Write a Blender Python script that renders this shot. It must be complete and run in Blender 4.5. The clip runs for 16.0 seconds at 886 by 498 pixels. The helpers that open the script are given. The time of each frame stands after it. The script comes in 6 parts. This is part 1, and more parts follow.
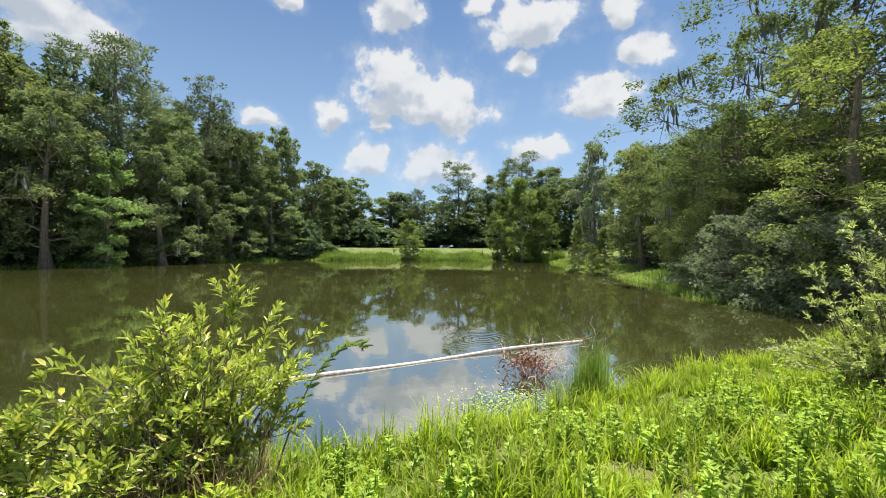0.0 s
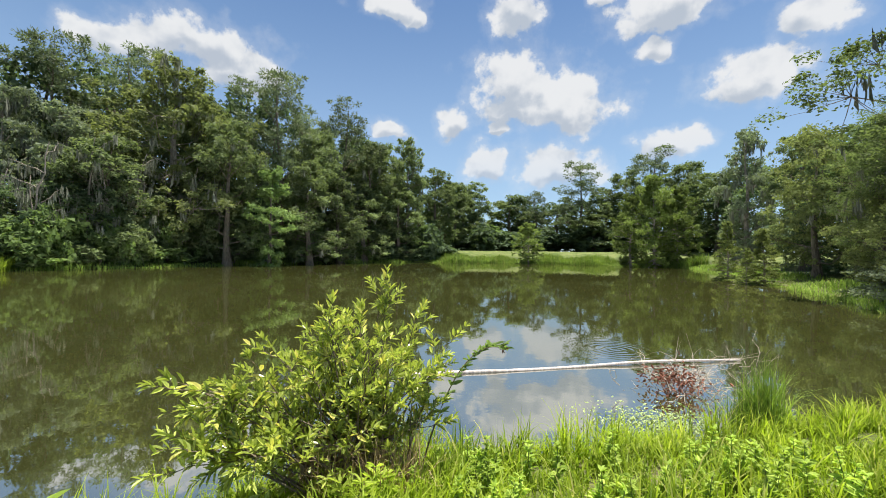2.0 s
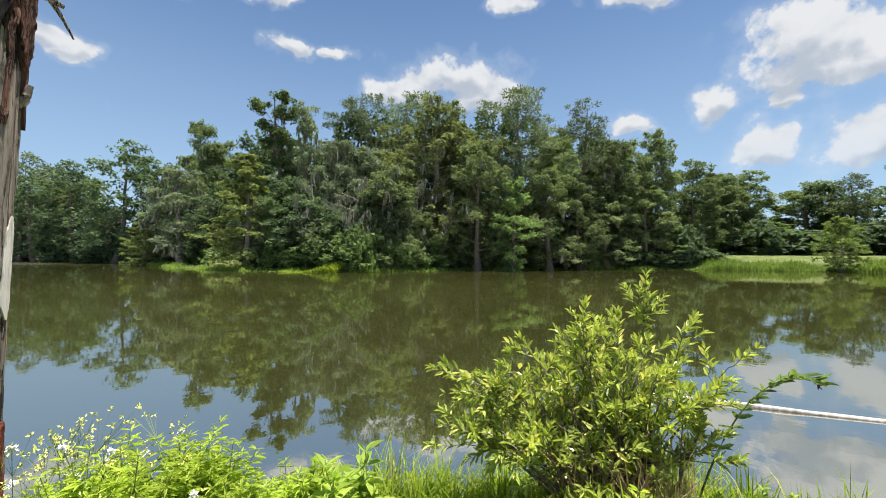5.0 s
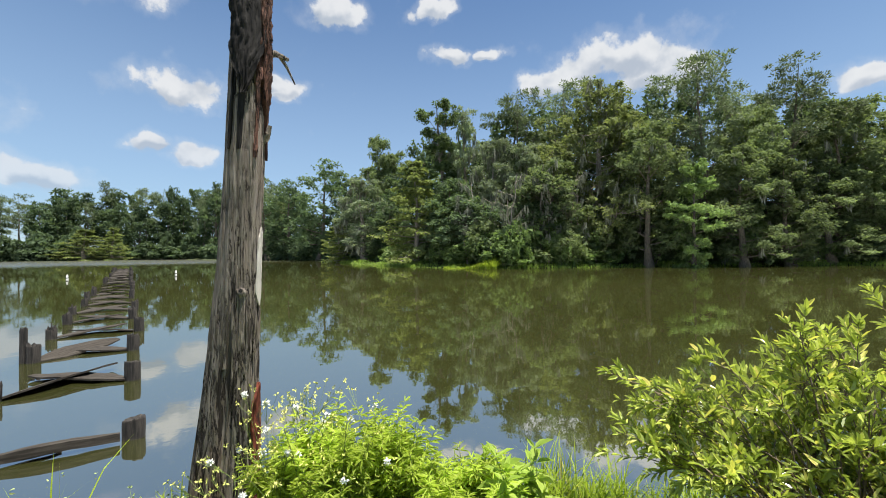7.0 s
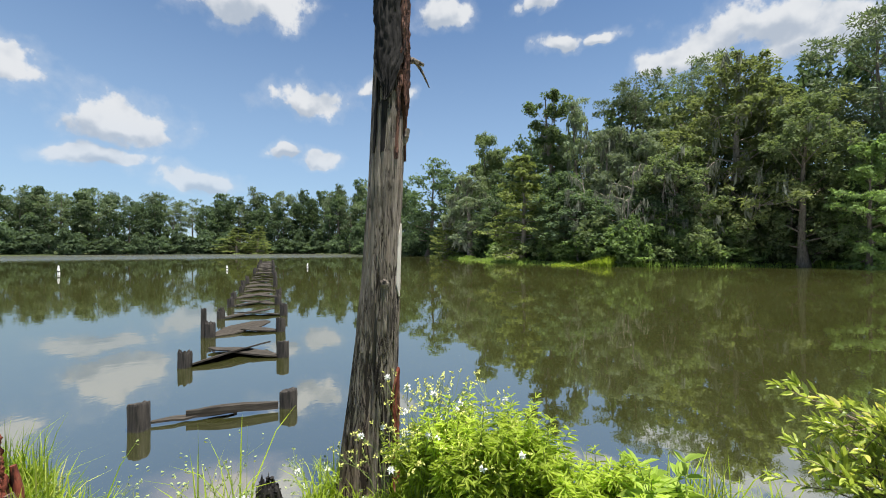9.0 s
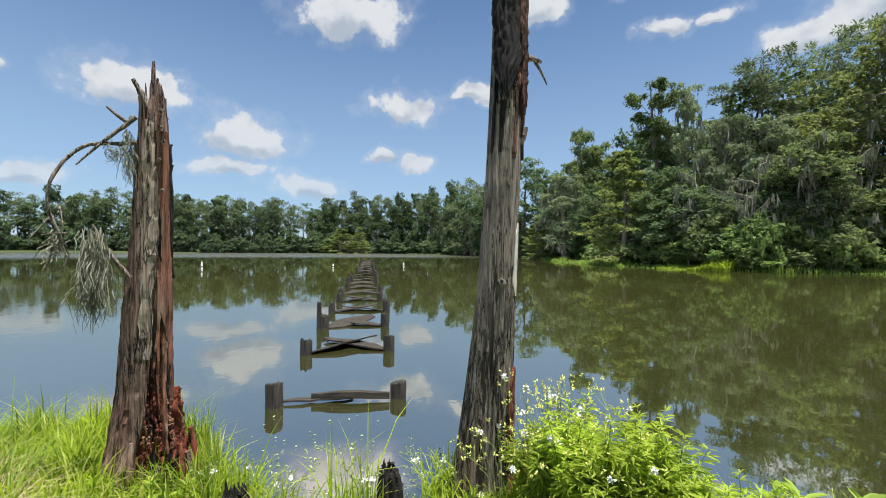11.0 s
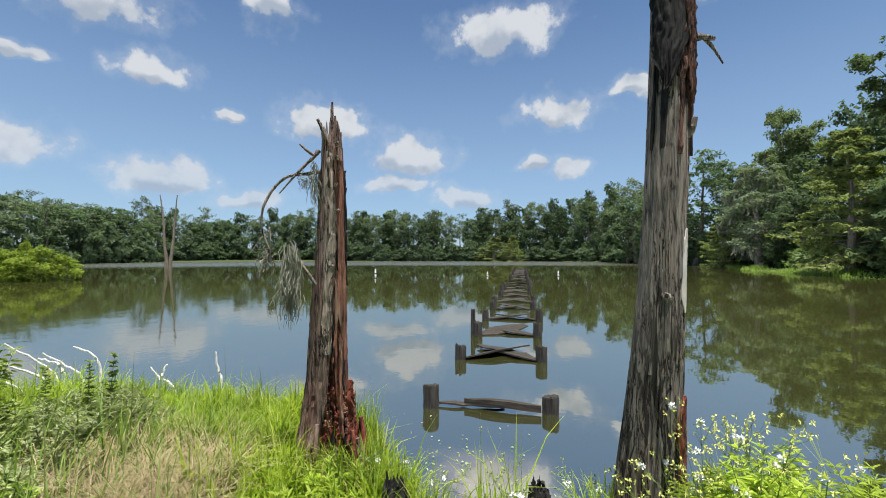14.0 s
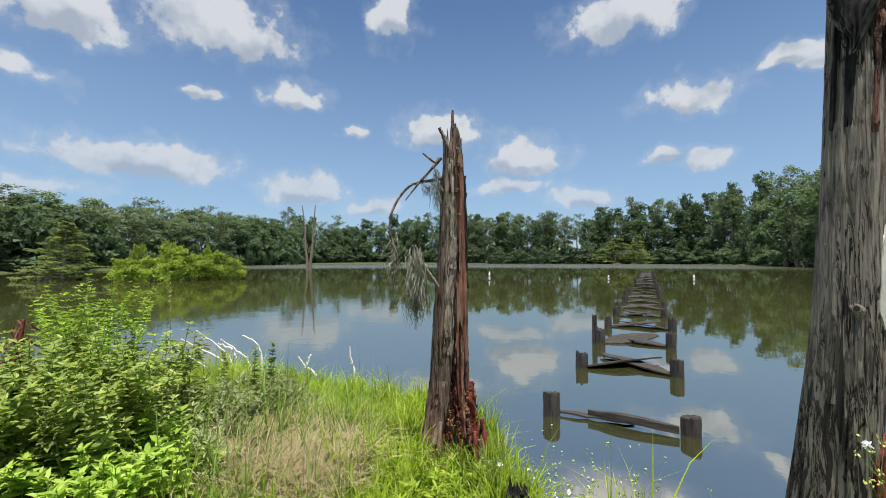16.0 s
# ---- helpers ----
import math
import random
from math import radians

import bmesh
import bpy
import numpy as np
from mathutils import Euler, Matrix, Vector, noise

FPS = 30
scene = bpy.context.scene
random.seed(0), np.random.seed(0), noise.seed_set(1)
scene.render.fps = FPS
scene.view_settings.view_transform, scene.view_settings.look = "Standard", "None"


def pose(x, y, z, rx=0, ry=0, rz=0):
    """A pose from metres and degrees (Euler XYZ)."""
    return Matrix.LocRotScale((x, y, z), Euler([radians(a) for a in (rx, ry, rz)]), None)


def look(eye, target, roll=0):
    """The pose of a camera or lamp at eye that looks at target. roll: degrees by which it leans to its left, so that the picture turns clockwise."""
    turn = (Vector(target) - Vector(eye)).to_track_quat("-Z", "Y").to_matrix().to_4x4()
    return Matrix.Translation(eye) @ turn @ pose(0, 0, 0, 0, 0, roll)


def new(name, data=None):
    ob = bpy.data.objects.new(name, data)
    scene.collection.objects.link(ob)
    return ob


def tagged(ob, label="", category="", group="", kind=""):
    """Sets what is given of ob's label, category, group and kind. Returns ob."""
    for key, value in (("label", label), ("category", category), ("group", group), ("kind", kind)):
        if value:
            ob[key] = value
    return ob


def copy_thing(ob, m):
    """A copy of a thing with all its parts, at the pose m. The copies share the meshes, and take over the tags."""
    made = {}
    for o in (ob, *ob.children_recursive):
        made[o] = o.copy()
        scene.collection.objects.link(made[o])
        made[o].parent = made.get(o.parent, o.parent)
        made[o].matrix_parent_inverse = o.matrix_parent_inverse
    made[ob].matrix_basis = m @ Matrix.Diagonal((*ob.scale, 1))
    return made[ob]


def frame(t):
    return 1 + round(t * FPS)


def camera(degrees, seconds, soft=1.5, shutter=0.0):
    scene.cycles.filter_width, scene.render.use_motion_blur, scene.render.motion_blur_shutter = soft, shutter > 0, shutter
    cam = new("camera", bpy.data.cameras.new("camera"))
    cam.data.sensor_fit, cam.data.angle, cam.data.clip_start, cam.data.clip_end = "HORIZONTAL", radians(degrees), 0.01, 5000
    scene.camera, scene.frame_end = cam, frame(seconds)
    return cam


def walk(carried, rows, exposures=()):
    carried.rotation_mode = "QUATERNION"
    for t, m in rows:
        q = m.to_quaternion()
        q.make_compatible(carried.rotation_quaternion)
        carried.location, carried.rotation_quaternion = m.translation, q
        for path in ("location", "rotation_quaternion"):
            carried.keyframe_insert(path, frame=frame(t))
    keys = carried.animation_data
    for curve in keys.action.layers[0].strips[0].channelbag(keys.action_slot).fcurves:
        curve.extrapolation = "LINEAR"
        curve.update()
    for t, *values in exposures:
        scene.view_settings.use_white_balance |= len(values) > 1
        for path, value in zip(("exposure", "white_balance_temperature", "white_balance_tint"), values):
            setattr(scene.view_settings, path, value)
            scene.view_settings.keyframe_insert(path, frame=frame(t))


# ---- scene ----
cam = camera(93.8, 16.0, 1.0)
PATH = [
    (0.0, pose(0.000, 0.000, 2.113, 90.19, -0.25, -0.00)),
    (0.5, pose(-0.036, -0.011, 2.113, 90.34, -0.31, 3.44)),
    (1.0, pose(-0.081, -0.022, 2.113, 90.42, -0.37, 7.52)),
    (1.5, pose(-0.134, -0.023, 2.108, 90.45, -0.54, 11.74)),
    (2.0, pose(-0.193, -0.018, 2.101, 90.51, -0.67, 16.15)),
    (2.5, pose(-0.242, -0.017, 2.098, 90.64, -0.69, 20.78)),
    (3.0, pose(-0.284, -0.030, 2.093, 90.85, -0.67, 26.00)),
    (3.5, pose(-0.293, -0.035, 2.098, 91.00, -0.60, 31.28)),
    (4.0, pose(-0.283, -0.039, 2.087, 91.20, -0.63, 36.70)),
    (6.5, pose(-0.288, -0.095, 2.097, 90.50, 0.35, 65.18)),
    (7.0, pose(-0.292, -0.112, 2.099, 90.51, 0.38, 69.91)),
    (7.5, pose(-0.298, -0.139, 2.095, 90.42, 0.43, 74.21)),
    (8.0, pose(-0.306, -0.188, 2.096, 90.32, 0.37, 78.06)),
    (8.5, pose(-0.318, -0.242, 2.101, 90.13, 0.20, 81.48)),
    (9.0, pose(-0.317, -0.310, 2.094, 90.02, 0.05, 84.38)),
    (11.5, pose(-0.300, -0.529, 2.081, 90.25, -0.34, 100.44)),
    (12.0, pose(-0.309, -0.517, 2.090, 90.45, -0.17, 104.23)),
    (12.5, pose(-0.325, -0.493, 2.098, 90.66, -0.11, 107.92)),
    (13.0, pose(-0.341, -0.475, 2.095, 90.92, 0.01, 111.34)),
    (13.5, pose(-0.346, -0.468, 2.097, 91.07, -0.04, 114.50)),
    (14.0, pose(-0.350, -0.472, 2.101, 91.11, -0.01, 117.84)),
    (14.5, pose(-0.351, -0.482, 2.101, 91.23, 0.03, 121.49)),
    (15.0, pose(-0.347, -0.493, 2.105, 91.32, 0.10, 125.57)),
    (15.5, pose(-0.337, -0.504, 2.107, 91.44, 0.12, 129.64)),
    (16.0, pose(-0.327, -0.529, 2.108, 91.46, 0.07, 133.39)),
]
walk(cam, PATH, [(0.0, 1.25, 6500, 10), (4.0, 1.24, 6480, 10), (8.0, 1.20, 6420, 10), (12.0, 1.09, 6300, 10), (16.0, 0.97, 6200, 10)])

# ---- world and sun ----
SUN_AZ, SUN_EL = -35.0, 81.0          # azimuth is counted to the left of +y
MID_AZ = 66.5


def heading(az):
    return Vector((-math.sin(radians(az)), math.cos(radians(az)), 0.0))


sun = new("sun", bpy.data.lights.new("sun", "SUN"))
sun.data.energy, sun.data.angle, sun.data.color = 5.0, radians(0.6), (1.0, 0.95, 0.87)
sun_way = heading(SUN_AZ) * math.cos(radians(SUN_EL)) + Vector((0, 0, math.sin(radians(SUN_EL))))
sun.matrix_world = look(sun_way * 50, (0, 0, 0))

world = bpy.data.worlds.new("summer_sky")
scene.world = world
world.use_nodes = True
wn, wl = world.node_tree.nodes, world.node_tree.links
wn.clear()



def wmath(op, a, b=None):
    node = wn.new("ShaderNodeMath")
    node.operation = op
    for i, v in enumerate((a, b)):
        if v is None:
            continue
        if isinstance(v, (int, float)):
            node.inputs[i].default_value = v
        else:
            wl.new(v, node.inputs[i])
    return node.outputs[0]


sky = wn.new("ShaderNodeTexSky")
sky.sky_type, sky.sun_disc = "NISHITA", False
sky.sun_elevation, sky.sun_rotation = radians(SUN_EL), radians(-SUN_AZ)
sky.air_density, sky.dust_density, sky.ozone_density = 1.0, 0.15, 2.6
sky_gain = wn.new("ShaderNodeVectorMath")
sky_gain.operation = "MULTIPLY"
sky_gain.inputs[1].default_value = (0.90, 1.02, 1.10)
wl.new(sky.outputs[0], sky_gain.inputs[0])

coord = wn.new("ShaderNodeTexCoord").outputs["Generated"]
ahead, left = heading(MID_AZ), heading(MID_AZ + 90)


def along(v):
    node = wn.new("ShaderNodeVectorMath")
    node.operation = "DOT_PRODUCT"
    wl.new(coord, node.inputs[0])
    node.inputs[1].default_value = v
    return node.outputs["Value"]


azimuth = wmath("MULTIPLY", wmath("ARCTAN2", along(left), along(ahead)), 57.2958)
height = wmath("MULTIPLY", wmath("ARCSINE", along((0, 0, 1))), 57.2958)


def wnoise(scale, detail, rough):
    node = wn.new("ShaderNodeTexNoise")
    node.inputs["Scale"].default_value, node.inputs["Detail"].default_value, node.inputs["Roughness"].default_value = scale, detail, rough
    wl.new(coord, node.inputs["Vector"])
    return node


warp = wnoise(9.0, 3.0, 0.55)
puff = wnoise(20.0, 8.0, 0.57)
split = wn.new("ShaderNodeSeparateXYZ")
wl.new(warp.outputs["Color"], split.inputs[0])
place = wn.new("ShaderNodeCombineXYZ")
wl.new(wmath("ADD", azimuth, wmath("MULTIPLY", wmath("SUBTRACT", split.outputs[0], 0.5), 7.0)), place.inputs[0])
wl.new(wmath("ADD", height, wmath("MULTIPLY", wmath("SUBTRACT", split.outputs[1], 0.5), 5.0)), place.inputs[1])

def wramp(value, low, high, to_low=0.0, to_high=1.0):
    node = wn.new("ShaderNodeMapRange")
    node.interpolation_type = "SMOOTHSTEP"
    wl.new(value, node.inputs[0])
    for i, v in enumerate((low, high, to_low, to_high)):
        node.inputs[1 + i].default_value = v
    return node.outputs[0]


# clouds: azimuth, elevation, half width, half height in degrees
CLOUDS_NORTH = [(6.6, 21.9, 5.6, 4.4), (0.8, 18.8, 6.6, 4.4), (7.4, 18.6, 5.3, 2.6), (14.5, 17.1, 2.1, 2.0), (8.5, 16.2, 2.0, 1.5),
                (23.3, 16.1, 2.4, 1.8), (7.1, 29.2, 3.3, 2.9), (21.0, 29.6, 1.9, 1.2), (-11.9, 28.0, 6.2, 3.2), (-5.4, 30.5, 2.3, 1.7),
                (-10.8, 23.8, 2.7, 1.6), (-22.6, 27.6, 3.2, 2.2), (-24.9, 23.1, 3.4, 2.8), (-20.9, 18.6, 5.5, 3.0), (-12.3, 13.2, 3.4, 1.9), (2.0, 10.5, 6.0, 3.4), (10.5, 11.0, 2.2, 3.2)]
CLOUDS_WEST = [(54.6, 21.6, 3.9, 2.2), (47.0, 23.2, 7.6, 2.8), (42.0, 21.0, 5.0, 3.0), (38.2, 31.1, 3.1, 1.4), (24.1, 30.6, 4.2, 2.0),
               (68.3, 25.2, 3.2, 1.3), (63.5, 25.5, 2.2, 1.0), (84.2, 29.0, 4.1, 2.1), (70.4, 30.3, 2.4, 1.0), (102.5, 18.5, 4.8, 2.3),
               (91.3, 20.2, 2.4, 1.6), (105.2, 12.3, 2.0, 1.2), (101.1, 11.3, 2.8, 1.3), (114.5, 7.6, 4.4, 1.7), (110.1, 28.3, 7.4, 3.0)]
CLOUDS_SOUTH = [(151.8, 8.8, 4.9, 2.2), (162.2, 26.6, 8.6, 3.8), (140.8, 29.9, 3.5, 3.5), (177.0, 24.6, 6.5, 3.4), (152.6, 20.0, 4.0, 2.0),
                (145.3, 17.0, 1.6, 0.9), (164.2, 19.2, 1.9, 0.7), (168.5, 10.8, 9.2, 2.7), (181.0, 17.8, 3.6, 1.6), (133.7, 17.0, 5.2, 2.6),
                (122.4, 13.2, 5.6, 2.7), (124.6, 9.7, 4.6, 1.4), (181.0, 6.8, 6.0, 1.4), (143.0, 6.9, 3.8, 1.5), (93.3, 20.8, 3.0, 1.4)]
CLOUDS_BEHIND = [(-60.0, 24.0, 9.0, 4.0), (-95.0, 32.0, 10.0, 5.0), (-140.0, 20.0, 8.0, 3.0), (-150.0, 40.0, 10.0, 5.0), (60.0, 50.0, 8.0, 5.0), (200.0, 38.0, 9.0, 4.0)]
cover = under_side = None
for az, el, w, h in CLOUDS_NORTH + CLOUDS_WEST + CLOUDS_SOUTH + CLOUDS_BEHIND:
    turn = (az - MID_AZ + 180) % 360 - 180
    a = wn.new("ShaderNodeVectorMath")
    a.operation = "MULTIPLY_ADD"
    wl.new(place.outputs[0], a.inputs[0])
    a.inputs[1].default_value, a.inputs[2].default_value = (1 / w, 1 / h, 0), (-turn / w, -el / h, 0)
    under = wn.new("ShaderNodeVectorMath")          # flatter undersides
    under.operation = "MULTIPLY"
    wl.new(a.outputs[0], under.inputs[0])
    under.inputs[1].default_value = (-1.0, -1.5, 0.0)
    fold = wn.new("ShaderNodeVectorMath")
    fold.operation = "MAXIMUM"
    wl.new(a.outputs[0], fold.inputs[0]), wl.new(under.outputs[0], fold.inputs[1])
    b = wn.new("ShaderNodeVectorMath")
    b.operation = "LENGTH"
    wl.new(fold.outputs[0], b.inputs[0])
    cover = b.outputs["Value"] if cover is None else wmath("SMOOTH_MIN", cover, b.outputs["Value"])
    if cover.node.type == "MATH":
        cover.node.inputs[2].default_value = 0.12
    low = wn.new("ShaderNodeVectorMath")            # the shaded lower half of the cloud
    low.operation = "MULTIPLY_ADD"
    wl.new(place.outputs[0], low.inputs[0])
    low.inputs[1].default_value, low.inputs[2].default_value = (1 / w, 1.5 / h, 0), (-turn / w, -1.5 * (el - 0.50 * h) / h, 0)
    far = wn.new("ShaderNodeVectorMath")
    far.operation = "LENGTH"
    wl.new(low.outputs[0], far.inputs[0])
    under_side = far.outputs["Value"] if under_side is None else wmath("MINIMUM", under_side, far.outputs["Value"])
# the same broken cumulus goes on overhead
bank_noise = wnoise(3.4, 2.0, 0.5)
overhead = wmath("SUBTRACT", wmath("MULTIPLY", wramp(bank_noise.outputs["Fac"], 0.44, 0.66), wramp(height, 33.0, 42.0, 0.0, 1.5)), 0.75)
body = wmath("MAXIMUM", wmath("SUBTRACT", 1.12, cover), overhead)
density = wmath("ADD", body, wmath("MULTIPLY", wmath("SUBTRACT", puff.outputs["Fac"], 0.5), 2.0))


wisp = wmath("MULTIPLY", wramp(density, -0.45, 0.30), 0.22)
alpha = wmath("MAXIMUM", wmath("MULTIPLY", wramp(density, -0.02, 0.40), wramp(height, 3.0, 17.0, 0.55, 0.97)), wisp)
# a thin veil of haze towards the horizon
haze = wramp(height, 0.0, 38.0, 0.55, 0.02)
veil = wn.new("ShaderNodeMix")
veil.data_type = "RGBA"
wl.new(haze, veil.inputs[0])
wl.new(sky_gain.outputs[0], veil.inputs[6])
veil.inputs[7].default_value = (4.3, 5.9, 7.7, 1)
# relief: the same billows looked up again a little nearer the sun
def billow(shift):
    node = wn.new("ShaderNodeVectorMath")
    node.operation = "ADD"
    wl.new(coord, node.inputs[0])
    node.inputs[1].default_value = shift
    tex = wn.new("ShaderNodeTexNoise")
    tex.inputs["Scale"].default_value, tex.inputs["Detail"].default_value, tex.inputs["Roughness"].default_value = 11.0, 4.0, 0.50
    wl.new(node.outputs[0], tex.inputs["Vector"])
    return tex.outputs["Fac"]


relief = wmath("SUBTRACT", billow((0, 0, 0.03)), billow((0, 0, 0)))
base_shade = wramp(wmath("ADD", under_side, wmath("MULTIPLY", wmath("SUBTRACT", puff.outputs["Fac"], 0.5), 1.2)), 0.25, 1.05, 0.30, 0.0)
shade = wramp(wmath("ADD", relief, base_shade), -0.03, 0.36, 0.0, 1.0)
tone = wn.new("ShaderNodeMix")
tone.data_type = "RGBA"
wl.new(shade, tone.inputs[0])
tone.inputs[6].default_value, tone.inputs[7].default_value = (7.1, 7.2, 7.3, 1), (4.2, 4.7, 5.4, 1)
mixed = wn.new("ShaderNodeMix")
mixed.data_type = "RGBA"
wl.new(alpha, mixed.inputs[0])
wl.new(veil.outputs[2], mixed.inputs[6])
wl.new(tone.outputs[2], mixed.inputs[7])
back = wn.new("ShaderNodeBackground")
back.inputs["Strength"].default_value = 0.05
wl.new(mixed.outputs[2], back.inputs["Color"])
wl.new(back.outputs[0], wn.new("ShaderNodeOutputWorld").inputs["Surface"])
world.cycles.sampling_method = "MANUAL"
world.cycles.sample_map_resolution = 512

# ---- materials ----


class Nodes:
    """A material's node tree with short calls."""

    def __init__(self, name):
        self.mat = bpy.data.materials.new(name)
        self.mat.use_nodes = True
        self.t = self.mat.node_tree
        self.t.nodes.clear()
        self.out = self.t.nodes.new("ShaderNodeOutputMaterial")

    def link(self, a, b):
        self.t.links.new(a, b)

    def feed(self, socket, v):
        if v is None:
            return
        if isinstance(v, bpy.types.NodeSocket):
            self.link(v, socket)
        elif isinstance(v, tuple) and len(v) == 3 and socket.type == "RGBA":
            socket.default_value = (*v, 1)
        else:
            socket.default_value = v

    def coords(self, kind="Object", scale=(1, 1, 1), where=(0, 0, 0)):
        c = self.t.nodes.new("ShaderNodeTexCoord") if kind != "World" else self.t.nodes.new("ShaderNodeNewGeometry")
        m = self.t.nodes.new("ShaderNodeMapping")
        self.link(c.outputs["Position" if kind == "World" else kind], m.inputs[0])
        m.inputs["Scale"].default_value, m.inputs["Location"].default_value = scale, where
        return m.outputs[0]

    def noise(self, vec, scale, detail=3.0, rough=0.55, dist=0.0):
        n = self.t.nodes.new("ShaderNodeTexNoise")
        self.link(vec, n.inputs["Vector"])
        n.inputs["Scale"].default_value, n.inputs["Detail"].default_value = scale, detail
        n.inputs["Roughness"].default_value, n.inputs["Distortion"].default_value = rough, dist
        return n.outputs["Fac"]

    def ramp(self, v, low, high, to_low=0.0, to_high=1.0, smooth=True):
        n = self.t.nodes.new("ShaderNodeMapRange")
        n.interpolation_type = "SMOOTHSTEP" if smooth else "LINEAR"
        self.feed(n.inputs[0], v)
        for i, x in enumerate((low, high, to_low, to_high)):
            n.inputs[1 + i].default_value = x
        return n.outputs[0]

    def mix(self, f, a, b, mode="MIX"):
        n = self.t.nodes.new("ShaderNodeMix")
        n.data_type, n.blend_type = "RGBA", mode
        self.feed(n.inputs[0], f), self.feed(n.inputs[6], a), self.feed(n.inputs[7], b)
        return n.outputs[2]

    def math(self, op, a, b=0.0, c=0.0):
        n = self.t.nodes.new("ShaderNodeMath")
        n.operation = op
        self.feed(n.inputs[0], a), self.feed(n.inputs[1], b), self.feed(n.inputs[2], c)
        return n.outputs[0]

    def island(self):
        return self.t.nodes.new("ShaderNodeNewGeometry").outputs["Random Per Island"]

    def chance(self):
        return self.t.nodes.new("ShaderNodeObjectInfo").outputs["Random"]

    def bump(self, h, strength, distance):
        n = self.t.nodes.new("ShaderNodeBump")
        self.link(h, n.inputs["Height"])
        n.inputs["Strength"].default_value, n.inputs["Distance"].default_value = strength, distance
        return n.outputs[0]

    def principled(self, colour, rough=0.7, normal=None, spec=0.5, ior=1.5):
        n = self.t.nodes.new("ShaderNodeBsdfPrincipled")
        self.feed(n.inputs["Base Color"], colour), self.feed(n.inputs["Roughness"], rough)
        n.inputs["Specular IOR Level"].default_value, n.inputs["IOR"].default_value = spec, ior
        if normal is not None:
            self.link(normal, n.inputs["Normal"])
        return n.outputs[0]

    def done(self, shader):
        self.link(shader, self.out.inputs["Surface"])
        return self.mat


def leaf_material(name, low, high, odd=None, through_light=0.5, rough=0.65, spec=0.1, spread=0.35, patches=0.45):
    """Leaves: each leaf its own tone between two greens, each plant a little lighter or darker, light coming through."""
    n = Nodes(name)
    r = n.island()
    colour = n.mix(n.ramp(r, 0.0, 1.0, smooth=False), low, high)
    if odd:
        colour = n.mix(n.ramp(r, 0.90, 0.93, 0.0, 0.8), colour, odd)
    patch = n.noise(n.coords("Object"), patches, 2.0)
    colour = n.mix(n.ramp(patch, 0.35, 0.65, 0.0, spread), colour, tuple(min(1, c * 1.5) for c in high))
    gain = n.ramp(n.chance(), 0, 1, 0.78, 1.22, False)
    s = n.t.nodes.new("ShaderNodeVectorMath")
    s.operation = "SCALE"
    n.link(colour, s.inputs[0]), n.link(gain, s.inputs["Scale"])
    colour = s.outputs[0]
    tr = n.t.nodes.new("ShaderNodeBsdfTranslucent")
    warm = n.mix(1.0, colour, (1.12, 1.18, 0.65), "MULTIPLY")
    n.link(warm, tr.inputs[0])
    m = n.t.nodes.new("ShaderNodeMixShader")
    m.inputs[0].default_value = through_light
    n.link(n.principled(colour, rough, None, spec), m.inputs[1]), n.link(tr.outputs[0], m.inputs[2])
    return n.done(m.outputs[0])


def bark_material(name, dark, light, scale=6.0):
    n = Nodes(name)
    c = n.coords("Object", (1, 1, 0.18))
    g = n.noise(c, scale * 2, 5.0, 0.65)
    colour = n.mix(n.ramp(g, 0.3, 0.7), dark, light)
    colour = n.mix(n.ramp(n.noise(n.coords("Object"), 1.2), 0.5, 0.75, 0, 0.5), colour, (0.10, 0.11, 0.07))
    return n.done(n.principled(colour, 0.9, n.bump(g, 0.6, 0.03), 0.2))


oak_leaf = leaf_material("oak_leaf", (0.108, 0.137, 0.065), (0.146, 0.187, 0.087))
tower_leaf = leaf_material("vine_leaf", (0.088, 0.123, 0.053), (0.119, 0.167, 0.072))
bright_leaf = leaf_material("sweetgum_leaf", (0.136, 0.196, 0.070), (0.184, 0.265, 0.094))
cypress_leaf = leaf_material("cypress_needle", (0.136, 0.164, 0.054), (0.183, 0.221, 0.074), rough=0.7, spec=0.15)
willow_leaf = leaf_material("willow_leaf", (0.156, 0.190, 0.127), (0.211, 0.256, 0.171), rough=0.6)
pine_leaf = leaf_material("pine_needle", (0.099, 0.126, 0.072), (0.133, 0.169, 0.097), rough=0.6, spec=0.2, through_light=0.35)
far_leaf = leaf_material("far_leaf", (0.060, 0.090, 0.049), (0.095, 0.134, 0.072))
shrub_leaf = leaf_material("shrub_leaf", (0.105, 0.153, 0.054), (0.143, 0.206, 0.072))
wax_leaf = leaf_material("wax_myrtle_leaf", (0.105, 0.165, 0.030), (0.590, 0.660, 0.150), (0.76, 0.66, 0.20), 0.42, 0.27, 0.8)
bank_leaf = leaf_material("bank_bush_leaf", (0.200, 0.255, 0.090), (0.470, 0.510, 0.220), None, 0.4, 0.4, 0.45)
herb_leaf = leaf_material("herb_leaf", (0.212, 0.316, 0.049), (0.426, 0.535, 0.109), None, 0.45, 0.6, 0.15)
fern_leaf = leaf_material("feathery_leaf", (0.277, 0.365, 0.040), (0.475, 0.554, 0.111), None, 0.55, 0.55, 0.15)
grass_leaf = leaf_material("grass_blade", (0.068, 0.128, 0.011), (0.270, 0.340, 0.034), (0.42, 0.38, 0.16), 0.60, 0.5, 0.2, 0.55, 1.1)
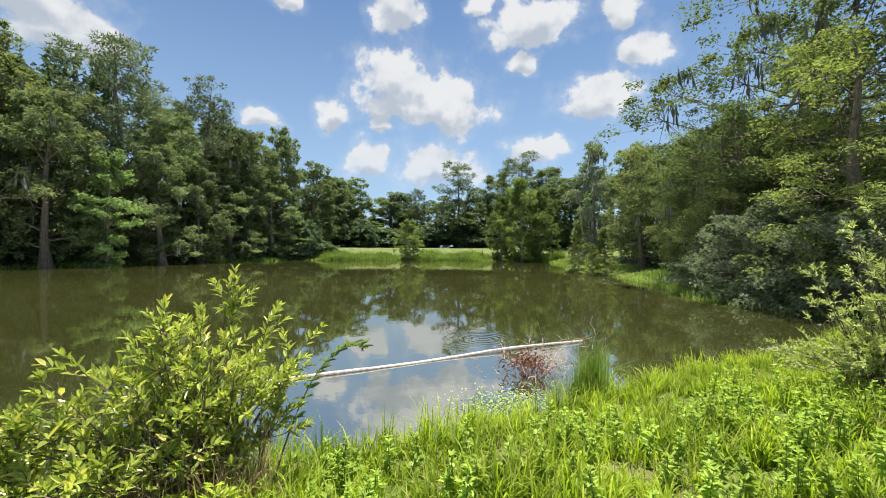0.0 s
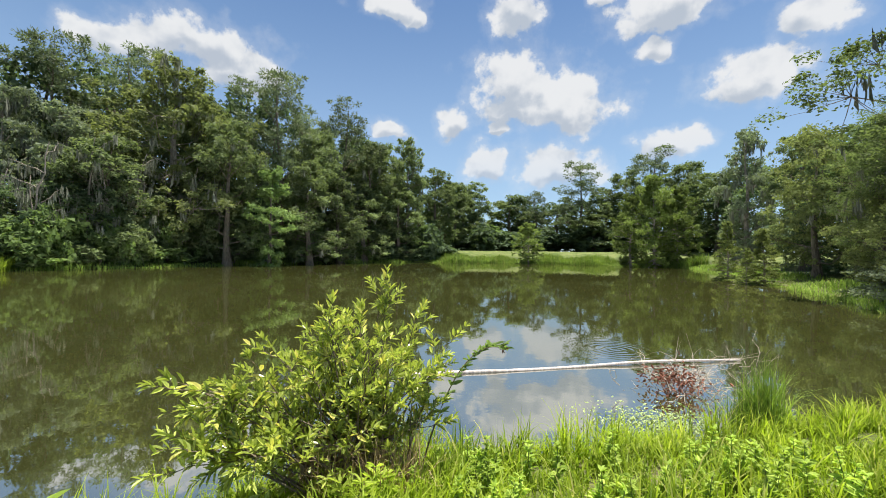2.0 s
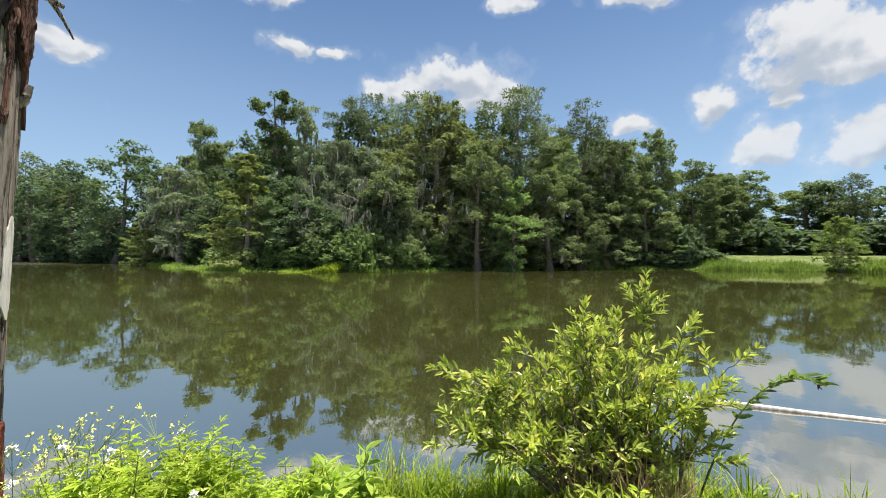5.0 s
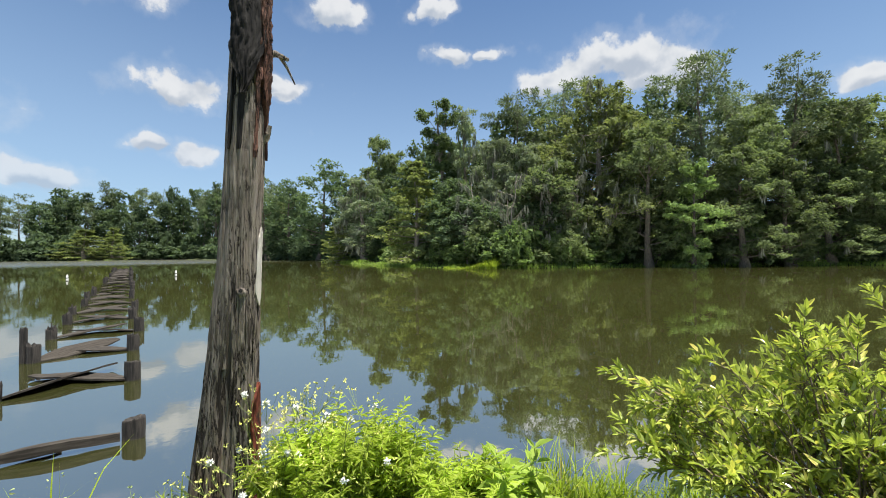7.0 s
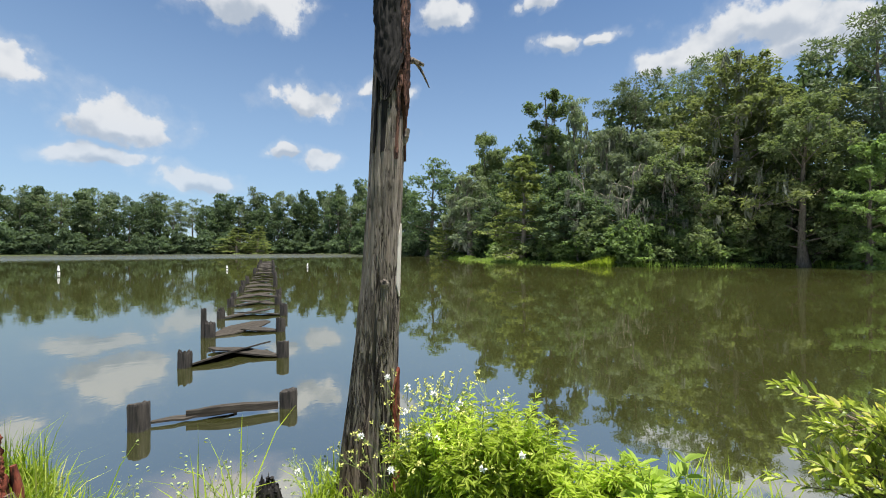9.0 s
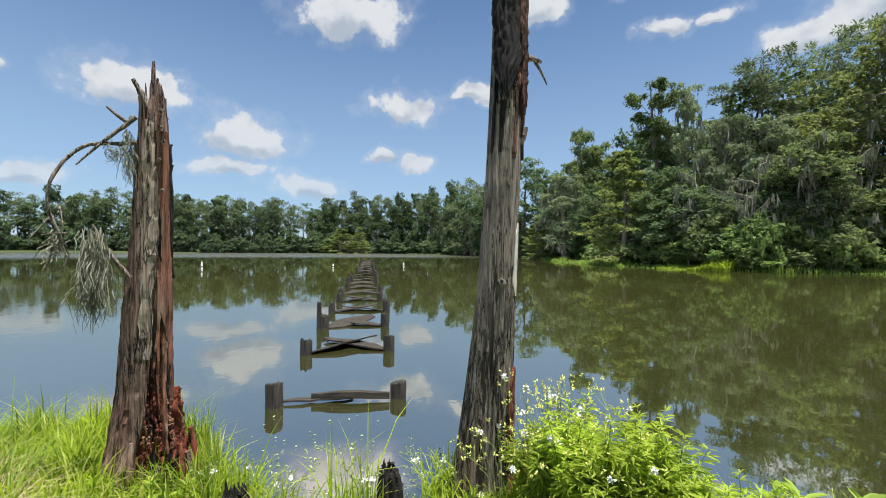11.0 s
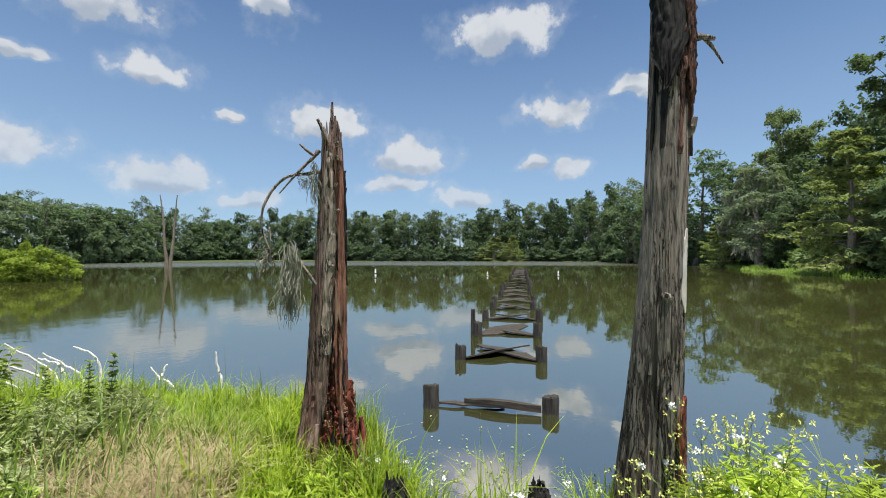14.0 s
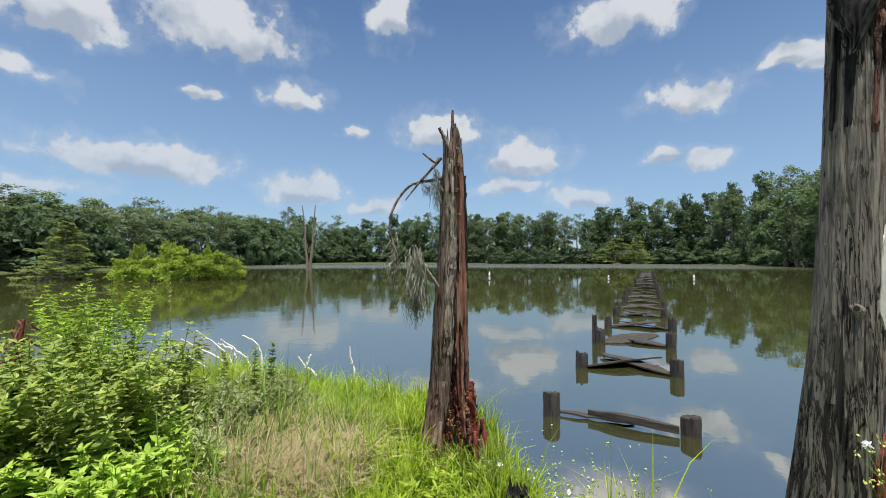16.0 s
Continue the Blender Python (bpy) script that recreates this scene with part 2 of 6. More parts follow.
dry_leaf = leaf_material("dry_grass", (0.262, 0.208, 0.109), (0.525, 0.432, 0.265), (0.20, 0.26, 0.08), 0.25, 0.8, 0.1)
straw_dark = leaf_material("brown_straw", (0.140, 0.098, 0.058), (0.330, 0.245, 0.150), (0.40, 0.33, 0.21), 0.2, 0.8, 0.1)
dead_leaf = leaf_material("dead_leaf", (0.095, 0.040, 0.028), (0.215, 0.098, 0.070), None, 0.15, 0.8, 0.1)
# tree moss, darkened: the shade it hangs in is part of this colour
shaded_moss = leaf_material("shaded_spanish_moss", (0.13, 0.14, 0.10), (0.24, 0.25, 0.19), None, 0.2, 0.9, 0.05, 0.1)
# the same moss for the broken snag, without that darkening
moss_pale = leaf_material("pale_moss", (0.19, 0.19, 0.14), (0.36, 0.36, 0.28), None, 0.25, 0.9, 0.05, 0.1)
float_leaf = leaf_material("floating_leaf", (0.140, 0.196, 0.056), (0.294, 0.350, 0.154), None, 0.2, 0.5, 0.3)
stem_green = leaf_material("green_stem", (0.10, 0.15, 0.03), (0.17, 0.22, 0.06), None, 0.1, 0.6, 0.3)
weed_leaf = leaf_material("weed_leaf", (0.151, 0.208, 0.054), (0.382, 0.449, 0.135), (0.34, 0.28, 0.12), 0.5, 0.6, 0.2)
grey_weed = leaf_material("grey_weed_leaf", (0.211, 0.259, 0.117), (0.405, 0.437, 0.234), (0.33, 0.27, 0.17), 0.3, 0.7, 0.2)
olive_leaf = leaf_material("olive_oak_leaf", (0.145, 0.172, 0.072), (0.199, 0.233, 0.098))
round_leaf = leaf_material("round_cypress_needle", (0.118, 0.160, 0.046), (0.170, 0.222, 0.066), rough=0.7, spec=0.15)
# oak and willow greens darkened: the near bank's shade is in these two colours
shade_toned_leaf = leaf_material("shade_toned_oak_leaf", (0.091, 0.123, 0.050), (0.127, 0.167, 0.069))
silver_leaf = leaf_material("silver_shrub_leaf", (0.138, 0.168, 0.114), (0.198, 0.240, 0.168))
isle_leaf = leaf_material("isle_leaf", (0.127, 0.179, 0.024), (0.227, 0.286, 0.045))
reed_leaf = leaf_material("reed_blade", (0.110, 0.180, 0.030), (0.210, 0.300, 0.060), (0.30, 0.29, 0.12), 0.4, 0.6, 0.2)
bark = bark_material("bark", (0.07, 0.055, 0.04), (0.20, 0.17, 0.13))
pale_bark = bark_material("pale_bark", (0.16, 0.13, 0.10), (0.36, 0.32, 0.27))
stem_bark = bark_material("stem", (0.08, 0.062, 0.042), (0.22, 0.175, 0.125), 20)
dry_twig = bark_material("dry_twig", (0.24, 0.20, 0.15), (0.46, 0.40, 0.33), 14)
drift_wood = bark_material("driftwood", (0.60, 0.57, 0.52), (0.82, 0.80, 0.76), 14)
pole_wood = bark_material("pole_wood", (0.34, 0.29, 0.26), (0.60, 0.54, 0.50), 10)
bare_wood = bark_material("bleached_wood", (0.42, 0.38, 0.33), (0.68, 0.64, 0.58), 14)


def weathered_wood(name, dark, light, streak, flaky=0.0):
    """Old snag wood: fine long grain, brown streaks, and thin black checks that come and go along the trunk."""
    n = Nodes(name)
    fine = n.noise(n.coords("Object", (1, 1, 0.045)), 46, 6.0, 0.70, 0.5)
    wide = n.noise(n.coords("Object", (1, 1, 0.12)), 7.0, 4.0, 0.6, 0.4)
    colour = n.mix(n.ramp(fine, 0.30, 0.70), dark, light)
    colour = n.mix(n.ramp(wide, 0.50, 0.68, 0, 0.6), colour, n.mix(n.ramp(fine, 0.35, 0.65), tuple(c * 0.4 for c in streak), streak))
    colour = n.mix(n.ramp(n.noise(n.coords("Object", (1, 1, 0.3)), 6.0, 4.0), 0.55, 0.72, 0, 0.45), colour, tuple(c * 0.95 for c in light))
    here = n.ramp(n.noise(n.coords("Object", (1, 1, 0.45)), 5.0, 3.0), 0.40, 0.56)
    line = n.math("ABSOLUTE", n.math("SUBTRACT", n.noise(n.coords("Object", (1, 1, 0.085)), 26, 4.0, 0.66, 0.9), 0.5))
    crack = n.math("MULTIPLY", n.ramp(line, 0.010, 0.034, 1.0, 0.0), here)
    pit = n.ramp(n.noise(n.coords("Object", (1, 1, 0.13)), 19, 5.0, 0.66, 0.5), 0.62, 0.66)
    crack = n.math("MAXIMUM", crack, pit)
    if flaky:
        up = n.t.nodes.new("ShaderNodeSeparateXYZ")
        n.link(n.coords("Object"), up.inputs[0])
        flake = n.ramp(n.noise(n.coords("Object", (1, 1, 0.15)), 17, 6.0, 0.68, 0.7), 0.525, 0.565)
        crack = n.math("MAXIMUM", crack, n.math("MULTIPLY", flake, n.ramp(up.outputs[2], flaky * 0.55, flaky, 0.95, 0.0)))
    colour = n.mix(n.math("MULTIPLY", crack, 0.94), colour, (0.014, 0.011, 0.010))
    h = n.math("SUBTRACT", fine, n.math("MULTIPLY", crack, 1.2))
    return n.done(n.principled(colour, 0.88, n.bump(h, 0.9, 0.014), 0.15))


def rotten_wood():
    n = Nodes("rotten_wood")
    long = n.coords("Object", (1, 1, 0.1))
    g = n.noise(long, 30, 6.0, 0.65, 0.5)
    colour = n.mix(n.ramp(g, 0.3, 0.7), (0.050, 0.017, 0.012), (0.27, 0.076, 0.048))
    colour = n.mix(n.ramp(n.noise(n.coords("Object"), 9.0, 5.0), 0.54, 0.70, 0, 0.7), colour, (0.30, 0.19, 0.11))
    colour = n.mix(n.ramp(n.noise(n.coords("Object", (1, 1, 0.3)), 14.0, 4.0), 0.56, 0.64, 0, 0.9), colour, (0.02, 0.012, 0.01))
    return n.done(n.principled(colour, 0.9, n.bump(g, 0.9, 0.015), 0.15))


def heart_wood():
    """Dark red-brown heartwood bared by the break."""
    n = Nodes("heart_wood")
    g = n.noise(n.coords("Object", (1, 1, 0.07)), 24, 6.0, 0.65, 0.5)
    colour = n.mix(n.ramp(g, 0.33, 0.66), (0.050, 0.026, 0.020), (0.32, 0.150, 0.100))
    colour = n.mix(n.ramp(n.noise(n.coords("Object", (1, 1, 0.2)), 8.0, 4.0), 0.52, 0.68, 0, 0.8), colour, (0.27, 0.20, 0.145))
    return n.done(n.principled(colour, 0.9, n.bump(g, 0.9, 0.015), 0.15))


def piling_wood():
    """Water-soaked grey-black pile wood with burnt tops."""
    n = Nodes("piling_wood")
    g = n.noise(n.coords("Object", (1, 1, 0.08)), 40, 5.0, 0.6, 0.3)
    colour = n.mix(n.ramp(g, 0.3, 0.7), (0.011, 0.010, 0.009), (0.055, 0.048, 0.041))
    colour = n.mix(n.ramp(n.noise(n.coords("Object"), 9, 3), 0.5, 0.7, 0, 0.6), colour, (0.018, 0.016, 0.015))
    return n.done(n.principled(colour, 0.8, n.bump(g, 0.8, 0.01), 0.3))


def plank_wood():
    n = Nodes("plank_wood")
    g = n.noise(n.coords("Object", (0.06, 1, 1)), 40, 5.0, 0.6, 0.3)
    colour = n.mix(n.ramp(g, 0.3, 0.7), (0.017, 0.015, 0.013), (0.066, 0.058, 0.049))
    colour = n.mix(n.ramp(n.chance(), 0, 1, 0, 0.5, False), colour, (0.05, 0.043, 0.035))
    return n.done(n.principled(colour, 0.92, n.bump(g, 0.6, 0.008), 0.1))


def char_wood():
    n = Nodes("charred_bark")
    g = n.noise(n.coords("Object", (1, 1, 0.15)), 30, 5.0, 0.6, 0.3)
    colour = n.mix(n.ramp(g, 0.35, 0.7), (0.007, 0.0065, 0.0065), (0.030, 0.027, 0.025))
    return n.done(n.principled(colour, 0.85, n.bump(g, 0.9, 0.012), 0.2))


heart_mat = heart_wood()
loose_mat = weathered_wood("torn_bark", (0.045, 0.026, 0.020), (0.21, 0.105, 0.075), (0.12, 0.05, 0.035))
pale_strip = weathered_wood("pale_sapwood", (0.20, 0.15, 0.11), (0.50, 0.42, 0.34), (0.26, 0.15, 0.10))
broken_wood = weathered_wood("brown_weathered_wood", (0.072, 0.044, 0.034), (0.32, 0.225, 0.180), (0.14, 0.054, 0.036))
snag_wood, rot_wood, pile_wood, board_wood, char_bark = weathered_wood("weathered_wood", (0.120, 0.099, 0.080), (0.325, 0.280, 0.235), (0.23, 0.140, 0.095), 2.2), rotten_wood(), piling_wood(), plank_wood(), char_wood()


def plain(name, low, high, rough=0.6, scale=12):
    n = Nodes(name)
    g = n.noise(n.coords("Object"), scale, 4.0)
    return n.done(n.principled(n.mix(n.ramp(g, 0.3, 0.7), low, high), rough, n.bump(g, 0.3, 0.005), 0.4))


white_paint = plain("marker_white", (0.62, 0.61, 0.57), (0.80, 0.79, 0.76), 0.5)
petal = plain("petal", (0.75, 0.76, 0.72), (0.86, 0.86, 0.84), 0.6)
yellow_bud = plain("flower_bud", (0.45, 0.48, 0.10), (0.62, 0.60, 0.18), 0.6, 40)


def ground_material():
    n = Nodes("bank_soil_and_turf")
    w = n.coords("World")
    fine, wide = n.noise(w, 9.0, 6.0, 0.65), n.noise(w, 0.35, 3.0)
    colour = n.mix(n.ramp(fine, 0.3, 0.7), (0.05, 0.055, 0.018), (0.12, 0.16, 0.04))
    colour = n.mix(n.ramp(wide, 0.45, 0.65, 0, 0.5), colour, (0.15, 0.12, 0.07))
    pos = n.t.nodes.new("ShaderNodeSeparateXYZ")
    n.link(n.coords("World"), pos.inputs[0])
    lawn = n.math("MULTIPLY", n.ramp(pos.outputs[1], 60, 66), n.ramp(pos.outputs[2], 0.9, 1.6))
    turf = n.mix(n.ramp(n.noise(w, 0.8, 4.0), 0.35, 0.65), (0.075, 0.105, 0.030), (0.135, 0.155, 0.055))
    colour = n.mix(lawn, colour, turf)
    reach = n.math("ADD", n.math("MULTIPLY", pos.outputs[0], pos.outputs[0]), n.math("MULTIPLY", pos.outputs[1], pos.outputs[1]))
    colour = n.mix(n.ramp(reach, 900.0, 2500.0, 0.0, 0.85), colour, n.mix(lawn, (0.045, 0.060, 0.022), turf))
    bed = n.math("MULTIPLY", n.ramp(pos.outputs[2], -0.02, 0.05, 1.0, 0.0), n.ramp(reach, 60.0, 150.0, 1.0, 0.0))
    colour = n.mix(bed, colour, n.mix(n.ramp(fine, 0.3, 0.7), (0.16, 0.125, 0.075), (0.24, 0.19, 0.12)))
    return n.done(n.principled(colour, 0.95, n.bump(fine, 0.6, 0.05), 0.1))


def water_material():
    """Still, murky pond water: olive body, sharp mirror, fine ripples that grow in wind lanes far out, and one ring of ripples."""
    n = Nodes("pond_water")
    w = n.coords("World")
    pos = n.t.nodes.new("ShaderNodeSeparateXYZ")
    n.link(w, pos.inputs[0])
    body = n.mix(n.ramp(n.noise(w, 0.12, 3.0), 0.3, 0.7), (0.027, 0.029, 0.008), (0.033, 0.035, 0.011))
    # sandy shallows at the foot of the pier
    dx, dy = n.math("SUBTRACT", pos.outputs[0], -4.0), n.math("SUBTRACT", pos.outputs[1], -1.95)
    d = n.math("SQRT", n.math("ADD", n.math("MULTIPLY", dx, dx), n.math("MULTIPLY", dy, dy)))
    sand = n.ramp(n.math("ADD", d, n.math("MULTIPLY", n.noise(w, 2.2, 3.0), 0.9)), 0.55, 1.35, 0.85, 0.0)
    body = n.mix(sand, body, (0.16, 0.125, 0.075))
    calm = n.noise(n.coords("World", (1, 1, 1)), 2.4, 3.0, 0.5)
    wind = n.noise(n.coords("World", (1.0, 1.0, 1)), 0.9, 4.0, 0.7)
    lane = n.noise(n.coords("World", (0.02, 0.02, 1)), 1.0, 2.0)
    dist = n.math("SQRT", n.math("ADD", n.math("MULTIPLY", pos.outputs[0], pos.outputs[0]), n.math("MULTIPLY", pos.outputs[1], pos.outputs[1])))
    out = n.math("MULTIPLY", n.ramp(dist, 82, 125), n.ramp(pos.outputs[1], 25, -25))
    out = n.math("ADD", n.math("MULTIPLY", out, 0.6), n.ramp(lane, 0.5, 0.7, 0.0, 0.03))
    rx, ry = n.math("SUBTRACT", pos.outputs[0], 0.95), n.math("SUBTRACT", pos.outputs[1], 9.9)
    rd = n.math("SQRT", n.math("ADD", n.math("MULTIPLY", rx, rx), n.math("MULTIPLY", ry, ry)))
    ring = n.math("MULTIPLY", n.math("SINE", n.math("MULTIPLY", rd, 34.0)), n.ramp(rd, 0.1, 1.5, 1.0, 0.0))
    h = n.math("ADD", n.math("MULTIPLY", calm, 0.0014), n.math("MULTIPLY", wind, n.math("MULTIPLY", out, 0.30)))
    h = n.math("ADD", h, n.math("MULTIPLY", ring, 0.0014))
    shader = n.principled(body, n.ramp(out, 0.0, 1.0, 0.018, 0.36, False), n.bump(h, 1.0, 1.0), 0.5, 6.3)
    shader.node.inputs["Specular Tint"].default_value = (1.0, 1.0, 0.985, 1)
    return n.done(shader)


ground_mat, water_mat = ground_material(), water_material()

# ---- mesh helpers ----


class Geo:
    """Collects vertices and faces, then makes one mesh of them."""

    def __init__(self):
        self.v, self.loops, self.sizes, self.count = [], [], [], 0

    def add(self, v, f):
        v, f = np.asarray(v, float).reshape(-1, 3), np.asarray(f, int)
        self.v.append(v)
        self.loops.append(f.ravel() + self.count)
        self.sizes.append(np.full(len(f), f.shape[1]))
        self.count += len(v)
        return self

    def mesh(self, name, mat, smooth=False):
        me = bpy.data.meshes.new(name)
        v, loops, sizes = np.concatenate(self.v), np.concatenate(self.loops), np.concatenate(self.sizes)
        me.vertices.add(len(v)), me.loops.add(len(loops)), me.polygons.add(len(sizes))
        me.vertices.foreach_set("co", v.ravel())
        me.loops.foreach_set("vertex_index", loops)
        me.polygons.foreach_set("loop_start", np.concatenate([[0], np.cumsum(sizes)[:-1]]))
        me.polygons.foreach_set("use_smooth", np.full(len(sizes), smooth))
        me.update(calc_edges=True)
        me.materials.append(mat)
        return me


def part(name, geo, material, parent, label="", smooth=False):
    """One mesh object under a thing or a part."""
    ob = new(name, geo.mesh(name, material, smooth))
    ob.parent = parent
    if label:
        tagged(ob, label)
    return ob


def thing(name, at, label, category, group="", kind=""):
    ob = new(name)
    ob.empty_display_size = 0.2
    ob.location = at
    return tagged(ob, label, category, group, kind)


def solo(name, geo, material, at, label, category, group="", kind="", smooth=False):
    ob = new(name, geo.mesh(name, material, smooth))
    ob.location = at
    return tagged(ob, label, category, group, kind)


def unit(v):
    return v / np.maximum(np.linalg.norm(v, axis=-1, keepdims=True), 1e-9)


def tube(geo, pts, radii, sides=6, rng=None, rough=0.0):
    """A tapered round limb along points, closed at both ends."""
    pts, radii = np.asarray(pts, float), np.asarray(radii, float)
    n = len(pts)
    t = unit(np.gradient(pts, axis=0))
    ref = np.where(np.abs(t[:, 2:3]) > 0.92, np.array([[1.0, 0, 0]]), np.array([[0, 0, 1.0]]))
    a = unit(np.cross(ref, t))
    b = np.cross(t, a)
    ang = np.linspace(0, 2 * np.pi, sides, endpoint=False)
    ring = a[:, None] * np.cos(ang)[None, :, None] + b[:, None] * np.sin(ang)[None, :, None]
    r = np.repeat(radii[:, None], sides, 1)
    if rng is not None and rough:
        r = r * (1 + rough * rng.standard_normal(r.shape))
    v = (pts[:, None] + ring * r[..., None]).reshape(-1, 3)
    i, j = np.meshgrid(np.arange(n - 1), np.arange(sides), indexing="ij")
    k = (j + 1) % sides
    f = np.stack([i * sides + j, i * sides + k, (i + 1) * sides + k, (i + 1) * sides + j], -1).reshape(-1, 4)
    geo.add(v, f)
    for ring_no, order in ((0, -1), (n - 1, 1)):
        rim = v[ring_no * sides:(ring_no + 1) * sides][::order]
        tri = np.stack([np.full(sides, sides), np.arange(sides), (np.arange(sides) + 1) % sides], 1)
        geo.add(np.vstack([rim, pts[ring_no]]), tri)
    return geo


def chips(geo, at, axis, normal, length, width):
    """Small three-cornered leaf sprays for trees seen from afar."""
    axis = unit(np.asarray(axis))
    side = unit(np.cross(axis, normal)) * np.asarray(width).reshape(-1, 1) * 0.5
    v = np.stack([at - side, at + side, at + axis * np.asarray(length).reshape(-1, 1)], 1)
    geo.add(v.reshape(-1, 3), np.arange(len(at))[:, None] * 3 + [0, 1, 2])
    return geo


def leaves(geo, at, axis, normal, length, width, fold=0.25, long=False):
    """Folded leaf blades: four-cornered, or with long=True six-cornered with a pointed tip."""
    at, axis, normal = np.asarray(at), unit(np.asarray(axis)), np.asarray(normal)
    side = unit(np.cross(axis, normal))
    up = np.cross(side, axis)
    L, W = np.asarray(length).reshape(-1, 1), np.asarray(width).reshape(-1, 1)
    n = len(at)
    if long:
        v = np.stack([at, at + axis * L * 0.32 + side * W * 0.5 + up * W * fold, at + axis * L * 0.72 + side * W * 0.38 + up * W * fold * 0.5,
                      at + axis * L - up * L * 0.12, at + axis * L * 0.72 - side * W * 0.38 + up * W * fold * 0.5, at + axis * L * 0.32 - side * W * 0.5 + up * W * fold], 1)
        k = np.arange(n)[:, None] * 6
        geo.add(v.reshape(-1, 3), np.concatenate([k + [0, 1, 2, 3], k + [0, 3, 4, 5]]))
    else:
        v = np.stack([at, at + axis * L * 0.45 + side * W * 0.5 + up * W * fold, at + axis * L, at + axis * L * 0.45 - side * W * 0.5 + up * W * fold], 1)
        geo.add(v.reshape(-1, 3), np.arange(n)[:, None] * 4 + [0, 1, 2, 3])
    return geo


def blades(geo, rng, at, height, width, bend):
    """Grass blades: tapered bent ribbons."""
    at = np.asarray(at, float)
    n = len(at)
    turn = rng.uniform(0, 2 * np.pi, n)
    lean = np.stack([np.cos(turn), np.sin(turn), np.zeros(n)], 1)
    side = np.stack([-np.sin(turn), np.cos(turn), np.zeros(n)], 1)
    h, w, b = (np.asarray(q).reshape(-1, 1) * np.ones((n, 1)) for q in (height, width, bend))
    rows = []
    for s, taper in ((0.0, 0.8), (0.4, 1.0), (0.75, 0.65)):
        c = at + lean * h * b * s ** 2 + np.array([0, 0, 1.0]) * h * (s - 0.35 * b * s ** 2)
        rows += [c - side * w * taper / 2, c + side * w * taper / 2]
    rows.append(at + lean * h * b + np.array([0, 0, 1.0]) * h * (1 - 0.45 * b))
    v = np.stack(rows, 1).reshape(-1, 3)
    k = np.arange(n)[:, None] * 7
    c = geo.count
    geo.add(v, np.concatenate([k + [0, 1, 3, 2], k + [2, 3, 5, 4]]))
    geo.add(np.zeros((0, 3)), k + [4, 5, 6] - (geo.count - c))
    return geo


# ---- the lie of the land ----
HOME = np.array([-0.3, -0.2])
SHORE = ([(15, 12), (9.5, 9.6), (6.5, 8.0), (4.0, 6.8), (1.7, 5.3), (0.5, 4.8), (-0.2, 4.4), (-1.3, 4.0), (-2.4, 3.2), (-3.0, 2.2), (-3.5, 1.2),
          (-3.95, 0.4), (-4.1, -0.5), (-3.75, -1.0), (-3.35, -1.6), (-3.1, -2.15), (-3.5, -2.75), (-4.0, -3.3), (-4.2, -4.2), (-3.9, -5.8),
          (-3.2, -7.2), (-2.3, -8.8), (-0.7, -10.7), (0.8, -14), (3, -25), (6, -45), (8, -70), (5, -93)]
         + [(-6, -97), (-25, -112), (-52, -150), (-88, -185), (-130, -168), (-170, -122), (-198, -78), (-196, -42), (-165, -9), (-130, 4),
            (-100, 10), (-75, 13), (-60, 17), (-53, 20), (-47.5, 25), (-46, 34), (-45, 46), (-42, 54), (-38, 66), (-33, 75), (-27, 83),
            (-15, 91), (0, 91), (12, 83), (20, 75), (19, 60), (16.5, 45), (15, 34), (13.5, 24), (11.4, 16.5), (12.6, 14.4), (15.5, 13.2)])
POLY = np.array(SHORE, float)


def inland(x, y):
    """Metres from the waterline: more than 0 on land, less than 0 in the water."""
    p = np.stack([np.asarray(x, float).ravel(), np.asarray(y, float).ravel()], 1)
    best = np.full(len(p), 1e9)
    inside = np.zeros(len(p), bool)
    for a, b in zip(POLY, np.roll(POLY, -1, 0)):
        ab = b - a
        s = np.clip(((p - a) @ ab) / (ab @ ab), 0, 1)
        best = np.minimum(best, np.hypot(*(p - a - s[:, None] * ab).T))
        cross = (a[1] > p[:, 1]) != (b[1] > p[:, 1])
        with np.errstate(divide="ignore", invalid="ignore"):
            xi = a[0] + (p[:, 1] - a[1]) / (b[1] - a[1]) * ab[0]
        inside ^= cross & (p[:, 0] < xi)
    return np.where(inside, -best, best).reshape(np.shape(x))


def smooth(a, b, x):
    s = np.clip((x - a) / (b - a), 0, 1)
    return s * s * (3 - 2 * s)


def ground_z(x, y):
    x, y = np.asarray(x, float), np.asarray(y, float)
    d = inland(x, y)
    land = 0.52 * (1 - np.exp(-np.maximum(d, 0) / 1.7)) + 0.004 * np.minimum(np.maximum(d, 0), 60)
    levee = 2.1 * smooth(2.5, 15, d) * smooth(58, 74, y) * smooth(-58, -36, x)
    lumps = 0.04 * np.sin(1.9 * x + 0.7 * y) * np.sin(1.3 * y - 0.6 * x) * smooth(0.1, 1.0, d)
    bed = -0.04 - 0.35 * np.minimum(np.maximum(-d, 0), 4.0)
    return np.where(d > 0, land + levee + lumps, bed)


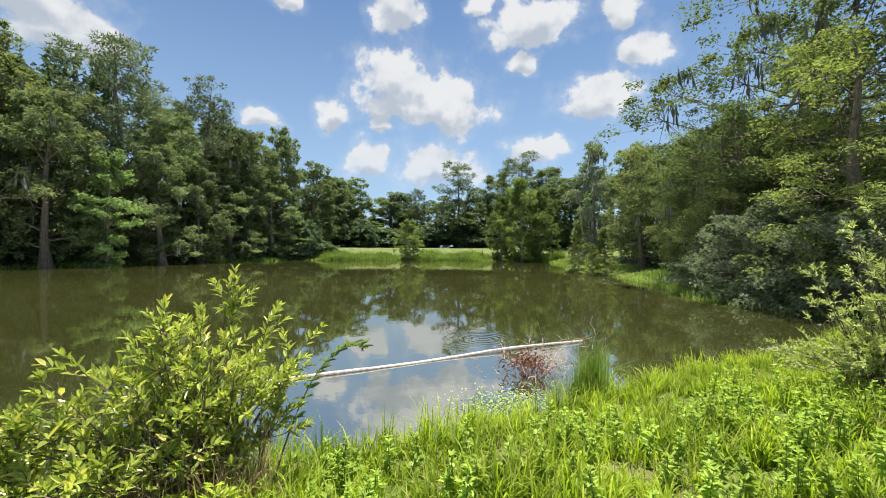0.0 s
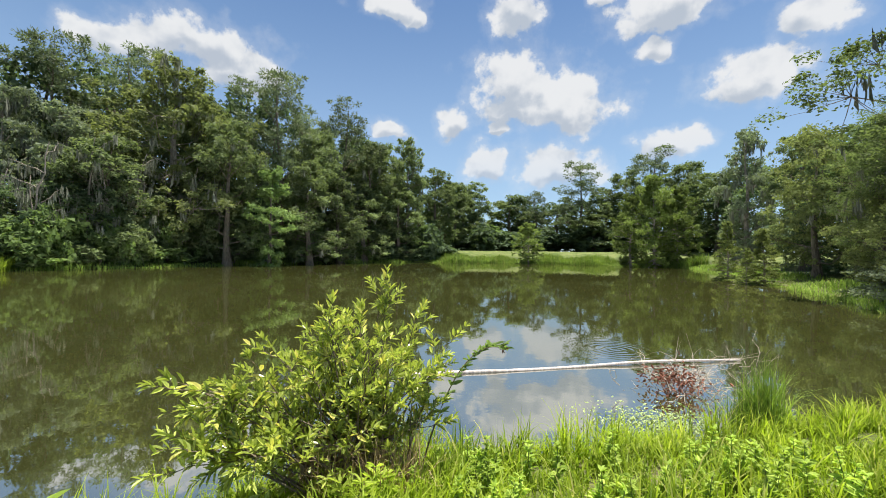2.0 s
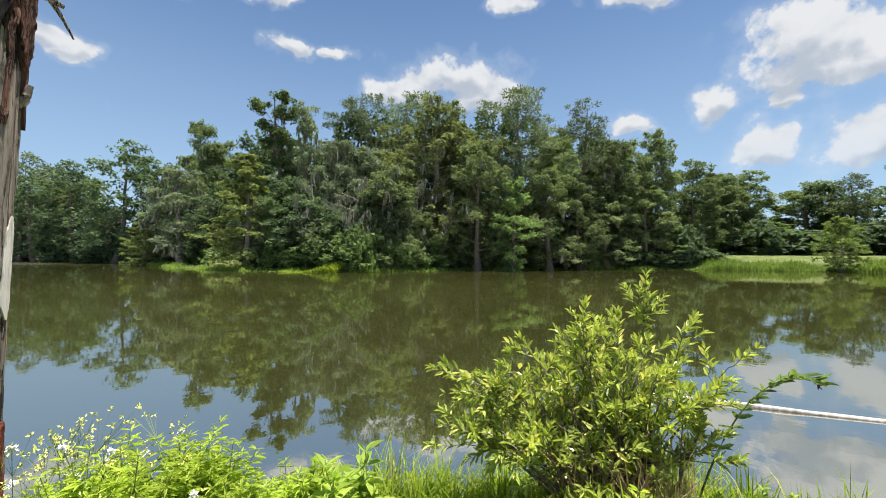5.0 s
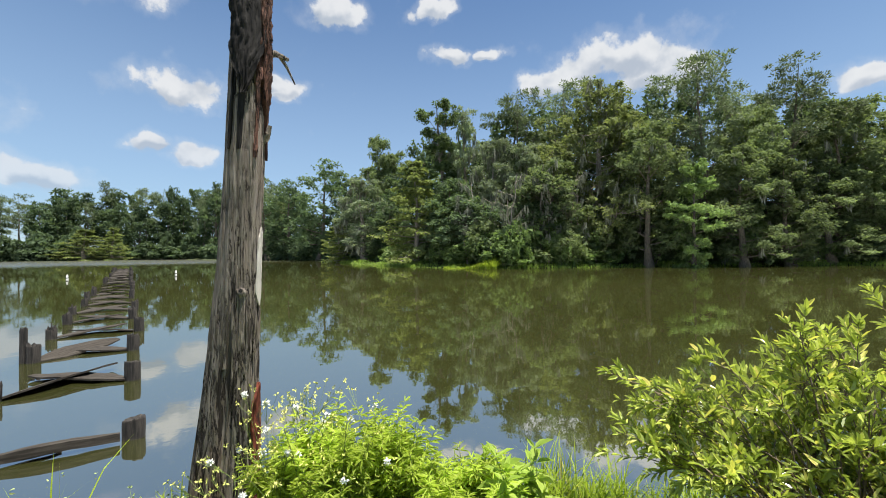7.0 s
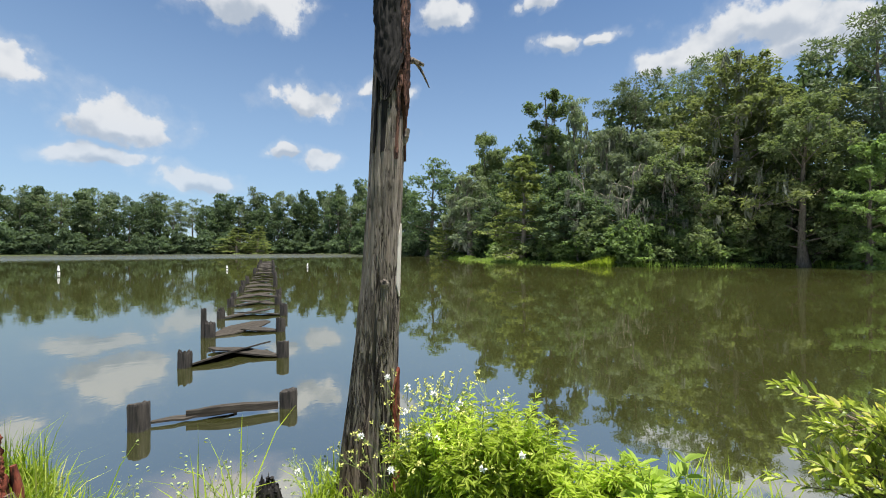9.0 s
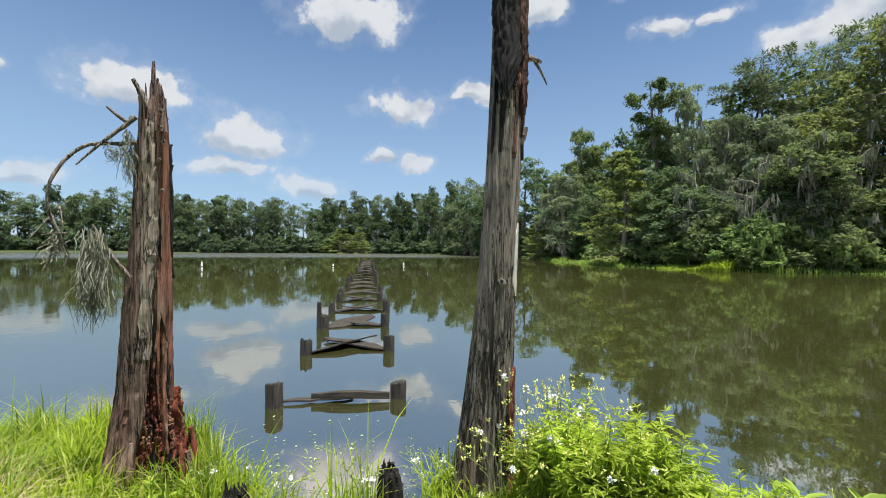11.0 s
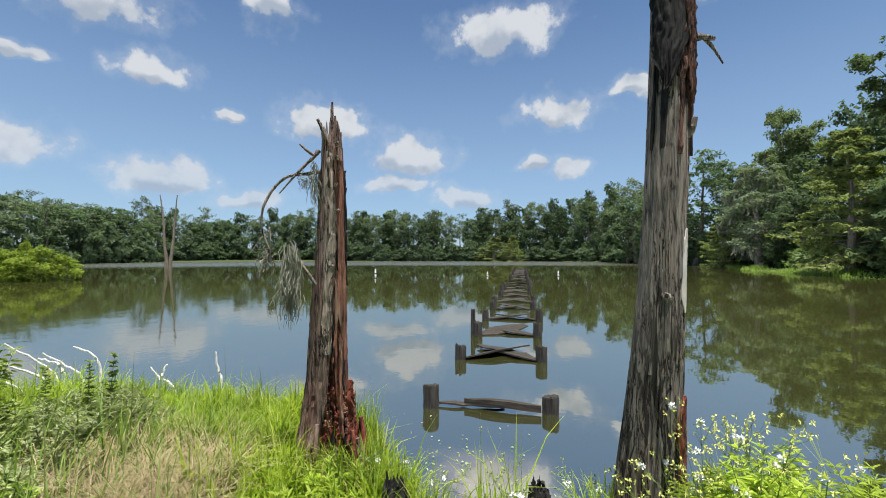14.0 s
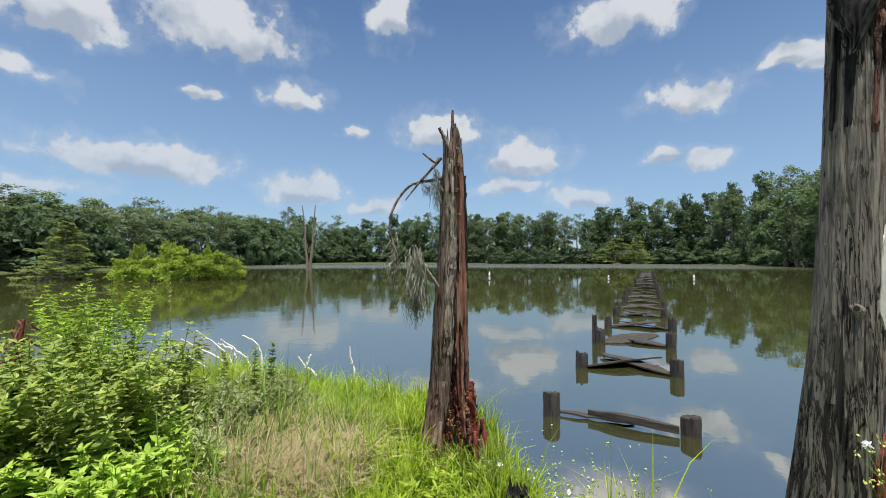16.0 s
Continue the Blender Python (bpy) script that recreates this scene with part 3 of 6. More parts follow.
radii = np.concatenate([np.linspace(0.0, 12, 56)[1:], np.geomspace(12.4, 260, 70), np.geomspace(300, 4500, 10)])
turns = np.linspace(0, 2 * np.pi, 360, endpoint=False)
gx, gy = HOME[0] + np.outer(radii, np.cos(turns)), HOME[1] + np.outer(radii, np.sin(turns))
gz = ground_z(gx, gy)
gv = np.vstack([[[HOME[0], HOME[1], float(ground_z(HOME[0], HOME[1]))]], np.stack([gx, gy, gz], -1).reshape(-1, 3)])
ii, jj = np.meshgrid(np.arange(len(radii) - 1), np.arange(360), indexing="ij")
kk = (jj + 1) % 360
ground_geo = Geo().add(gv, np.stack([1 + ii * 360 + jj, 1 + (ii + 1) * 360 + jj, 1 + (ii + 1) * 360 + kk, 1 + ii * 360 + kk], -1).reshape(-1, 4))
ground_geo.add(np.zeros((0, 3)), np.stack([np.zeros(360, int), 1 + np.arange(360), 1 + (np.arange(360) + 1) % 360], 1) - ground_geo.count)
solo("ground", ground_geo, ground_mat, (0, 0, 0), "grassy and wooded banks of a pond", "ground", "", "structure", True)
water_geo = Geo().add([(-215, -200, 0), (28, -200, 0), (28, 100, 0), (-215, 100, 0)], [[0, 1, 2, 3]])
solo("water", water_geo, water_mat, (0, 0, 0), "still olive-green pond water mirroring trees and clouds", "water", "", "structure")


def spot(az, dist):
    """A place by its bearing and distance from where the camera stands, on the ground."""
    x, y = HOME[0] - dist * math.sin(radians(az)), HOME[1] + dist * math.cos(radians(az))
    return x, y, float(ground_z(x, y))


# ---- trees ----


def bough(rng, start, way, length, sag, n=5, wander=0.12):
    s = np.linspace(0, 1, n)[:, None]
    p = np.asarray(start) + np.asarray(way) * length * s + np.array([0, 0, -1.0]) * sag * length * s ** 2
    p[1:] += rng.normal(0, wander * length / n, (n - 1, 3))
    return p


def grow(name, seed, H, R, base, limbs, profile, rise, sag, clump, per, leaf, flat, leaf_mat, bark_mat, label, category,
         trunk_r=0.022, moss=0, twigs=5, droop=0.2, spread=0.5, lone_top=True, needle=False, inner=0.30, fine=True, near=False, hang_len=(0.35, 1.5), strand=0.08, lobes=0):
    """A tree: tapered trunk, boughs that fork sideways into twigs, and on each twig a small spray of leaves."""
    rng = np.random.default_rng(seed)
    root = thing(name, (0, 0, 0), label, category)
    wood, crown = Geo(), Geo()
    zs = np.linspace(0, 1, 9)
    trunk = np.stack([np.cumsum(rng.normal(0, 0.008 * H, 9)) * (zs > 0), np.cumsum(rng.normal(0, 0.008 * H, 9)) * (zs > 0), zs * H * 0.97 - 0.3], 1)
    tr = trunk_r * H * (1 - zs * 0.93) * (1 + 0.7 * np.exp(-zs * 14))
    tube(wood, trunk, tr, 7, rng, 0.05)
    spots = []
    for i in range(0 if lobes else limbs):
        u = (i + rng.uniform(0, 1)) / limbs
        h = base + (1 - base) * u
        k = np.array([np.interp(h * H, trunk[:, 2], trunk[:, c]) for c in range(3)])
        a = i * 2.39996 + rng.normal(0, 0.5)
        up = math.radians(rng.normal(rise[0] + (rise[1] - rise[0]) * u, 10))
        way = np.array([math.cos(a) * math.cos(up), math.sin(a) * math.cos(up), math.sin(up)])
        length = R * profile(u) * rng.uniform(0.55, 1.2)
        p = bough(rng, k, way, length, sag)
        r0 = max(0.02, 0.35 * np.interp(k[2], trunk[:, 2], tr))
        tube(wood, p if fine else p[[0, 2, 4]], np.linspace(r0, r0 * 0.25, 5 if fine else 3), 4 if fine else 3)
        rc = clump * rng.uniform(0.55, 1.25) * (0.6 + 0.4 * profile(u))
        spots.append((*p[-1], rc))
        across = unit(np.cross(way, [0.05, 0.08, 1.0]))
        for j, s in enumerate(np.linspace(inner, 0.92, twigs)):
            q = np.array([np.interp(s, np.linspace(0, 1, 5), p[:, c]) for c in range(3)])
            w = unit(way * 0.7 + across * (1 if (j + i) % 2 else -1) * rng.uniform(0.3, 1.2) + rng.normal(0, spread * 0.55, 3))
            e = q + w * length * rng.uniform(0.20, 0.45) * (1.2 - 0.5 * s)
            if fine:
                tube(wood, np.array([q, (q + e) / 2 + rng.normal(0, 0.03, 3), e]), [r0 * 0.4, r0 * 0.25, r0 * 0.1], 3)
            spots.append((*e, rc * rng.uniform(0.55, 1.05)))
            if fine:
                spots.append((*((q + e) / 2 + rng.normal(0, 0.3, 3) * rc), rc * rng.uniform(0.4, 0.9)))
    # broad crowns: boughs end in rounded lobes, each lobe covered with small sprays
    each = limbs * (twigs + 1) // max(lobes, 1)
    for i in range(lobes):
        u = (i + rng.uniform(0, 1)) / lobes
        h = base + (0.94 - base) * u
        k = np.array([np.interp(h * H * 0.9, trunk[:, 2], trunk[:, c]) for c in range(3)])
        a = i * 2.39996 + rng.normal(0, 0.6)
        big = R * rng.uniform(0.26, 0.46)
        c = np.array([math.cos(a), math.sin(a), 0.0]) * R * profile(u) * rng.uniform(0.30, 0.78) + np.array([k[0], k[1], h * H])
        r0 = max(0.025, 0.40 * np.interp(k[2], trunk[:, 2], tr))
        mid = (k + c) / 2 + rng.normal(0, 0.06, 3) * R - np.array([0, 0, 0.10 * R])
        p = np.array([k - (0, 0, 0.12 * R), mid, c])
        tube(wood, p, [r0, r0 * 0.6, r0 * 0.3], 5 if fine else 3)
        way = unit(rng.standard_normal((each, 3)) + np.array([0, 0, 0.35]) + 0.35 * np.array([math.cos(a), math.sin(a), 0]))
        ends = c + way * big * rng.uniform(0.45, 1.12, (each, 1)) * np.array([1, 1, 0.82])
        for e in ends[::1 if fine else 4]:
            tube(wood, np.array([c, (c + e) / 2 - (0, 0, 0.05 * big), e]), [r0 * 0.25, r0 * 0.16, r0 * 0.07], 3)
        spots += [(*e, clump * q) for e, q in zip(ends, rng.uniform(0.45, 1.15, each))]
    if lone_top:
        spots.append((*(trunk[-1]), clump))
    spots = np.array(spots)
    n = per * len(spots)
    idx = np.repeat(np.arange(len(spots)), per)
    weight = spots[idx, 3:4]
    if needle:
        u = unit(rng.standard_normal((n, 3)))
        d = u * rng.uniform(0, 1, (n, 1)) ** 0.5 * weight * np.array([1, 1, flat])
    else:
        u = unit(rng.standard_normal((n, 3)))
        u[:, 2] = np.where(rng.uniform(0, 1, n) < 0.6, np.abs(u[:, 2]), u[:, 2])
        d = u * rng.uniform(0, 1, (n, 1)) ** 0.42 * weight * np.array([1, 1, flat])
    # a few leaves follow the twigs between neighbouring sprays
    fill = rng.uniform(0, 1, (n, 1)) * (rng.uniform(0, 1, (n, 1)) < 0.22)
    other = np.clip(idx + rng.integers(-2, 3, n), 0, len(spots) - 1)
    at = spots[idx, :3] * (1 - fill) + spots[other, :3] * fill + d
    normal = unit(u * np.array([0.8, 0.8, 0.4]) + np.array([0, 0, 0.40]) + rng.normal(0, 0.50, (n, 3)))
    if needle:
        axis = unit(u + np.array([0, 0, 0.25]) + rng.normal(0, 0.3, (n, 3)))
    else:
        axis = unit(np.cross(normal, rng.standard_normal((n, 3))) + np.array([0, 0, -droop]))
    size = leaf[0] * rng.uniform(0.55, 1.35, n)
    if near:
        leaves(crown, at, axis, normal, size, size * leaf[1], 0.2)
    else:
        chips(crown, at, axis, normal, size, size * leaf[1] * 1.1)
    part("trunk", wood, bark_mat, root, "bark-covered trunk and boughs", True)
    part("crown", crown, leaf_mat, root, "leafy crown with gaps")
    if moss:
        hang = Geo()
        pick = rng.integers(0, len(spots), moss)
        top = spots[pick, :3] + rng.normal(0, 0.4, (moss, 3)) * spots[pick, 3:4]
        top = np.repeat(top, 9, 0) + rng.normal(0, 0.13, (moss * 9, 3))
        m = len(top)
        drop = rng.uniform(*hang_len, m)
        leaves(hang, top, np.array([0, 0, -1.0]) + rng.normal(0, 0.08, (m, 3)), unit(rng.standard_normal((m, 3)) * np.array([1, 1, 0.05])), drop, drop * strand, 0.1, True)
        tagged(part("hanging_moss", hang, shaded_moss, root, "grey hanging moss strands"), kind="stuff")
    reach = np.hypot(at[:, 0], at[:, 1])
    root["size"] = (float(np.percentile(at[:, 2], 99.7)), float(np.percentile(reach, 95)))
    return root


def dome(u):
    return (max(0.0, math.sin(math.pi * (0.16 + 0.80 * u)))) ** 0.65


def cone(u):
    return max(0.12, 1.0 - 0.86 * u) * (0.75 if u < 0.06 else 1.0)


def umbrella(u):
    return 0.5 + 0.5 * math.sin(math.pi * min(1, 0.2 + 0.8 * u))


def pillar(u):
    return 0.75 + 0.25 * math.sin(9 * u) - 0.5 * max(0, u - 0.8) * 2


KINDS = {}
FAR_AWAY = Matrix.Translation((0, 0, -500))


def kind(key, *args, **more):
    KINDS[key] = grow(*args, **more)


for s in (0, 1, 2):
    kind(("oak", s), "broadleaf_tree", 10 + s, 18, 4.6, 0.08, 46, dome, (-10, 68), 0.12, 0.74, 56, (0.30, 0.68), 0.85, oak_leaf, bark,
         "dense green broadleaf tree at the pond's wooded edge", "tree", moss=12, lobes=19)
for s in (0, 1):
    kind(("pine", s), "pine_tree", 20 + s, 26, 5.0, 0.30, 44, umbrella, (-12, 45), 0.0, 0.62, 46, (0.34, 0.38), 0.8, pine_leaf, bark,
         "tall dark green pine with an open crown and bare lower trunk", "tree", trunk_r=0.014, needle=True, twigs=5, spread=0.7, lobes=20)
    kind(("cyp", s), "bald_cypress", 30 + s, 14, 4.4, 0.05, 74, cone, (0, 32), 0.18, 0.56, 26, (0.28, 0.52), 0.55, cypress_leaf, pale_bark,
         "light green feathery bald cypress at the water's edge", "tree", twigs=4, droop=0.4, trunk_r=0.02)
    kind(("willow", s), "moss_hung_tree", 40 + s, 17, 4.2, 0.07, 40, dome, (15, 60), 0.34, 0.70, 52, (0.28, 0.50), 0.9, willow_leaf, pale_bark,
         "grey-green tree hung with grey moss", "tree", moss=60, droop=0.9, hang_len=(0.5, 1.9), lobes=16)
kind(("moss", 0), "water_oak", 50, 20, 7.2, 0.10, 64, dome, (-5, 60), 0.14, 0.82, 84, (0.29, 0.62), 0.85, olive_leaf, pale_bark,
     "large spreading oak with pale limbs and hanging moss", "tree", moss=70, trunk_r=0.025, hang_len=(0.5, 2.0), lobes=30)
kind(("tower", 0), "vine_covered_tree", 60, 24, 3.0, 0.05, 56, pillar, (0, 30), 0.1, 0.64, 54, (0.30, 0.68), 0.9, tower_leaf, bark,
     "narrow dark tree wrapped in climbing vines", "tree", moss=20, lobes=26)
kind(("bright", 0), "sweetgum_tree", 70, 12, 3.2, 0.06, 38, dome, (-5, 50), 0.08, 0.66, 30, (0.28, 0.7), 0.65, bright_leaf, bark,
     "fresh light green young broadleaf tree", "tree")
kind(("round", 0), "round_cypress", 75, 12, 4.4, 0.06, 72, dome, (-8, 55), 0.16, 0.70, 34, (0.29, 0.54), 0.75, round_leaf, pale_bark,
     "dense rounded green bald cypress standing in the water", "tree", twigs=4, droop=0.4, trunk_r=0.024)
for s in (0, 1, 2):
    kind(("shrub", s), "waterside_shrub", 80 + s, 3.4, 2.0, 0.02, 26, dome, (10, 70), 0.1, 0.52, 13, (0.30, 0.60), 0.85, shrub_leaf if s else oak_leaf, stem_bark,
         "leafy shrub crowding the waterline", "shrub", trunk_r=0.02, fine=False, twigs=4, lobes=9)
kind(("farshrub", 0), "far_shrub", 87, 3.4, 2.0, 0.02, 20, dome, (5, 70), 0.1, 0.72, 14, (0.50, 0.68), 0.9, far_leaf, stem_bark,
     "leafy shrub on the far waterline", "shrub", trunk_r=0.02, fine=False, twigs=3, lobes=8)
kind(("isle", 0), "island_shrub", 86, 3.0, 2.0, 0.02, 26, dome, (15, 70), 0.1, 0.42, 24, (0.22, 0.5), 0.8, isle_leaf, stem_bark,
     "bright yellow-green shrub on the low island", "shrub", trunk_r=0.02, fine=False, twigs=4, lobes=9)
for s in (0, 1, 2):
    kind(("far", s), "far_tree", 90 + s, 20, 5.4, 0.05, 50, dome, (-5, 70), 0.1, 1.0, 18, (0.50, 0.70), 0.9, far_leaf, bark,
         "dark green tree on the far shore", "tree", twigs=4, fine=False, lobes=20)
for s in (0, 1, 2):
    kind(("shore", s), "far_shore_tree", 190 + s, 20, 6.0, 0.0, 50, dome, (-10, 75), 0.06, 1.30, 17, (0.64, 0.74), 0.9, far_leaf, bark,
         "dark green tree on the far shore", "tree", twigs=4, fine=False, lobes=20)
for s in (0, 1):
    kind(("farpine", s), "far_pine", 95 + s, 24, 4.6, 0.40, 26, umbrella, (-5, 45), 0.0, 0.75, 18, (0.55, 0.44), 0.8, pine_leaf, bark,
         "tall pine standing above the far treeline", "tree", trunk_r=0.013, twigs=4, needle=True, fine=False, lobes=11)
kind(("near_oak", 0), "overhanging_oak", 101, 16, 5.4, 0.20, 44, dome, (-5, 60), 0.16, 0.62, 84, (0.145, 0.60), 0.8, shade_toned_leaf, bark,
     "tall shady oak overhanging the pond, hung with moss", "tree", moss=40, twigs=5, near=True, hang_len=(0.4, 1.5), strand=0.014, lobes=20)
kind(("near_cyp", 0), "tall_cypress", 102, 16, 4.6, 0.10, 56, dome, (0, 24), 0.24, 0.66, 62, (0.18, 0.42), 0.55, cypress_leaf, bark,
     "feathery light green cypress leaning over the bank", "tree", twigs=5, droop=0.5, near=True, lobes=24)
kind(("near_bright", 0), "sweetgum_tree", 103, 12, 4.2, 0.12, 44, dome, (-5, 45), 0.12, 0.64, 52, (0.20, 0.7), 0.85, olive_leaf, bark,
     "light green broadleaf tree on the pond's edge", "tree", twigs=5, near=True, lobes=18)
kind(("near_shrub", 0), "bank_shrub", 104, 3.4, 2.2, 0.02, 34, dome, (0, 60), 0.25, 0.42, 30, (0.13, 0.55), 0.9, silver_leaf, stem_bark,
     "grey-green bush hanging over the water", "shrub", trunk_r=0.02, near=True, twigs=4)
placed = set()
pick = random.Random(5)


def plant(key, az, dist, height, radius, group="", lift=0.0, seed=None):
    """Sets one tree of a kind by bearing, distance, top height over the water and crown radius."""
    options = sorted(k for k in KINDS if k[0] == key)
    k = options[pick.randrange(len(options)) if seed is None else seed % len(options)]
    src = KINDS[k]
    H, R = src["size"]
    x, y, z = spot(az, dist)
    z = max(z, -0.4) + lift
    radius *= 1.18
    m = pose(x, y, z, 0, 0, pick.uniform(0, 360)) @ Matrix.Diagonal((radius / R, radius / R, (height - z) / H, 1))
    if k in placed:
        ob = copy_thing(src, m @ Matrix.Diagonal((*(1 / q for q in src.scale), 1)))
    else:
        ob = src
        ob.matrix_basis = m
        placed.add(k)
    return tagged(ob, "", "", group)


LEFT = "trees of the wooded bank"
for key, az, dist, height, radius in (
        ("far", 92.7, 150, 22, 6.5), ("far", 90.4, 140, 25, 6), ("far", 86.5, 122, 28, 7), ("cyp", 84.0, 97, 10, 3.2), ("oak", 79.0, 104, 31, 4.2),
        ("willow", 80.3, 92, 18, 6), ("cyp", 73.7, 66, 16.5, 5.2), ("tower", 69.5, 72, 28, 3.6), ("willow", 66.3, 72, 26.8, 3.6), ("willow", 63.2, 66, 20, 3.6),
        ("pine", 59.0, 74, 30.4, 5), ("pine", 53.2, 74, 31.5, 5), ("oak", 54.6, 60, 14.5, 4.2), ("moss", 49.3, 70, 27.2, 9.0), ("willow", 57.6, 64, 18.2, 4.2)):
    plant(key, az, dist, height, radius, LEFT)
for key, az, dist, height, radius in (
        ("oak", 43.4, 64, 19.3, 4.4), ("pine", 37.8, 72, 31.2, 5.6), ("bright", 38.6, 62, 13.6, 2.8), ("pine", 33.3, 80, 27, 5), ("pine", 29.2, 80, 30.2, 5.4),
        ("oak", 33.8, 68, 16.2, 4.2), ("oak", 29.9, 74, 14.5, 4), ("oak", 26.4, 82, 23, 4.6), ("oak", 46.0, 76, 25.3, 5), ("oak", 76.4, 104, 27.5, 4.6),
        ("oak", 33.4, 76, 22.5, 4.4), ("oak", 24.5, 88, 25.0, 5), ("oak", 26.7, 80, 14, 4.4), ("oak", 20.8, 92, 27.3, 3.9), ("oak", 22.5, 86, 14.3, 4)):
    plant(key, az, dist, height, radius, LEFT)
for key, az, dist, height, radius in (
        ("oak", 17.3, 102, 22.1, 4.5), ("bright", 18.9, 89, 7.8, 2.4), ("oak", 14.8, 116, 21.6, 4.7), ("oak", 12.2, 126, 23.1, 5.5), ("oak", 7.3, 132, 19.6, 7),
        ("pine", 3.7, 125, 20.5, 3.8), ("oak", 0.9, 135, 17.1, 5.5), ("bright", 9.6, 118, 10, 4.2), ("pine", -2.4, 116, 26.4, 5.4), ("oak", -5.1, 120, 19.8, 5.4),
        ("oak", -7.5, 120, 24.6, 5), ("pine", -11.3, 114, 28.3, 6), ("oak", -14.1, 117, 24.4, 5.5), ("oak", -4.2, 112, 12, 5), ("oak", -17.5, 95, 18.2, 4.6)):
    plant(key, az, dist, height, radius, "trees behind the grassy bank")
plant("round", 4.4, 90, 8.6, 2.7, "cypresses in the water")
for az, dist, height, radius in ((-8.3, 80, 12.6, 2.6), (-11.0, 79, 15.6, 3.9), (-13.4, 80, 13.6, 2.8)):
    plant("round", az, dist, height, radius, "cypresses in the water")
for az, dist, height, radius in ((-18.5, 43, 5.0, 0.95), (-21.8, 39, 4.1, 1.1), (-20.1, 38, 2.7, 0.7)):
    plant("cyp", az, dist, height, radius, "young cypresses")
RIGHT = "trees of the shady near bank"
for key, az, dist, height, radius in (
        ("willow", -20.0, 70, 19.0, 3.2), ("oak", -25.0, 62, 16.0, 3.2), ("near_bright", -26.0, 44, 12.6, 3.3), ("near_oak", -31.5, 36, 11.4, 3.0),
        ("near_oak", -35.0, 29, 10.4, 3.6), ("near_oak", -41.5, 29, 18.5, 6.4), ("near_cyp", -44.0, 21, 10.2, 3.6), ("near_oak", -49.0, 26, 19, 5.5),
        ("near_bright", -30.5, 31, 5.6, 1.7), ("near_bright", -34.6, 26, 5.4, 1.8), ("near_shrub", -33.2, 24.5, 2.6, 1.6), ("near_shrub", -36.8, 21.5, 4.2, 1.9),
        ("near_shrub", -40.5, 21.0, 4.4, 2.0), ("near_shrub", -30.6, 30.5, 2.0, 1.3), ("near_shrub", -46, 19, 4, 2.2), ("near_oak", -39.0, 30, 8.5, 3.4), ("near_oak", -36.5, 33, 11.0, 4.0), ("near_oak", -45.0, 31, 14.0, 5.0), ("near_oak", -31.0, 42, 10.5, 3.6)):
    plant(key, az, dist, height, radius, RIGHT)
# shore shrubs and back rows that close the wood
for i in range(90):
    s = i / 89
    az = 92 - 76 * s + pick.uniform(-0.6, 0.6)
    d = float(np.interp(az, [14, 18, 24, 30, 40, 47, 53, 62, 66, 70, 77, 84, 93], [93, 89, 83, 77, 67, 65, 58, 53, 56, 60, 78, 112, 148])) + pick.uniform(0.8, 3.0)
    plant("shrub" if d < 85 else "farshrub", az, d, pick.uniform(1.9, 7.0) * (1.0 if d < 90 else 1.35), pick.uniform(1.6, 2.8), "shrubs along the waterline")
for i in range(34):
    az = 91 - 69 * (i + pick.random()) / 34
    d = float(np.interp(az, [18, 24, 30, 40, 47, 53, 62, 66, 70, 77, 84, 93], [92, 86, 80, 70, 67, 60, 55, 58, 63, 82, 115, 150])) + pick.uniform(1, 5)
    plant("far", az, d, pick.uniform(8, 15) * (1.0 if d < 90 else 1.3), pick.uniform(2.8, 4.0), LEFT)
for i in range(30):
    az = 94 - 82 * (i + pick.random()) / 30
    d = float(np.interp(az, [12, 24, 40, 53, 62, 70, 77, 84, 94], [128, 96, 84, 78, 74, 80, 100, 128, 165])) + pick.uniform(0, 12)
    crest = float(np.interp(az, [12, 20, 24, 30, 38, 49, 60, 70, 76, 80, 84, 88, 94], [8.5, 13.5, 15.5, 18, 20.3, 20, 19.5, 17.0, 14.3, 12.5, 10.5, 9.0, 8.5]))
    plant("oak" if i % 4 == 1 else "far", az, d, 2 + d * math.tan(radians(crest * pick.uniform(0.76, 0.97))), pick.uniform(4.5, 6.5), LEFT)
for i in range(22):
    az = 18 - 62 * (i + pick.random()) / 22
    d = float(np.interp(az, [-44, -30, -20, -8, 18], [36, 46, 98, 128, 140])) + pick.uniform(0, 9)
    plant("far", az, d, d * pick.uniform(0.10, 0.15) + 2 + (6 if az < -20 else 0), pick.uniform(4.5, 6.5), "trees behind the grassy bank")
for i in range(20):
    az = 17 - 36 * (i + pick.random()) / 20
    plant("farshrub", az, 112 + pick.uniform(0, 6), pick.uniform(6, 10), pick.uniform(3, 5), "trees behind the grassy bank")
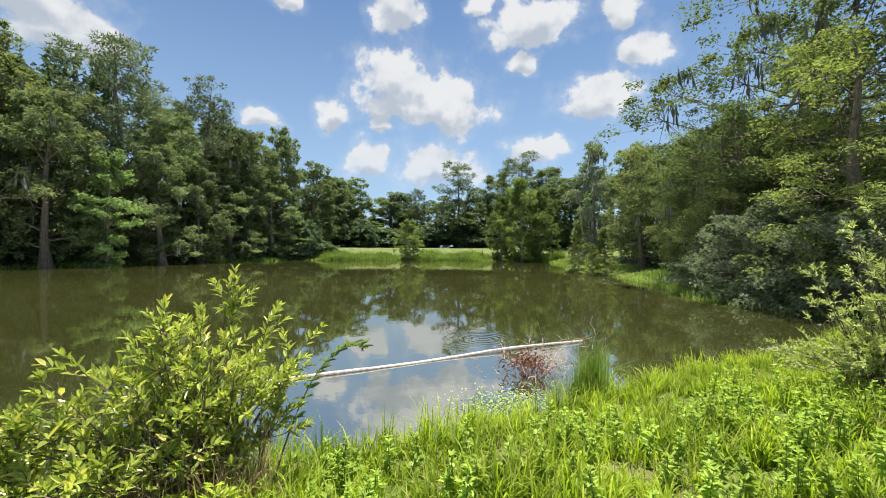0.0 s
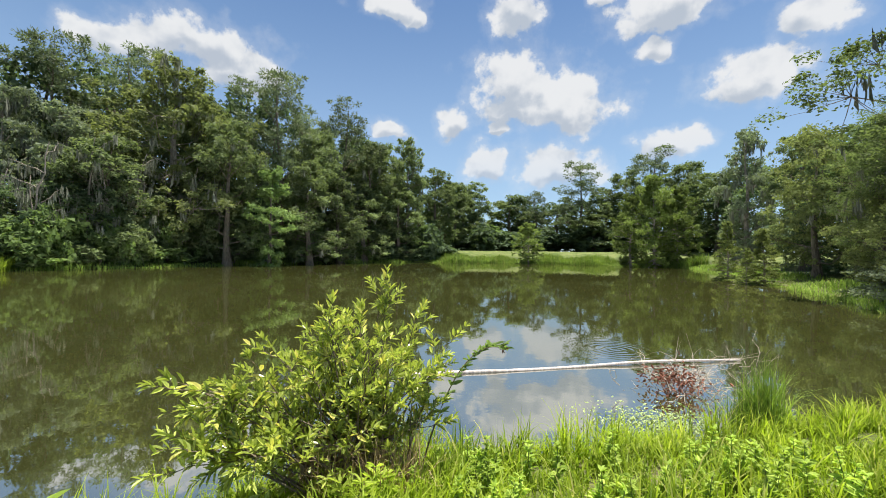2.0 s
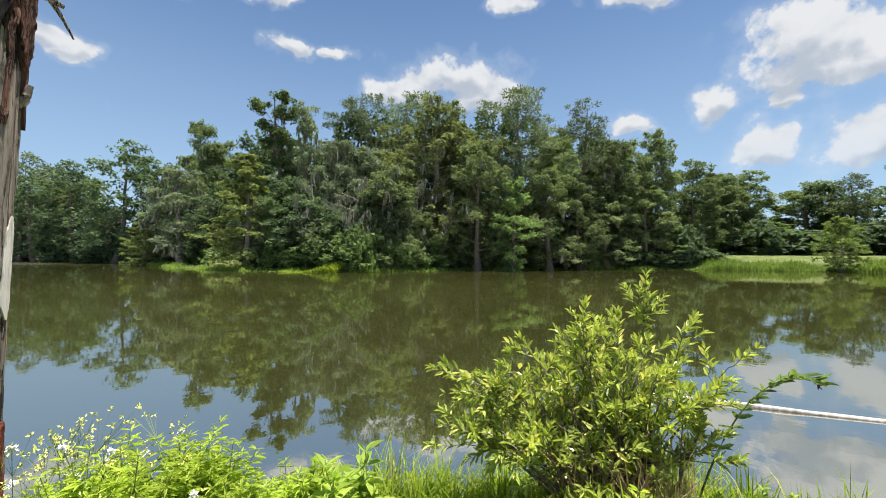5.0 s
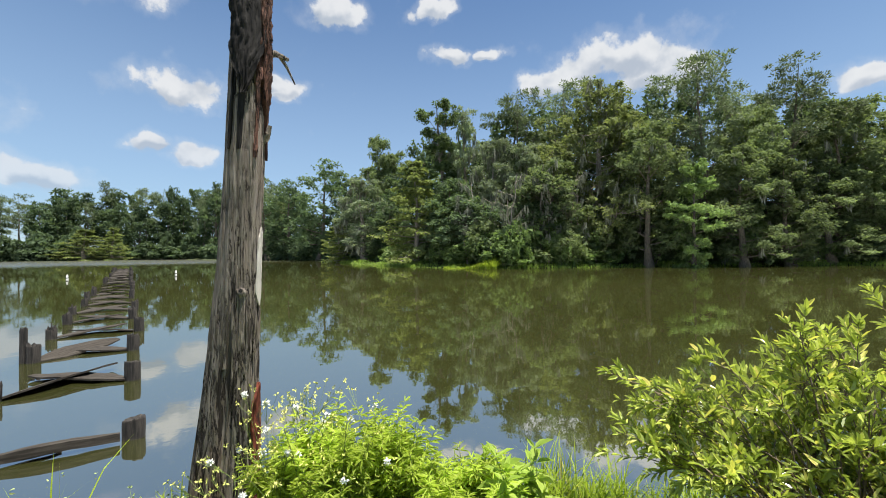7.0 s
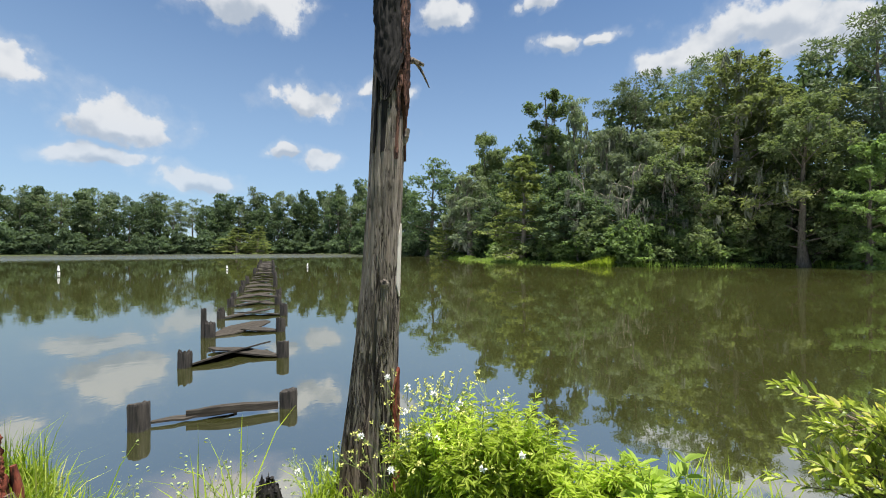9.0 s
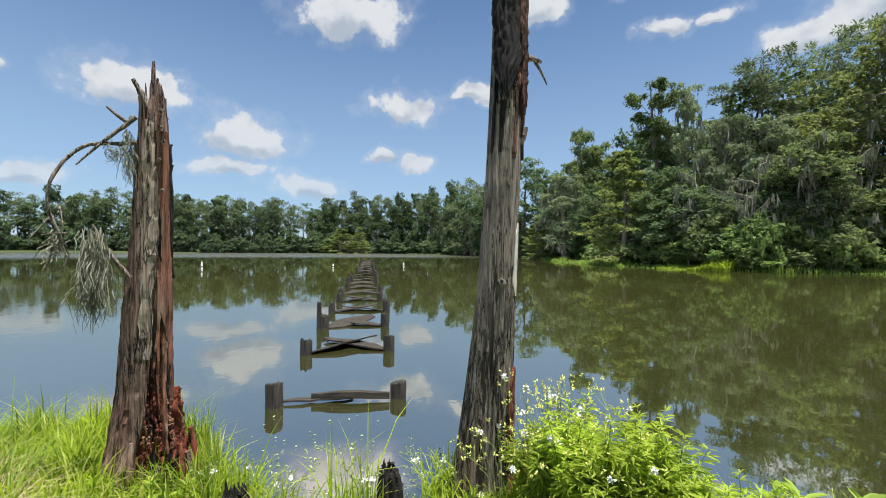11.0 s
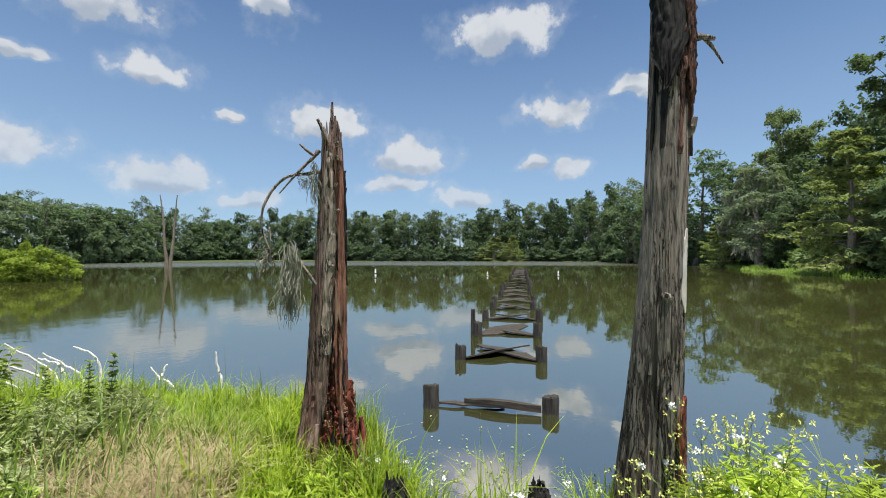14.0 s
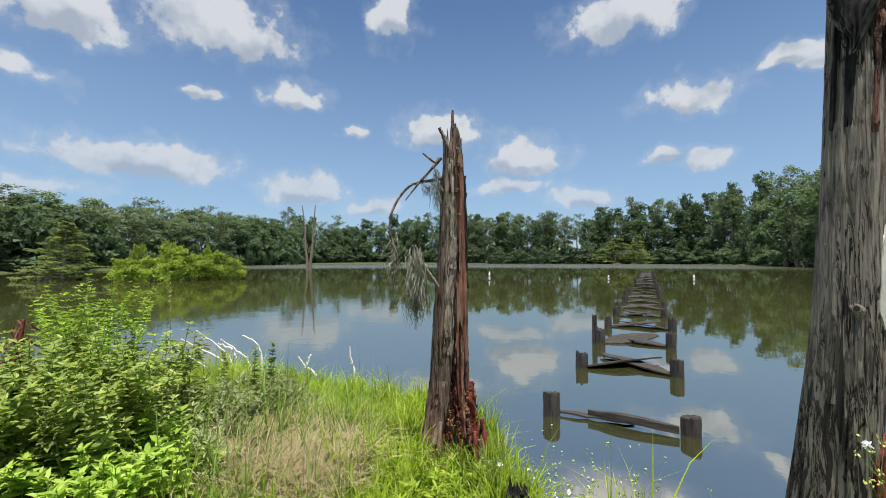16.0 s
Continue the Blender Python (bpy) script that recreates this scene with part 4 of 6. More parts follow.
# pale slender trunks that show along the edge of the wood
trunk_rng = np.random.default_rng(77)
for i in range(16):
    az = 43 + 24 * (i + trunk_rng.uniform(0, 1)) / 16
    d = float(np.interp(az, [40, 47, 53, 62, 66, 70], [67, 65, 58, 53, 56, 60])) + trunk_rng.uniform(1.0, 3.5)
    x, y, z = spot(az, d)
    h = trunk_rng.uniform(7, 15)
    root = thing("slender_trunk", (x, y, z), "pale slender trunk at the edge of the wood", "tree", "pale trunks at the wood's edge")
    p = bough(trunk_rng, (0, 0, -0.3), unit(np.array([trunk_rng.normal(0, 0.10), trunk_rng.normal(0, 0.10), 1.0])), h, 0.0, 9, 0.08)
    part("trunk", tube(Geo(), p, np.linspace(0.15, 0.04, 9), 6), pale_bark, root, "", True)
    for m in (3, 4, 5, 6, 7):
        q = bough(trunk_rng, p[m], unit(np.array([trunk_rng.normal(0, 1), trunk_rng.normal(0, 1), 1.0])), h * 0.22, 0.1, 5, 0.15)
        part("limb", tube(Geo(), q, np.linspace(0.05, 0.015, 5), 4), pale_bark, root, "", True)
        n = 40
        drop = trunk_rng.uniform(0.4, 1.3, n)
        at = q[trunk_rng.integers(1, 5, n)] + trunk_rng.normal(0, 0.15, (n, 3))
        tagged(part("hanging_moss", leaves(Geo(), at, np.array([0, 0, -1.0]) + trunk_rng.normal(0, 0.1, (n, 3)), trunk_rng.standard_normal((n, 3)) * (1, 1, 0.05), drop, drop * 0.1, 0.1, True), shaded_moss, root), kind="stuff")
# the far shore, two rows and a low fringe
FAR = "trees of the far shore"
for row in (0, 1):
    for i in range(74):
        az = 91 + 93 * (i + pick.random()) / 74
        d = float(np.interp(az, [88, 93, 101, 110, 120, 132, 142, 152, 160, 170, 178, 185], [170, 170, 205, 216, 210, 220, 240, 215, 165, 122, 102, 100])) + 3 + 14 * row + pick.uniform(0, 8)
        el = float(np.interp(az, [88, 92, 95, 99, 104, 111, 117, 124, 132, 140, 147, 154, 158, 165, 172, 185], [8.8, 8.6, 9.0, 8.0, 7.2, 6.4, 5.8, 6.4, 6.1, 5.8, 4.8, 5.7, 5.6, 6.4, 6.1, 6.1]))
        h = 2.1 + d * math.tan(radians(el * pick.uniform(0.82, 1.07) * (1.0 if row else 0.88)))
        key = "farpine" if pick.random() < 0.38 else "far" if d < 150 else "shore"
        plant(key, az, d, h * (1.10 if key == "farpine" else 1.0), pick.uniform(3.4, 6.4), FAR)
for i in range(96):
    az = 92 + 93 * (i + pick.random()) / 96
    d = float(np.interp(az, [88, 93, 101, 110, 120, 132, 142, 152, 160, 170, 178, 185], [150, 160, 200, 210, 205, 214, 234, 208, 158, 118, 98, 98])) + 1.5
    plant("farshrub", az, d + pick.uniform(0, 3), pick.uniform(3, 13), pick.uniform(2.2, 4.2), "shrubs of the far shore")
plant("cyp", 108.6, 203, 12.5, 4.5, FAR)
plant("cyp", 111.0, 203, 11.5, 7.0, FAR)
plant("farpine", 93.9, 160, 29, 6, FAR)
# the low island and the cypress beside it
for az, dist, height, radius in ((171.0, 53, 2.3, 1.4), (168.6, 51.5, 2.4, 1.6), (166.4, 51, 3.5, 1.7), (164.0, 51, 2.7, 1.7), (162.0, 51, 3.0, 1.5), (160.2, 51.5, 2.0, 1.2), (166.9, 52, 4.1, 0.9), (169.6, 53.5, 3.8, 0.8), (163.0, 51.5, 3.5, 0.8)):
    plant("isle", az, dist, height, radius, "shrubs of the low island", 0.15)
plant("cyp", 175.9, 58, 6.0, 2.5, "cypresses in the water")
for k, ob in list(KINDS.items()):
    if k not in placed:
        for o in (*ob.children, ob):
            bpy.data.objects.remove(o)

# ---- the near bank: snags, pier, log ----


def snag(name, axis, radii_at, sides, rings, seed, depth, label, material, jag, groove=0.05, hollow=None):
    """A standing dead trunk: fluted, cracked and leaning, with a splintered top."""
    rng = np.random.default_rng(seed)
    axis = np.array(axis, float)
    root = thing(name, axis[0][:3], label, "dead tree")
    zs = np.linspace(axis[0][2], axis[-1][2], rings)
    cx, cy = np.interp(zs, axis[:, 2], axis[:, 0]) - axis[0][0], np.interp(zs, axis[:, 2], axis[:, 1]) - axis[0][1]
    rr = np.interp(zs, [a for a, _ in radii_at], [b for _, b in radii_at])
    ang = np.linspace(0, 2 * np.pi, sides, endpoint=False)
    v = np.zeros((rings, sides, 3))
    for i, z in enumerate(zs):
        low = math.exp(-(z - zs[0]) / 0.55)
        for j, a in enumerate(ang):
            ridge = noise.noise(Vector((math.cos(a) * 2.6, math.sin(a) * 2.6, z * 0.35 + seed)))
            fine = noise.noise(Vector((math.cos(a) * 9, math.sin(a) * 9, z * 0.7 + seed)))
            flute = math.sin(a * 7 + seed + z * 0.5) * 0.10 * low
            crack = -0.10 * max(0.0, 1 - abs(fine - 0.12) / 0.05)
            rift = noise.noise(Vector((math.cos(a) * 5.5, math.sin(a) * 5.5, z * 0.28 + seed * 3)))
            cleft = -groove * max(0.0, 1 - abs(rift) / 0.09)
            burr = groove * 0.25 * noise.noise(Vector((math.cos(a) * 16, math.sin(a) * 16, z * 6 + seed)))
            r = rr[i] * (1 + depth * ridge + depth * 0.45 * fine + flute + crack + cleft + burr)
            if hollow:
                off = abs((math.degrees(a) - hollow[0] - 12 * ridge + 180) % 360 - 180) / hollow[1]
                deep = min(1, max(0, (1.1 - off) * 4)) * min(1, max(0, (z - hollow[2]) * 5)) * min(1, max(0, (hollow[3] + 0.3 * rift - z) * 4))
                r *= 1 - 0.34 * deep
            v[i, j] = (cx[i] + r * math.cos(a), cy[i] + r * math.sin(a), z - axis[0][2])
    top = v[-1]
    for j in range(sides):
        cut = abs(noise.noise(Vector((math.cos(ang[j]) * 3.4, math.sin(ang[j]) * 3.4, seed * 2.0))))
        top[j, 2] += jag * (cut * 2.0 - 0.5) + rng.uniform(-0.02, 0.02)
    f = []
    for i in range(rings - 1):
        for j in range(sides):
            k = (j + 1) % sides
            f.append((i * sides + j, i * sides + k, (i + 1) * sides + k, (i + 1) * sides + j))
    geo = Geo().add(v.reshape(-1, 3), f)
    hollow = top * np.array([0.7, 0.7, 1]) + np.array([cx[-1] * 0.3, cy[-1] * 0.3, -jag * 0.8])
    k2 = np.roll(np.arange(sides), -1)
    geo.add(np.vstack([top, hollow]), np.stack([np.arange(sides), k2, sides + k2, sides + np.arange(sides)], 1))
    geo.add(np.vstack([hollow, hollow.mean(0)]), np.stack([np.arange(sides), k2, np.full(sides, sides)], 1))
    part("trunk", geo, material, root, "", True)
    return root, np.array(axis[0][:3], float)


def limb(name, parent, origin, pts, r0, r1, material, label, seed=1, sides=7):
    """A broken branch along world points."""
    rng = np.random.default_rng(seed)
    pts = np.asarray(pts, float) - origin
    s = np.linspace(0, 1, len(pts))
    fine = np.linspace(0, 1, max(5, len(pts) * 3))
    p = np.stack([np.interp(fine, s, pts[:, c]) for c in range(3)], 1)
    p[1:-1] = (p[:-2] + 2 * p[1:-1] + p[2:]) / 4
    return part(name, tube(Geo(), p, np.linspace(r0, r1, len(p)), sides, rng, 0.08), material, parent, label, True)


def patch(name, parent, origin, axis, radii_at, material, a0, a1, z0, z1, proud, seed, label, base_k=1.04, rugged=1.0):
    """A slab of bark or bared wood that follows part of a trunk's side, with a torn rim."""
    axis = np.array(axis, float)
    na, nz = 26, 64
    outer, inner = np.zeros((nz, na, 3)), np.zeros((nz, na, 3))
    for i in range(nz):
        s = i / (nz - 1)
        z = z0 + (z1 - z0) * s
        edge = 0.10 * noise.noise(Vector((z * 3.5, seed, 0.3))) * (a1 - a0) * 3
        narrow = min(1.0, 5 * min(s, 1 - s) + 0.10)
        mid, half = radians((a0 + a1) / 2) + radians(edge), radians(a1 - a0) / 2 * narrow
        x, y = np.interp(z, axis[:, 2], axis[:, 0]), np.interp(z, axis[:, 2], axis[:, 1])
        base = np.interp(z, [a for a, _ in radii_at], [b for _, b in radii_at])
        for j in range(na):
            a = mid + half * (2 * j / (na - 1) - 1)
            lump = 0.45 * noise.noise(Vector((a * 7, z * 3.0, seed))) + 0.55 * noise.noise(Vector((a * 20, z * 9.0, seed))) + 0.4 * noise.noise(Vector((a * 40, z * 24.0, seed)))
            r = base * base_k + proud * (1 + lump * rugged)
            outer[i, j] = (x + r * math.cos(a) - origin[0], y + r * math.sin(a) - origin[1], z - origin[2])
            r = base * (base_k - 0.24)
            inner[i, j] = (x + r * math.cos(a) - origin[0], y + r * math.sin(a) - origin[1], z - origin[2])
    geo = Geo()
    i, j = np.meshgrid(np.arange(nz - 1), np.arange(na - 1), indexing="ij")
    f = np.stack([i * na + j, i * na + j + 1, (i + 1) * na + j + 1, (i + 1) * na + j], -1).reshape(-1, 4)
    geo.add(outer.reshape(-1, 3), f).add(inner.reshape(-1, 3), f[:, ::-1])
    for a, b in ((outer[:, 0], inner[:, 0]), (inner[:, -1], outer[:, -1]), (inner[0], outer[0]), (outer[-1], inner[-1])):
        m = len(a)
        geo.add(np.vstack([a, b]), np.stack([np.arange(m - 1), np.arange(1, m), m + np.arange(1, m), m + np.arange(m - 1)], 1)[:, ::-1])
    return part(name, geo, material, parent, label, True)


def strips(parent, origin, axis, radii_at, count, angles, heights, lengths, width, proud, material, seed, label="", base_k=1.0):
    """Long torn slats of wood that lie along a trunk's side, each a lens-shaped sliver with split ends."""
    rng = np.random.default_rng(seed)
    axis = np.array(axis, float)
    for _ in range(count):
        a, zc, ln = radians(rng.uniform(*angles)), rng.uniform(*heights), rng.uniform(*lengths)
        w, out = width * rng.uniform(0.5, 1.5), proud * rng.uniform(0.4, 1.4)
        z = np.clip(np.linspace(zc - ln / 2, zc + ln / 2, 14), heights[0] - 0.1, heights[1] + 0.12)
        s = np.linspace(-1, 1, 14)
        half = w / 2 * np.clip((1 - np.abs(s) ** 3), 0.06, 1) * rng.uniform(0.75, 1.15, 14)
        x, y = np.interp(z, axis[:, 2], axis[:, 0]), np.interp(z, axis[:, 2], axis[:, 1])
        r = np.interp(z, [p for p, _ in radii_at], [q for _, q in radii_at]) * base_k
        drift = a + np.cumsum(rng.normal(0, 0.012, 14)) + 0.10 * s * rng.normal(0, 0.5)
        rows = []
        for i in range(14):
            n, t = np.array([math.cos(drift[i]), math.sin(drift[i]), 0]), np.array([-math.sin(drift[i]), math.cos(drift[i]), 0])
            c = np.array([x[i], y[i], z[i]]) - origin
            lift = out * (0.7 + 0.6 * rng.random()) + (0.012 * max(0, s[i] - 0.6) if out > 0.02 else 0)
            rows += [c + n * (r[i] - 0.03) - t * half[i], c + n * (r[i] + lift * 0.8) - t * half[i] * 0.9, c + n * (r[i] + lift) + t * half[i] * 0.3, c + n * (r[i] - 0.03) + t * half[i]]
        f = [(4 * i + j, 4 * i + (j + 1) % 4, 4 * (i + 1) + (j + 1) % 4, 4 * (i + 1) + j) for i in range(13) for j in range(4)]
        geo = Geo().add(rows, f).add(np.zeros((0, 3)), np.array([[3, 2, 1, 0]]) - 56).add(np.zeros((0, 3)), np.array([[52, 53, 54, 55]]) - 56)
        part("torn_strip", geo, material, parent, label)


def crumbs(parent, origin, axis, radii_at, count, angles, heights, size, material, seed, label, base_k=0.9):
    """Crumbling blocks of rotten wood clinging to a trunk."""
    rng = np.random.default_rng(seed)
    axis = np.array(axis, float)
    geo = Geo()
    for _ in range(count):
        a, z = radians(rng.uniform(*angles)), rng.uniform(*heights)
        r = np.interp(z, [p for p, _ in radii_at], [q for _, q in radii_at]) * base_k
        c = np.array([np.interp(z, axis[:, 2], axis[:, 0]) + r * math.cos(a), np.interp(z, axis[:, 2], axis[:, 1]) + r * math.sin(a), z]) - origin
        tube(geo, [c - (0, 0, size), c + rng.normal(0, size * 0.2, 3), c + (0, 0, size * rng.uniform(0.5, 1.6))], size * rng.uniform(0.3, 0.9, 3), 5, rng, 0.25)
    tagged(part("crumbled_wood", geo, material, parent, label), kind="stuff")


# the tall snag
TALL_AXIS = [(-3.74, -0.62, -0.10), (-3.72, -0.58, 0.5), (-3.68, -0.50, 1.6), (-3.68, -0.445, 2.6), (-3.72, -0.41, 3.6), (-3.80, -0.38, 5.3)]
TALL_R = [(-0.1, 0.29), (0.3, 0.235), (0.8, 0.200), (1.4, 0.170), (1.9, 0.150), (2.4, 0.138), (3.0, 0.132), (4.1, 0.118), (5.3, 0.10)]
tall, tall_o = snag("tall_snag", TALL_AXIS, TALL_R, 96, 110, 3, 0.09, "tall bare grey dead trunk with cracked weathered wood", snag_wood, 0.2, 0.07)
patch("charred_bark", tall, tall_o, TALL_AXIS, TALL_R, char_bark, -54, 44, 3.25, 5.25, 0.026, 4.0, "blackened remnant of bark")
patch("loose_bark", tall, tall_o, TALL_AXIS, TALL_R, loose_mat, 40, 92, 3.15, 4.5, 0.030, 6.0, "torn strip of red-brown bark")
patch("rotten_side", tall, tall_o, TALL_AXIS, TALL_R, rot_wood, 52, 100, 0.0, 1.15, 0.015, 8.0, "crumbling red-brown wood")
patch("bleached_side", tall, tall_o, TALL_AXIS, TALL_R, bare_wood, 55, 92, 1.72, 2.30, 0.004, 9.0, "smooth bleached patch of bare wood")
limb("branch_stub", tall, tall_o, [(-3.70, -0.34, 2.90), (-3.66, -0.28, 2.98), (-3.65, -0.26, 3.06)], 0.034, 0.016, snag_wood, "short branch stub")
limb("broken_branch", tall, tall_o, [(-3.75, -0.32, 3.62), (-3.76, -0.22, 3.66), (-3.80, -0.13, 3.64)], 0.032, 0.016, snag_wood, "splintered branch end")
limb("broken_branch", tall, tall_o, [(-3.78, -0.20, 3.66), (-3.80, -0.14, 3.58), (-3.82, -0.08, 3.46)], 0.016, 0.006, snag_wood, "splintered branch end")
limb("splinter", tall, tall_o, [(-3.70, -0.32, 3.72), (-3.72, -0.28, 3.82), (-3.73, -0.24, 3.74)], 0.014, 0.005, char_bark, "")
limb("splinter", tall, tall_o, [(-3.66, -0.38, 3.95), (-3.68, -0.27, 3.80), (-3.70, -0.24, 3.62)], 0.016, 0.005, char_bark, "")
knot_geo = Geo()
tube(knot_geo, np.array([(-3.60, -0.46, 1.80), (-3.545, -0.452, 1.83), (-3.515, -0.448, 1.84)]) - tall_o, [0.058, 0.044, 0.022], 12)
part("knot", knot_geo, snag_wood, tall, "round branch knot", True)
hole_geo = tube(Geo(), np.array([(-3.53, -0.448, 1.838), (-3.508, -0.447, 1.842)]) - tall_o, [0.017, 0.013], 8)
part("knot_hole", hole_geo, char_bark, tall, "dark rotted heart of the knot", True)

# the broken snag with its arched branch and moss
BROKEN_AXIS = [(-3.28, -3.25, -0.05), (-3.25, -3.22, 0.5), (-3.22, -3.17, 1.2), (-3.18, -3.10, 2.2), (-3.14, -3.06, 3.1)]
BROKEN_R = [(-0.05, 0.36), (0.25, 0.29), (0.6, 0.215), (1.0, 0.165), (1.6, 0.145), (2.2, 0.112), (2.7, 0.098), (3.1, 0.080)]
broken, broken_o = snag("broken_snag", BROKEN_AXIS, BROKEN_R, 110, 110, 11, 0.23, "broken dead trunk with rotten red-brown heartwood on the grassy bank", broken_wood, 0.30, 0.20, (60, 33, 0.2, 1.55))
patch("rotten_heart", broken, broken_o, BROKEN_AXIS, BROKEN_R, rot_wood, 28, 94, 0.20, 1.52, 0.030, 13.0, "crumbling red rotten heartwood", 0.66, 1.9)
patch("rotten_heart", broken, broken_o, BROKEN_AXIS, BROKEN_R, heart_mat, 66, 112, 1.35, 3.05, 0.010, 15.0, "dark red exposed heartwood")
patch("rotten_foot", broken, broken_o, BROKEN_AXIS, BROKEN_R, rot_wood, 92, 140, 0.0, 0.98, 0.040, 18.0, "crumbling red rotten heartwood", 1.0, 1.6)
strips(broken, broken_o, BROKEN_AXIS, BROKEN_R, 46, (-60, 44), (0.0, 3.05), (0.5, 1.7), 0.050, 0.016, broken_wood, 201)
strips(broken, broken_o, BROKEN_AXIS, BROKEN_R, 12, (24, 56), (1.35, 2.9), (0.6, 1.3), 0.075, 0.020, pale_strip, 202, "pale split sapwood")
strips(broken, broken_o, BROKEN_AXIS, BROKEN_R, 34, (58, 135), (0.6, 2.95), (0.4, 1.4), 0.040, 0.016, heart_mat, 203, "dark red heartwood")
strips(broken, broken_o, BROKEN_AXIS, BROKEN_R, 18, (50, 140), (0.2, 2.75), (0.3, 0.9), 0.030, 0.020, char_bark, 204, "blackened splinter")
crumbs(broken, broken_o, BROKEN_AXIS, BROKEN_R, 260, (36, 96), (0.22, 1.50), 0.012, rot_wood, 205, "crumbling red cubes of rotten heartwood", 0.93)
crumbs(broken, broken_o, BROKEN_AXIS, BROKEN_R, 160, (88, 142), (0.10, 0.92), 0.016, heart_mat, 206, "crumbling dark heartwood", 1.05)
strips(tall, tall_o, TALL_AXIS, TALL_R, 22, (-56, 36), (2.95, 5.2), (0.4, 1.3), 0.040, 0.012, char_bark, 209, "blackened splinter")
strips(tall, tall_o, TALL_AXIS, TALL_R, 16, (30, 96), (2.9, 4.6), (0.3, 0.9), 0.034, 0.020, loose_mat, 210, "torn strip of red-brown bark")
strips(tall, tall_o, TALL_AXIS, TALL_R, 40, (-70, 95), (0.0, 1.9), (0.5, 1.5), 0.036, 0.007, snag_wood, 207)
strips(tall, tall_o, TALL_AXIS, TALL_R, 16, (-60, 90), (1.4, 3.4), (0.5, 1.4), 0.040, 0.005, snag_wood, 208)
for k, (a, r, h, w, mat) in enumerate(((28, 0.33, 0.66, 0.030, broken_wood), (44, 0.35, 0.40, 0.034, broken_wood), (58, 0.36, 0.46, 0.026, broken_wood), (72, 0.36, 0.34, 0.040, broken_wood), (88, 0.37, 0.56, 0.034, rot_wood),
                                       (104, 0.38, 0.46, 0.046, broken_wood), (118, 0.37, 0.62, 0.036, rot_wood), (10, 0.33, 0.36, 0.034, broken_wood))):
    x, y = -3.27 + r * math.cos(radians(a)), -3.24 + r * math.sin(radians(a))
    limb("splintered_slab", broken, broken_o, [(x, y, -0.05), (x - 0.012 * math.cos(radians(a)), y - 0.012, h * 0.6), (x - 0.05 * math.cos(radians(a)), y - 0.05 * math.sin(radians(a)), h)], w * 1.25, w * 0.55, mat, "upright splintered slab at the foot", 120 + k, 6)
for k, (dx, dy, h) in enumerate(((0.03, 0.02, 3.46), (0.0, 0.05, 3.30), (-0.03, 0.0, 3.36), (0.05, -0.03, 3.22))):
    limb("splinter", broken, broken_o, [(-3.14 + dx, -3.05 + dy, 2.95), (-3.13 + dx * 1.2, -3.05 + dy * 1.2, 3.2), (-3.12 + dx, -3.04 + dy, h)], 0.045, 0.008, broken_wood, "upright splinter of the break", 20 + k)
limb("prong", broken, broken_o, [(-3.07, -3.04, 3.11), (-3.04, -3.08, 3.22), (-3.01, -3.11, 3.30)], 0.026, 0.014, snag_wood, "broken side prong")
for k, (a, z) in enumerate(((100, 3.08), (112, 2.86), (96, 2.72), (108, 2.50), (100, 2.96))):
    x, y = -3.15 + 0.11 * math.cos(radians(a - 40)), -3.07 + 0.11 * math.sin(radians(a - 40))
    limb("peg", broken, broken_o, [(x, y, z), (x + 0.0 + 0.035, y + 0.05, z + 0.01)], 0.013, 0.010, snag_wood, "", 30 + k, 6)
arch = limb("arched_branch", broken, broken_o, [(-3.11, -3.16, 2.87), (-3.05, -3.21, 2.84), (-2.97, -3.29, 2.83), (-2.89, -3.37, 2.80), (-2.81, -3.44, 2.68), (-2.75, -3.48, 2.52), (-2.74, -3.49, 2.38), (-2.76, -3.47, 2.27), (-2.81, -3.44, 2.14), (-2.78, -3.46, 2.08), (-2.73, -3.50, 1.92)], 0.017, 0.005, snag_wood, "thin drooping dead branch")
limb("arched_branch", broken, broken_o, [(-3.08, -3.16, 3.05), (-3.05, -3.19, 2.99), (-3.00, -3.23, 2.92), (-2.92, -3.31, 2.79), (-2.84, -3.38, 2.65)], 0.022, 0.006, snag_wood, "thin drooping dead branch", 5)
limb("side_twig", broken, broken_o, [(-3.05, -3.19, 3.00), (-3.00, -3.23, 3.04), (-2.96, -3.27, 3.09)], 0.014, 0.009, snag_wood, "snapped twig", 6)
for k in range(7):
    rng = np.random.default_rng(60 + k)
    s = np.array((-2.78, -3.46, 2.30 - 0.05 * k)) + rng.normal(0, 0.02, 3)
    limb("twig", broken, broken_o, [s, s + rng.normal(0, 0.06, 3), s + rng.normal(0, 0.10, 3) - (0, 0, 0.08)], 0.006, 0.002, snag_wood, "", 70 + k, 4)
limb("moss_stick", broken, broken_o, [(-3.04, -3.15, 1.86), (-2.94, -3.25, 2.07), (-2.89, -3.30, 2.24)], 0.016, 0.008, snag_wood, "short upward stick", 8)


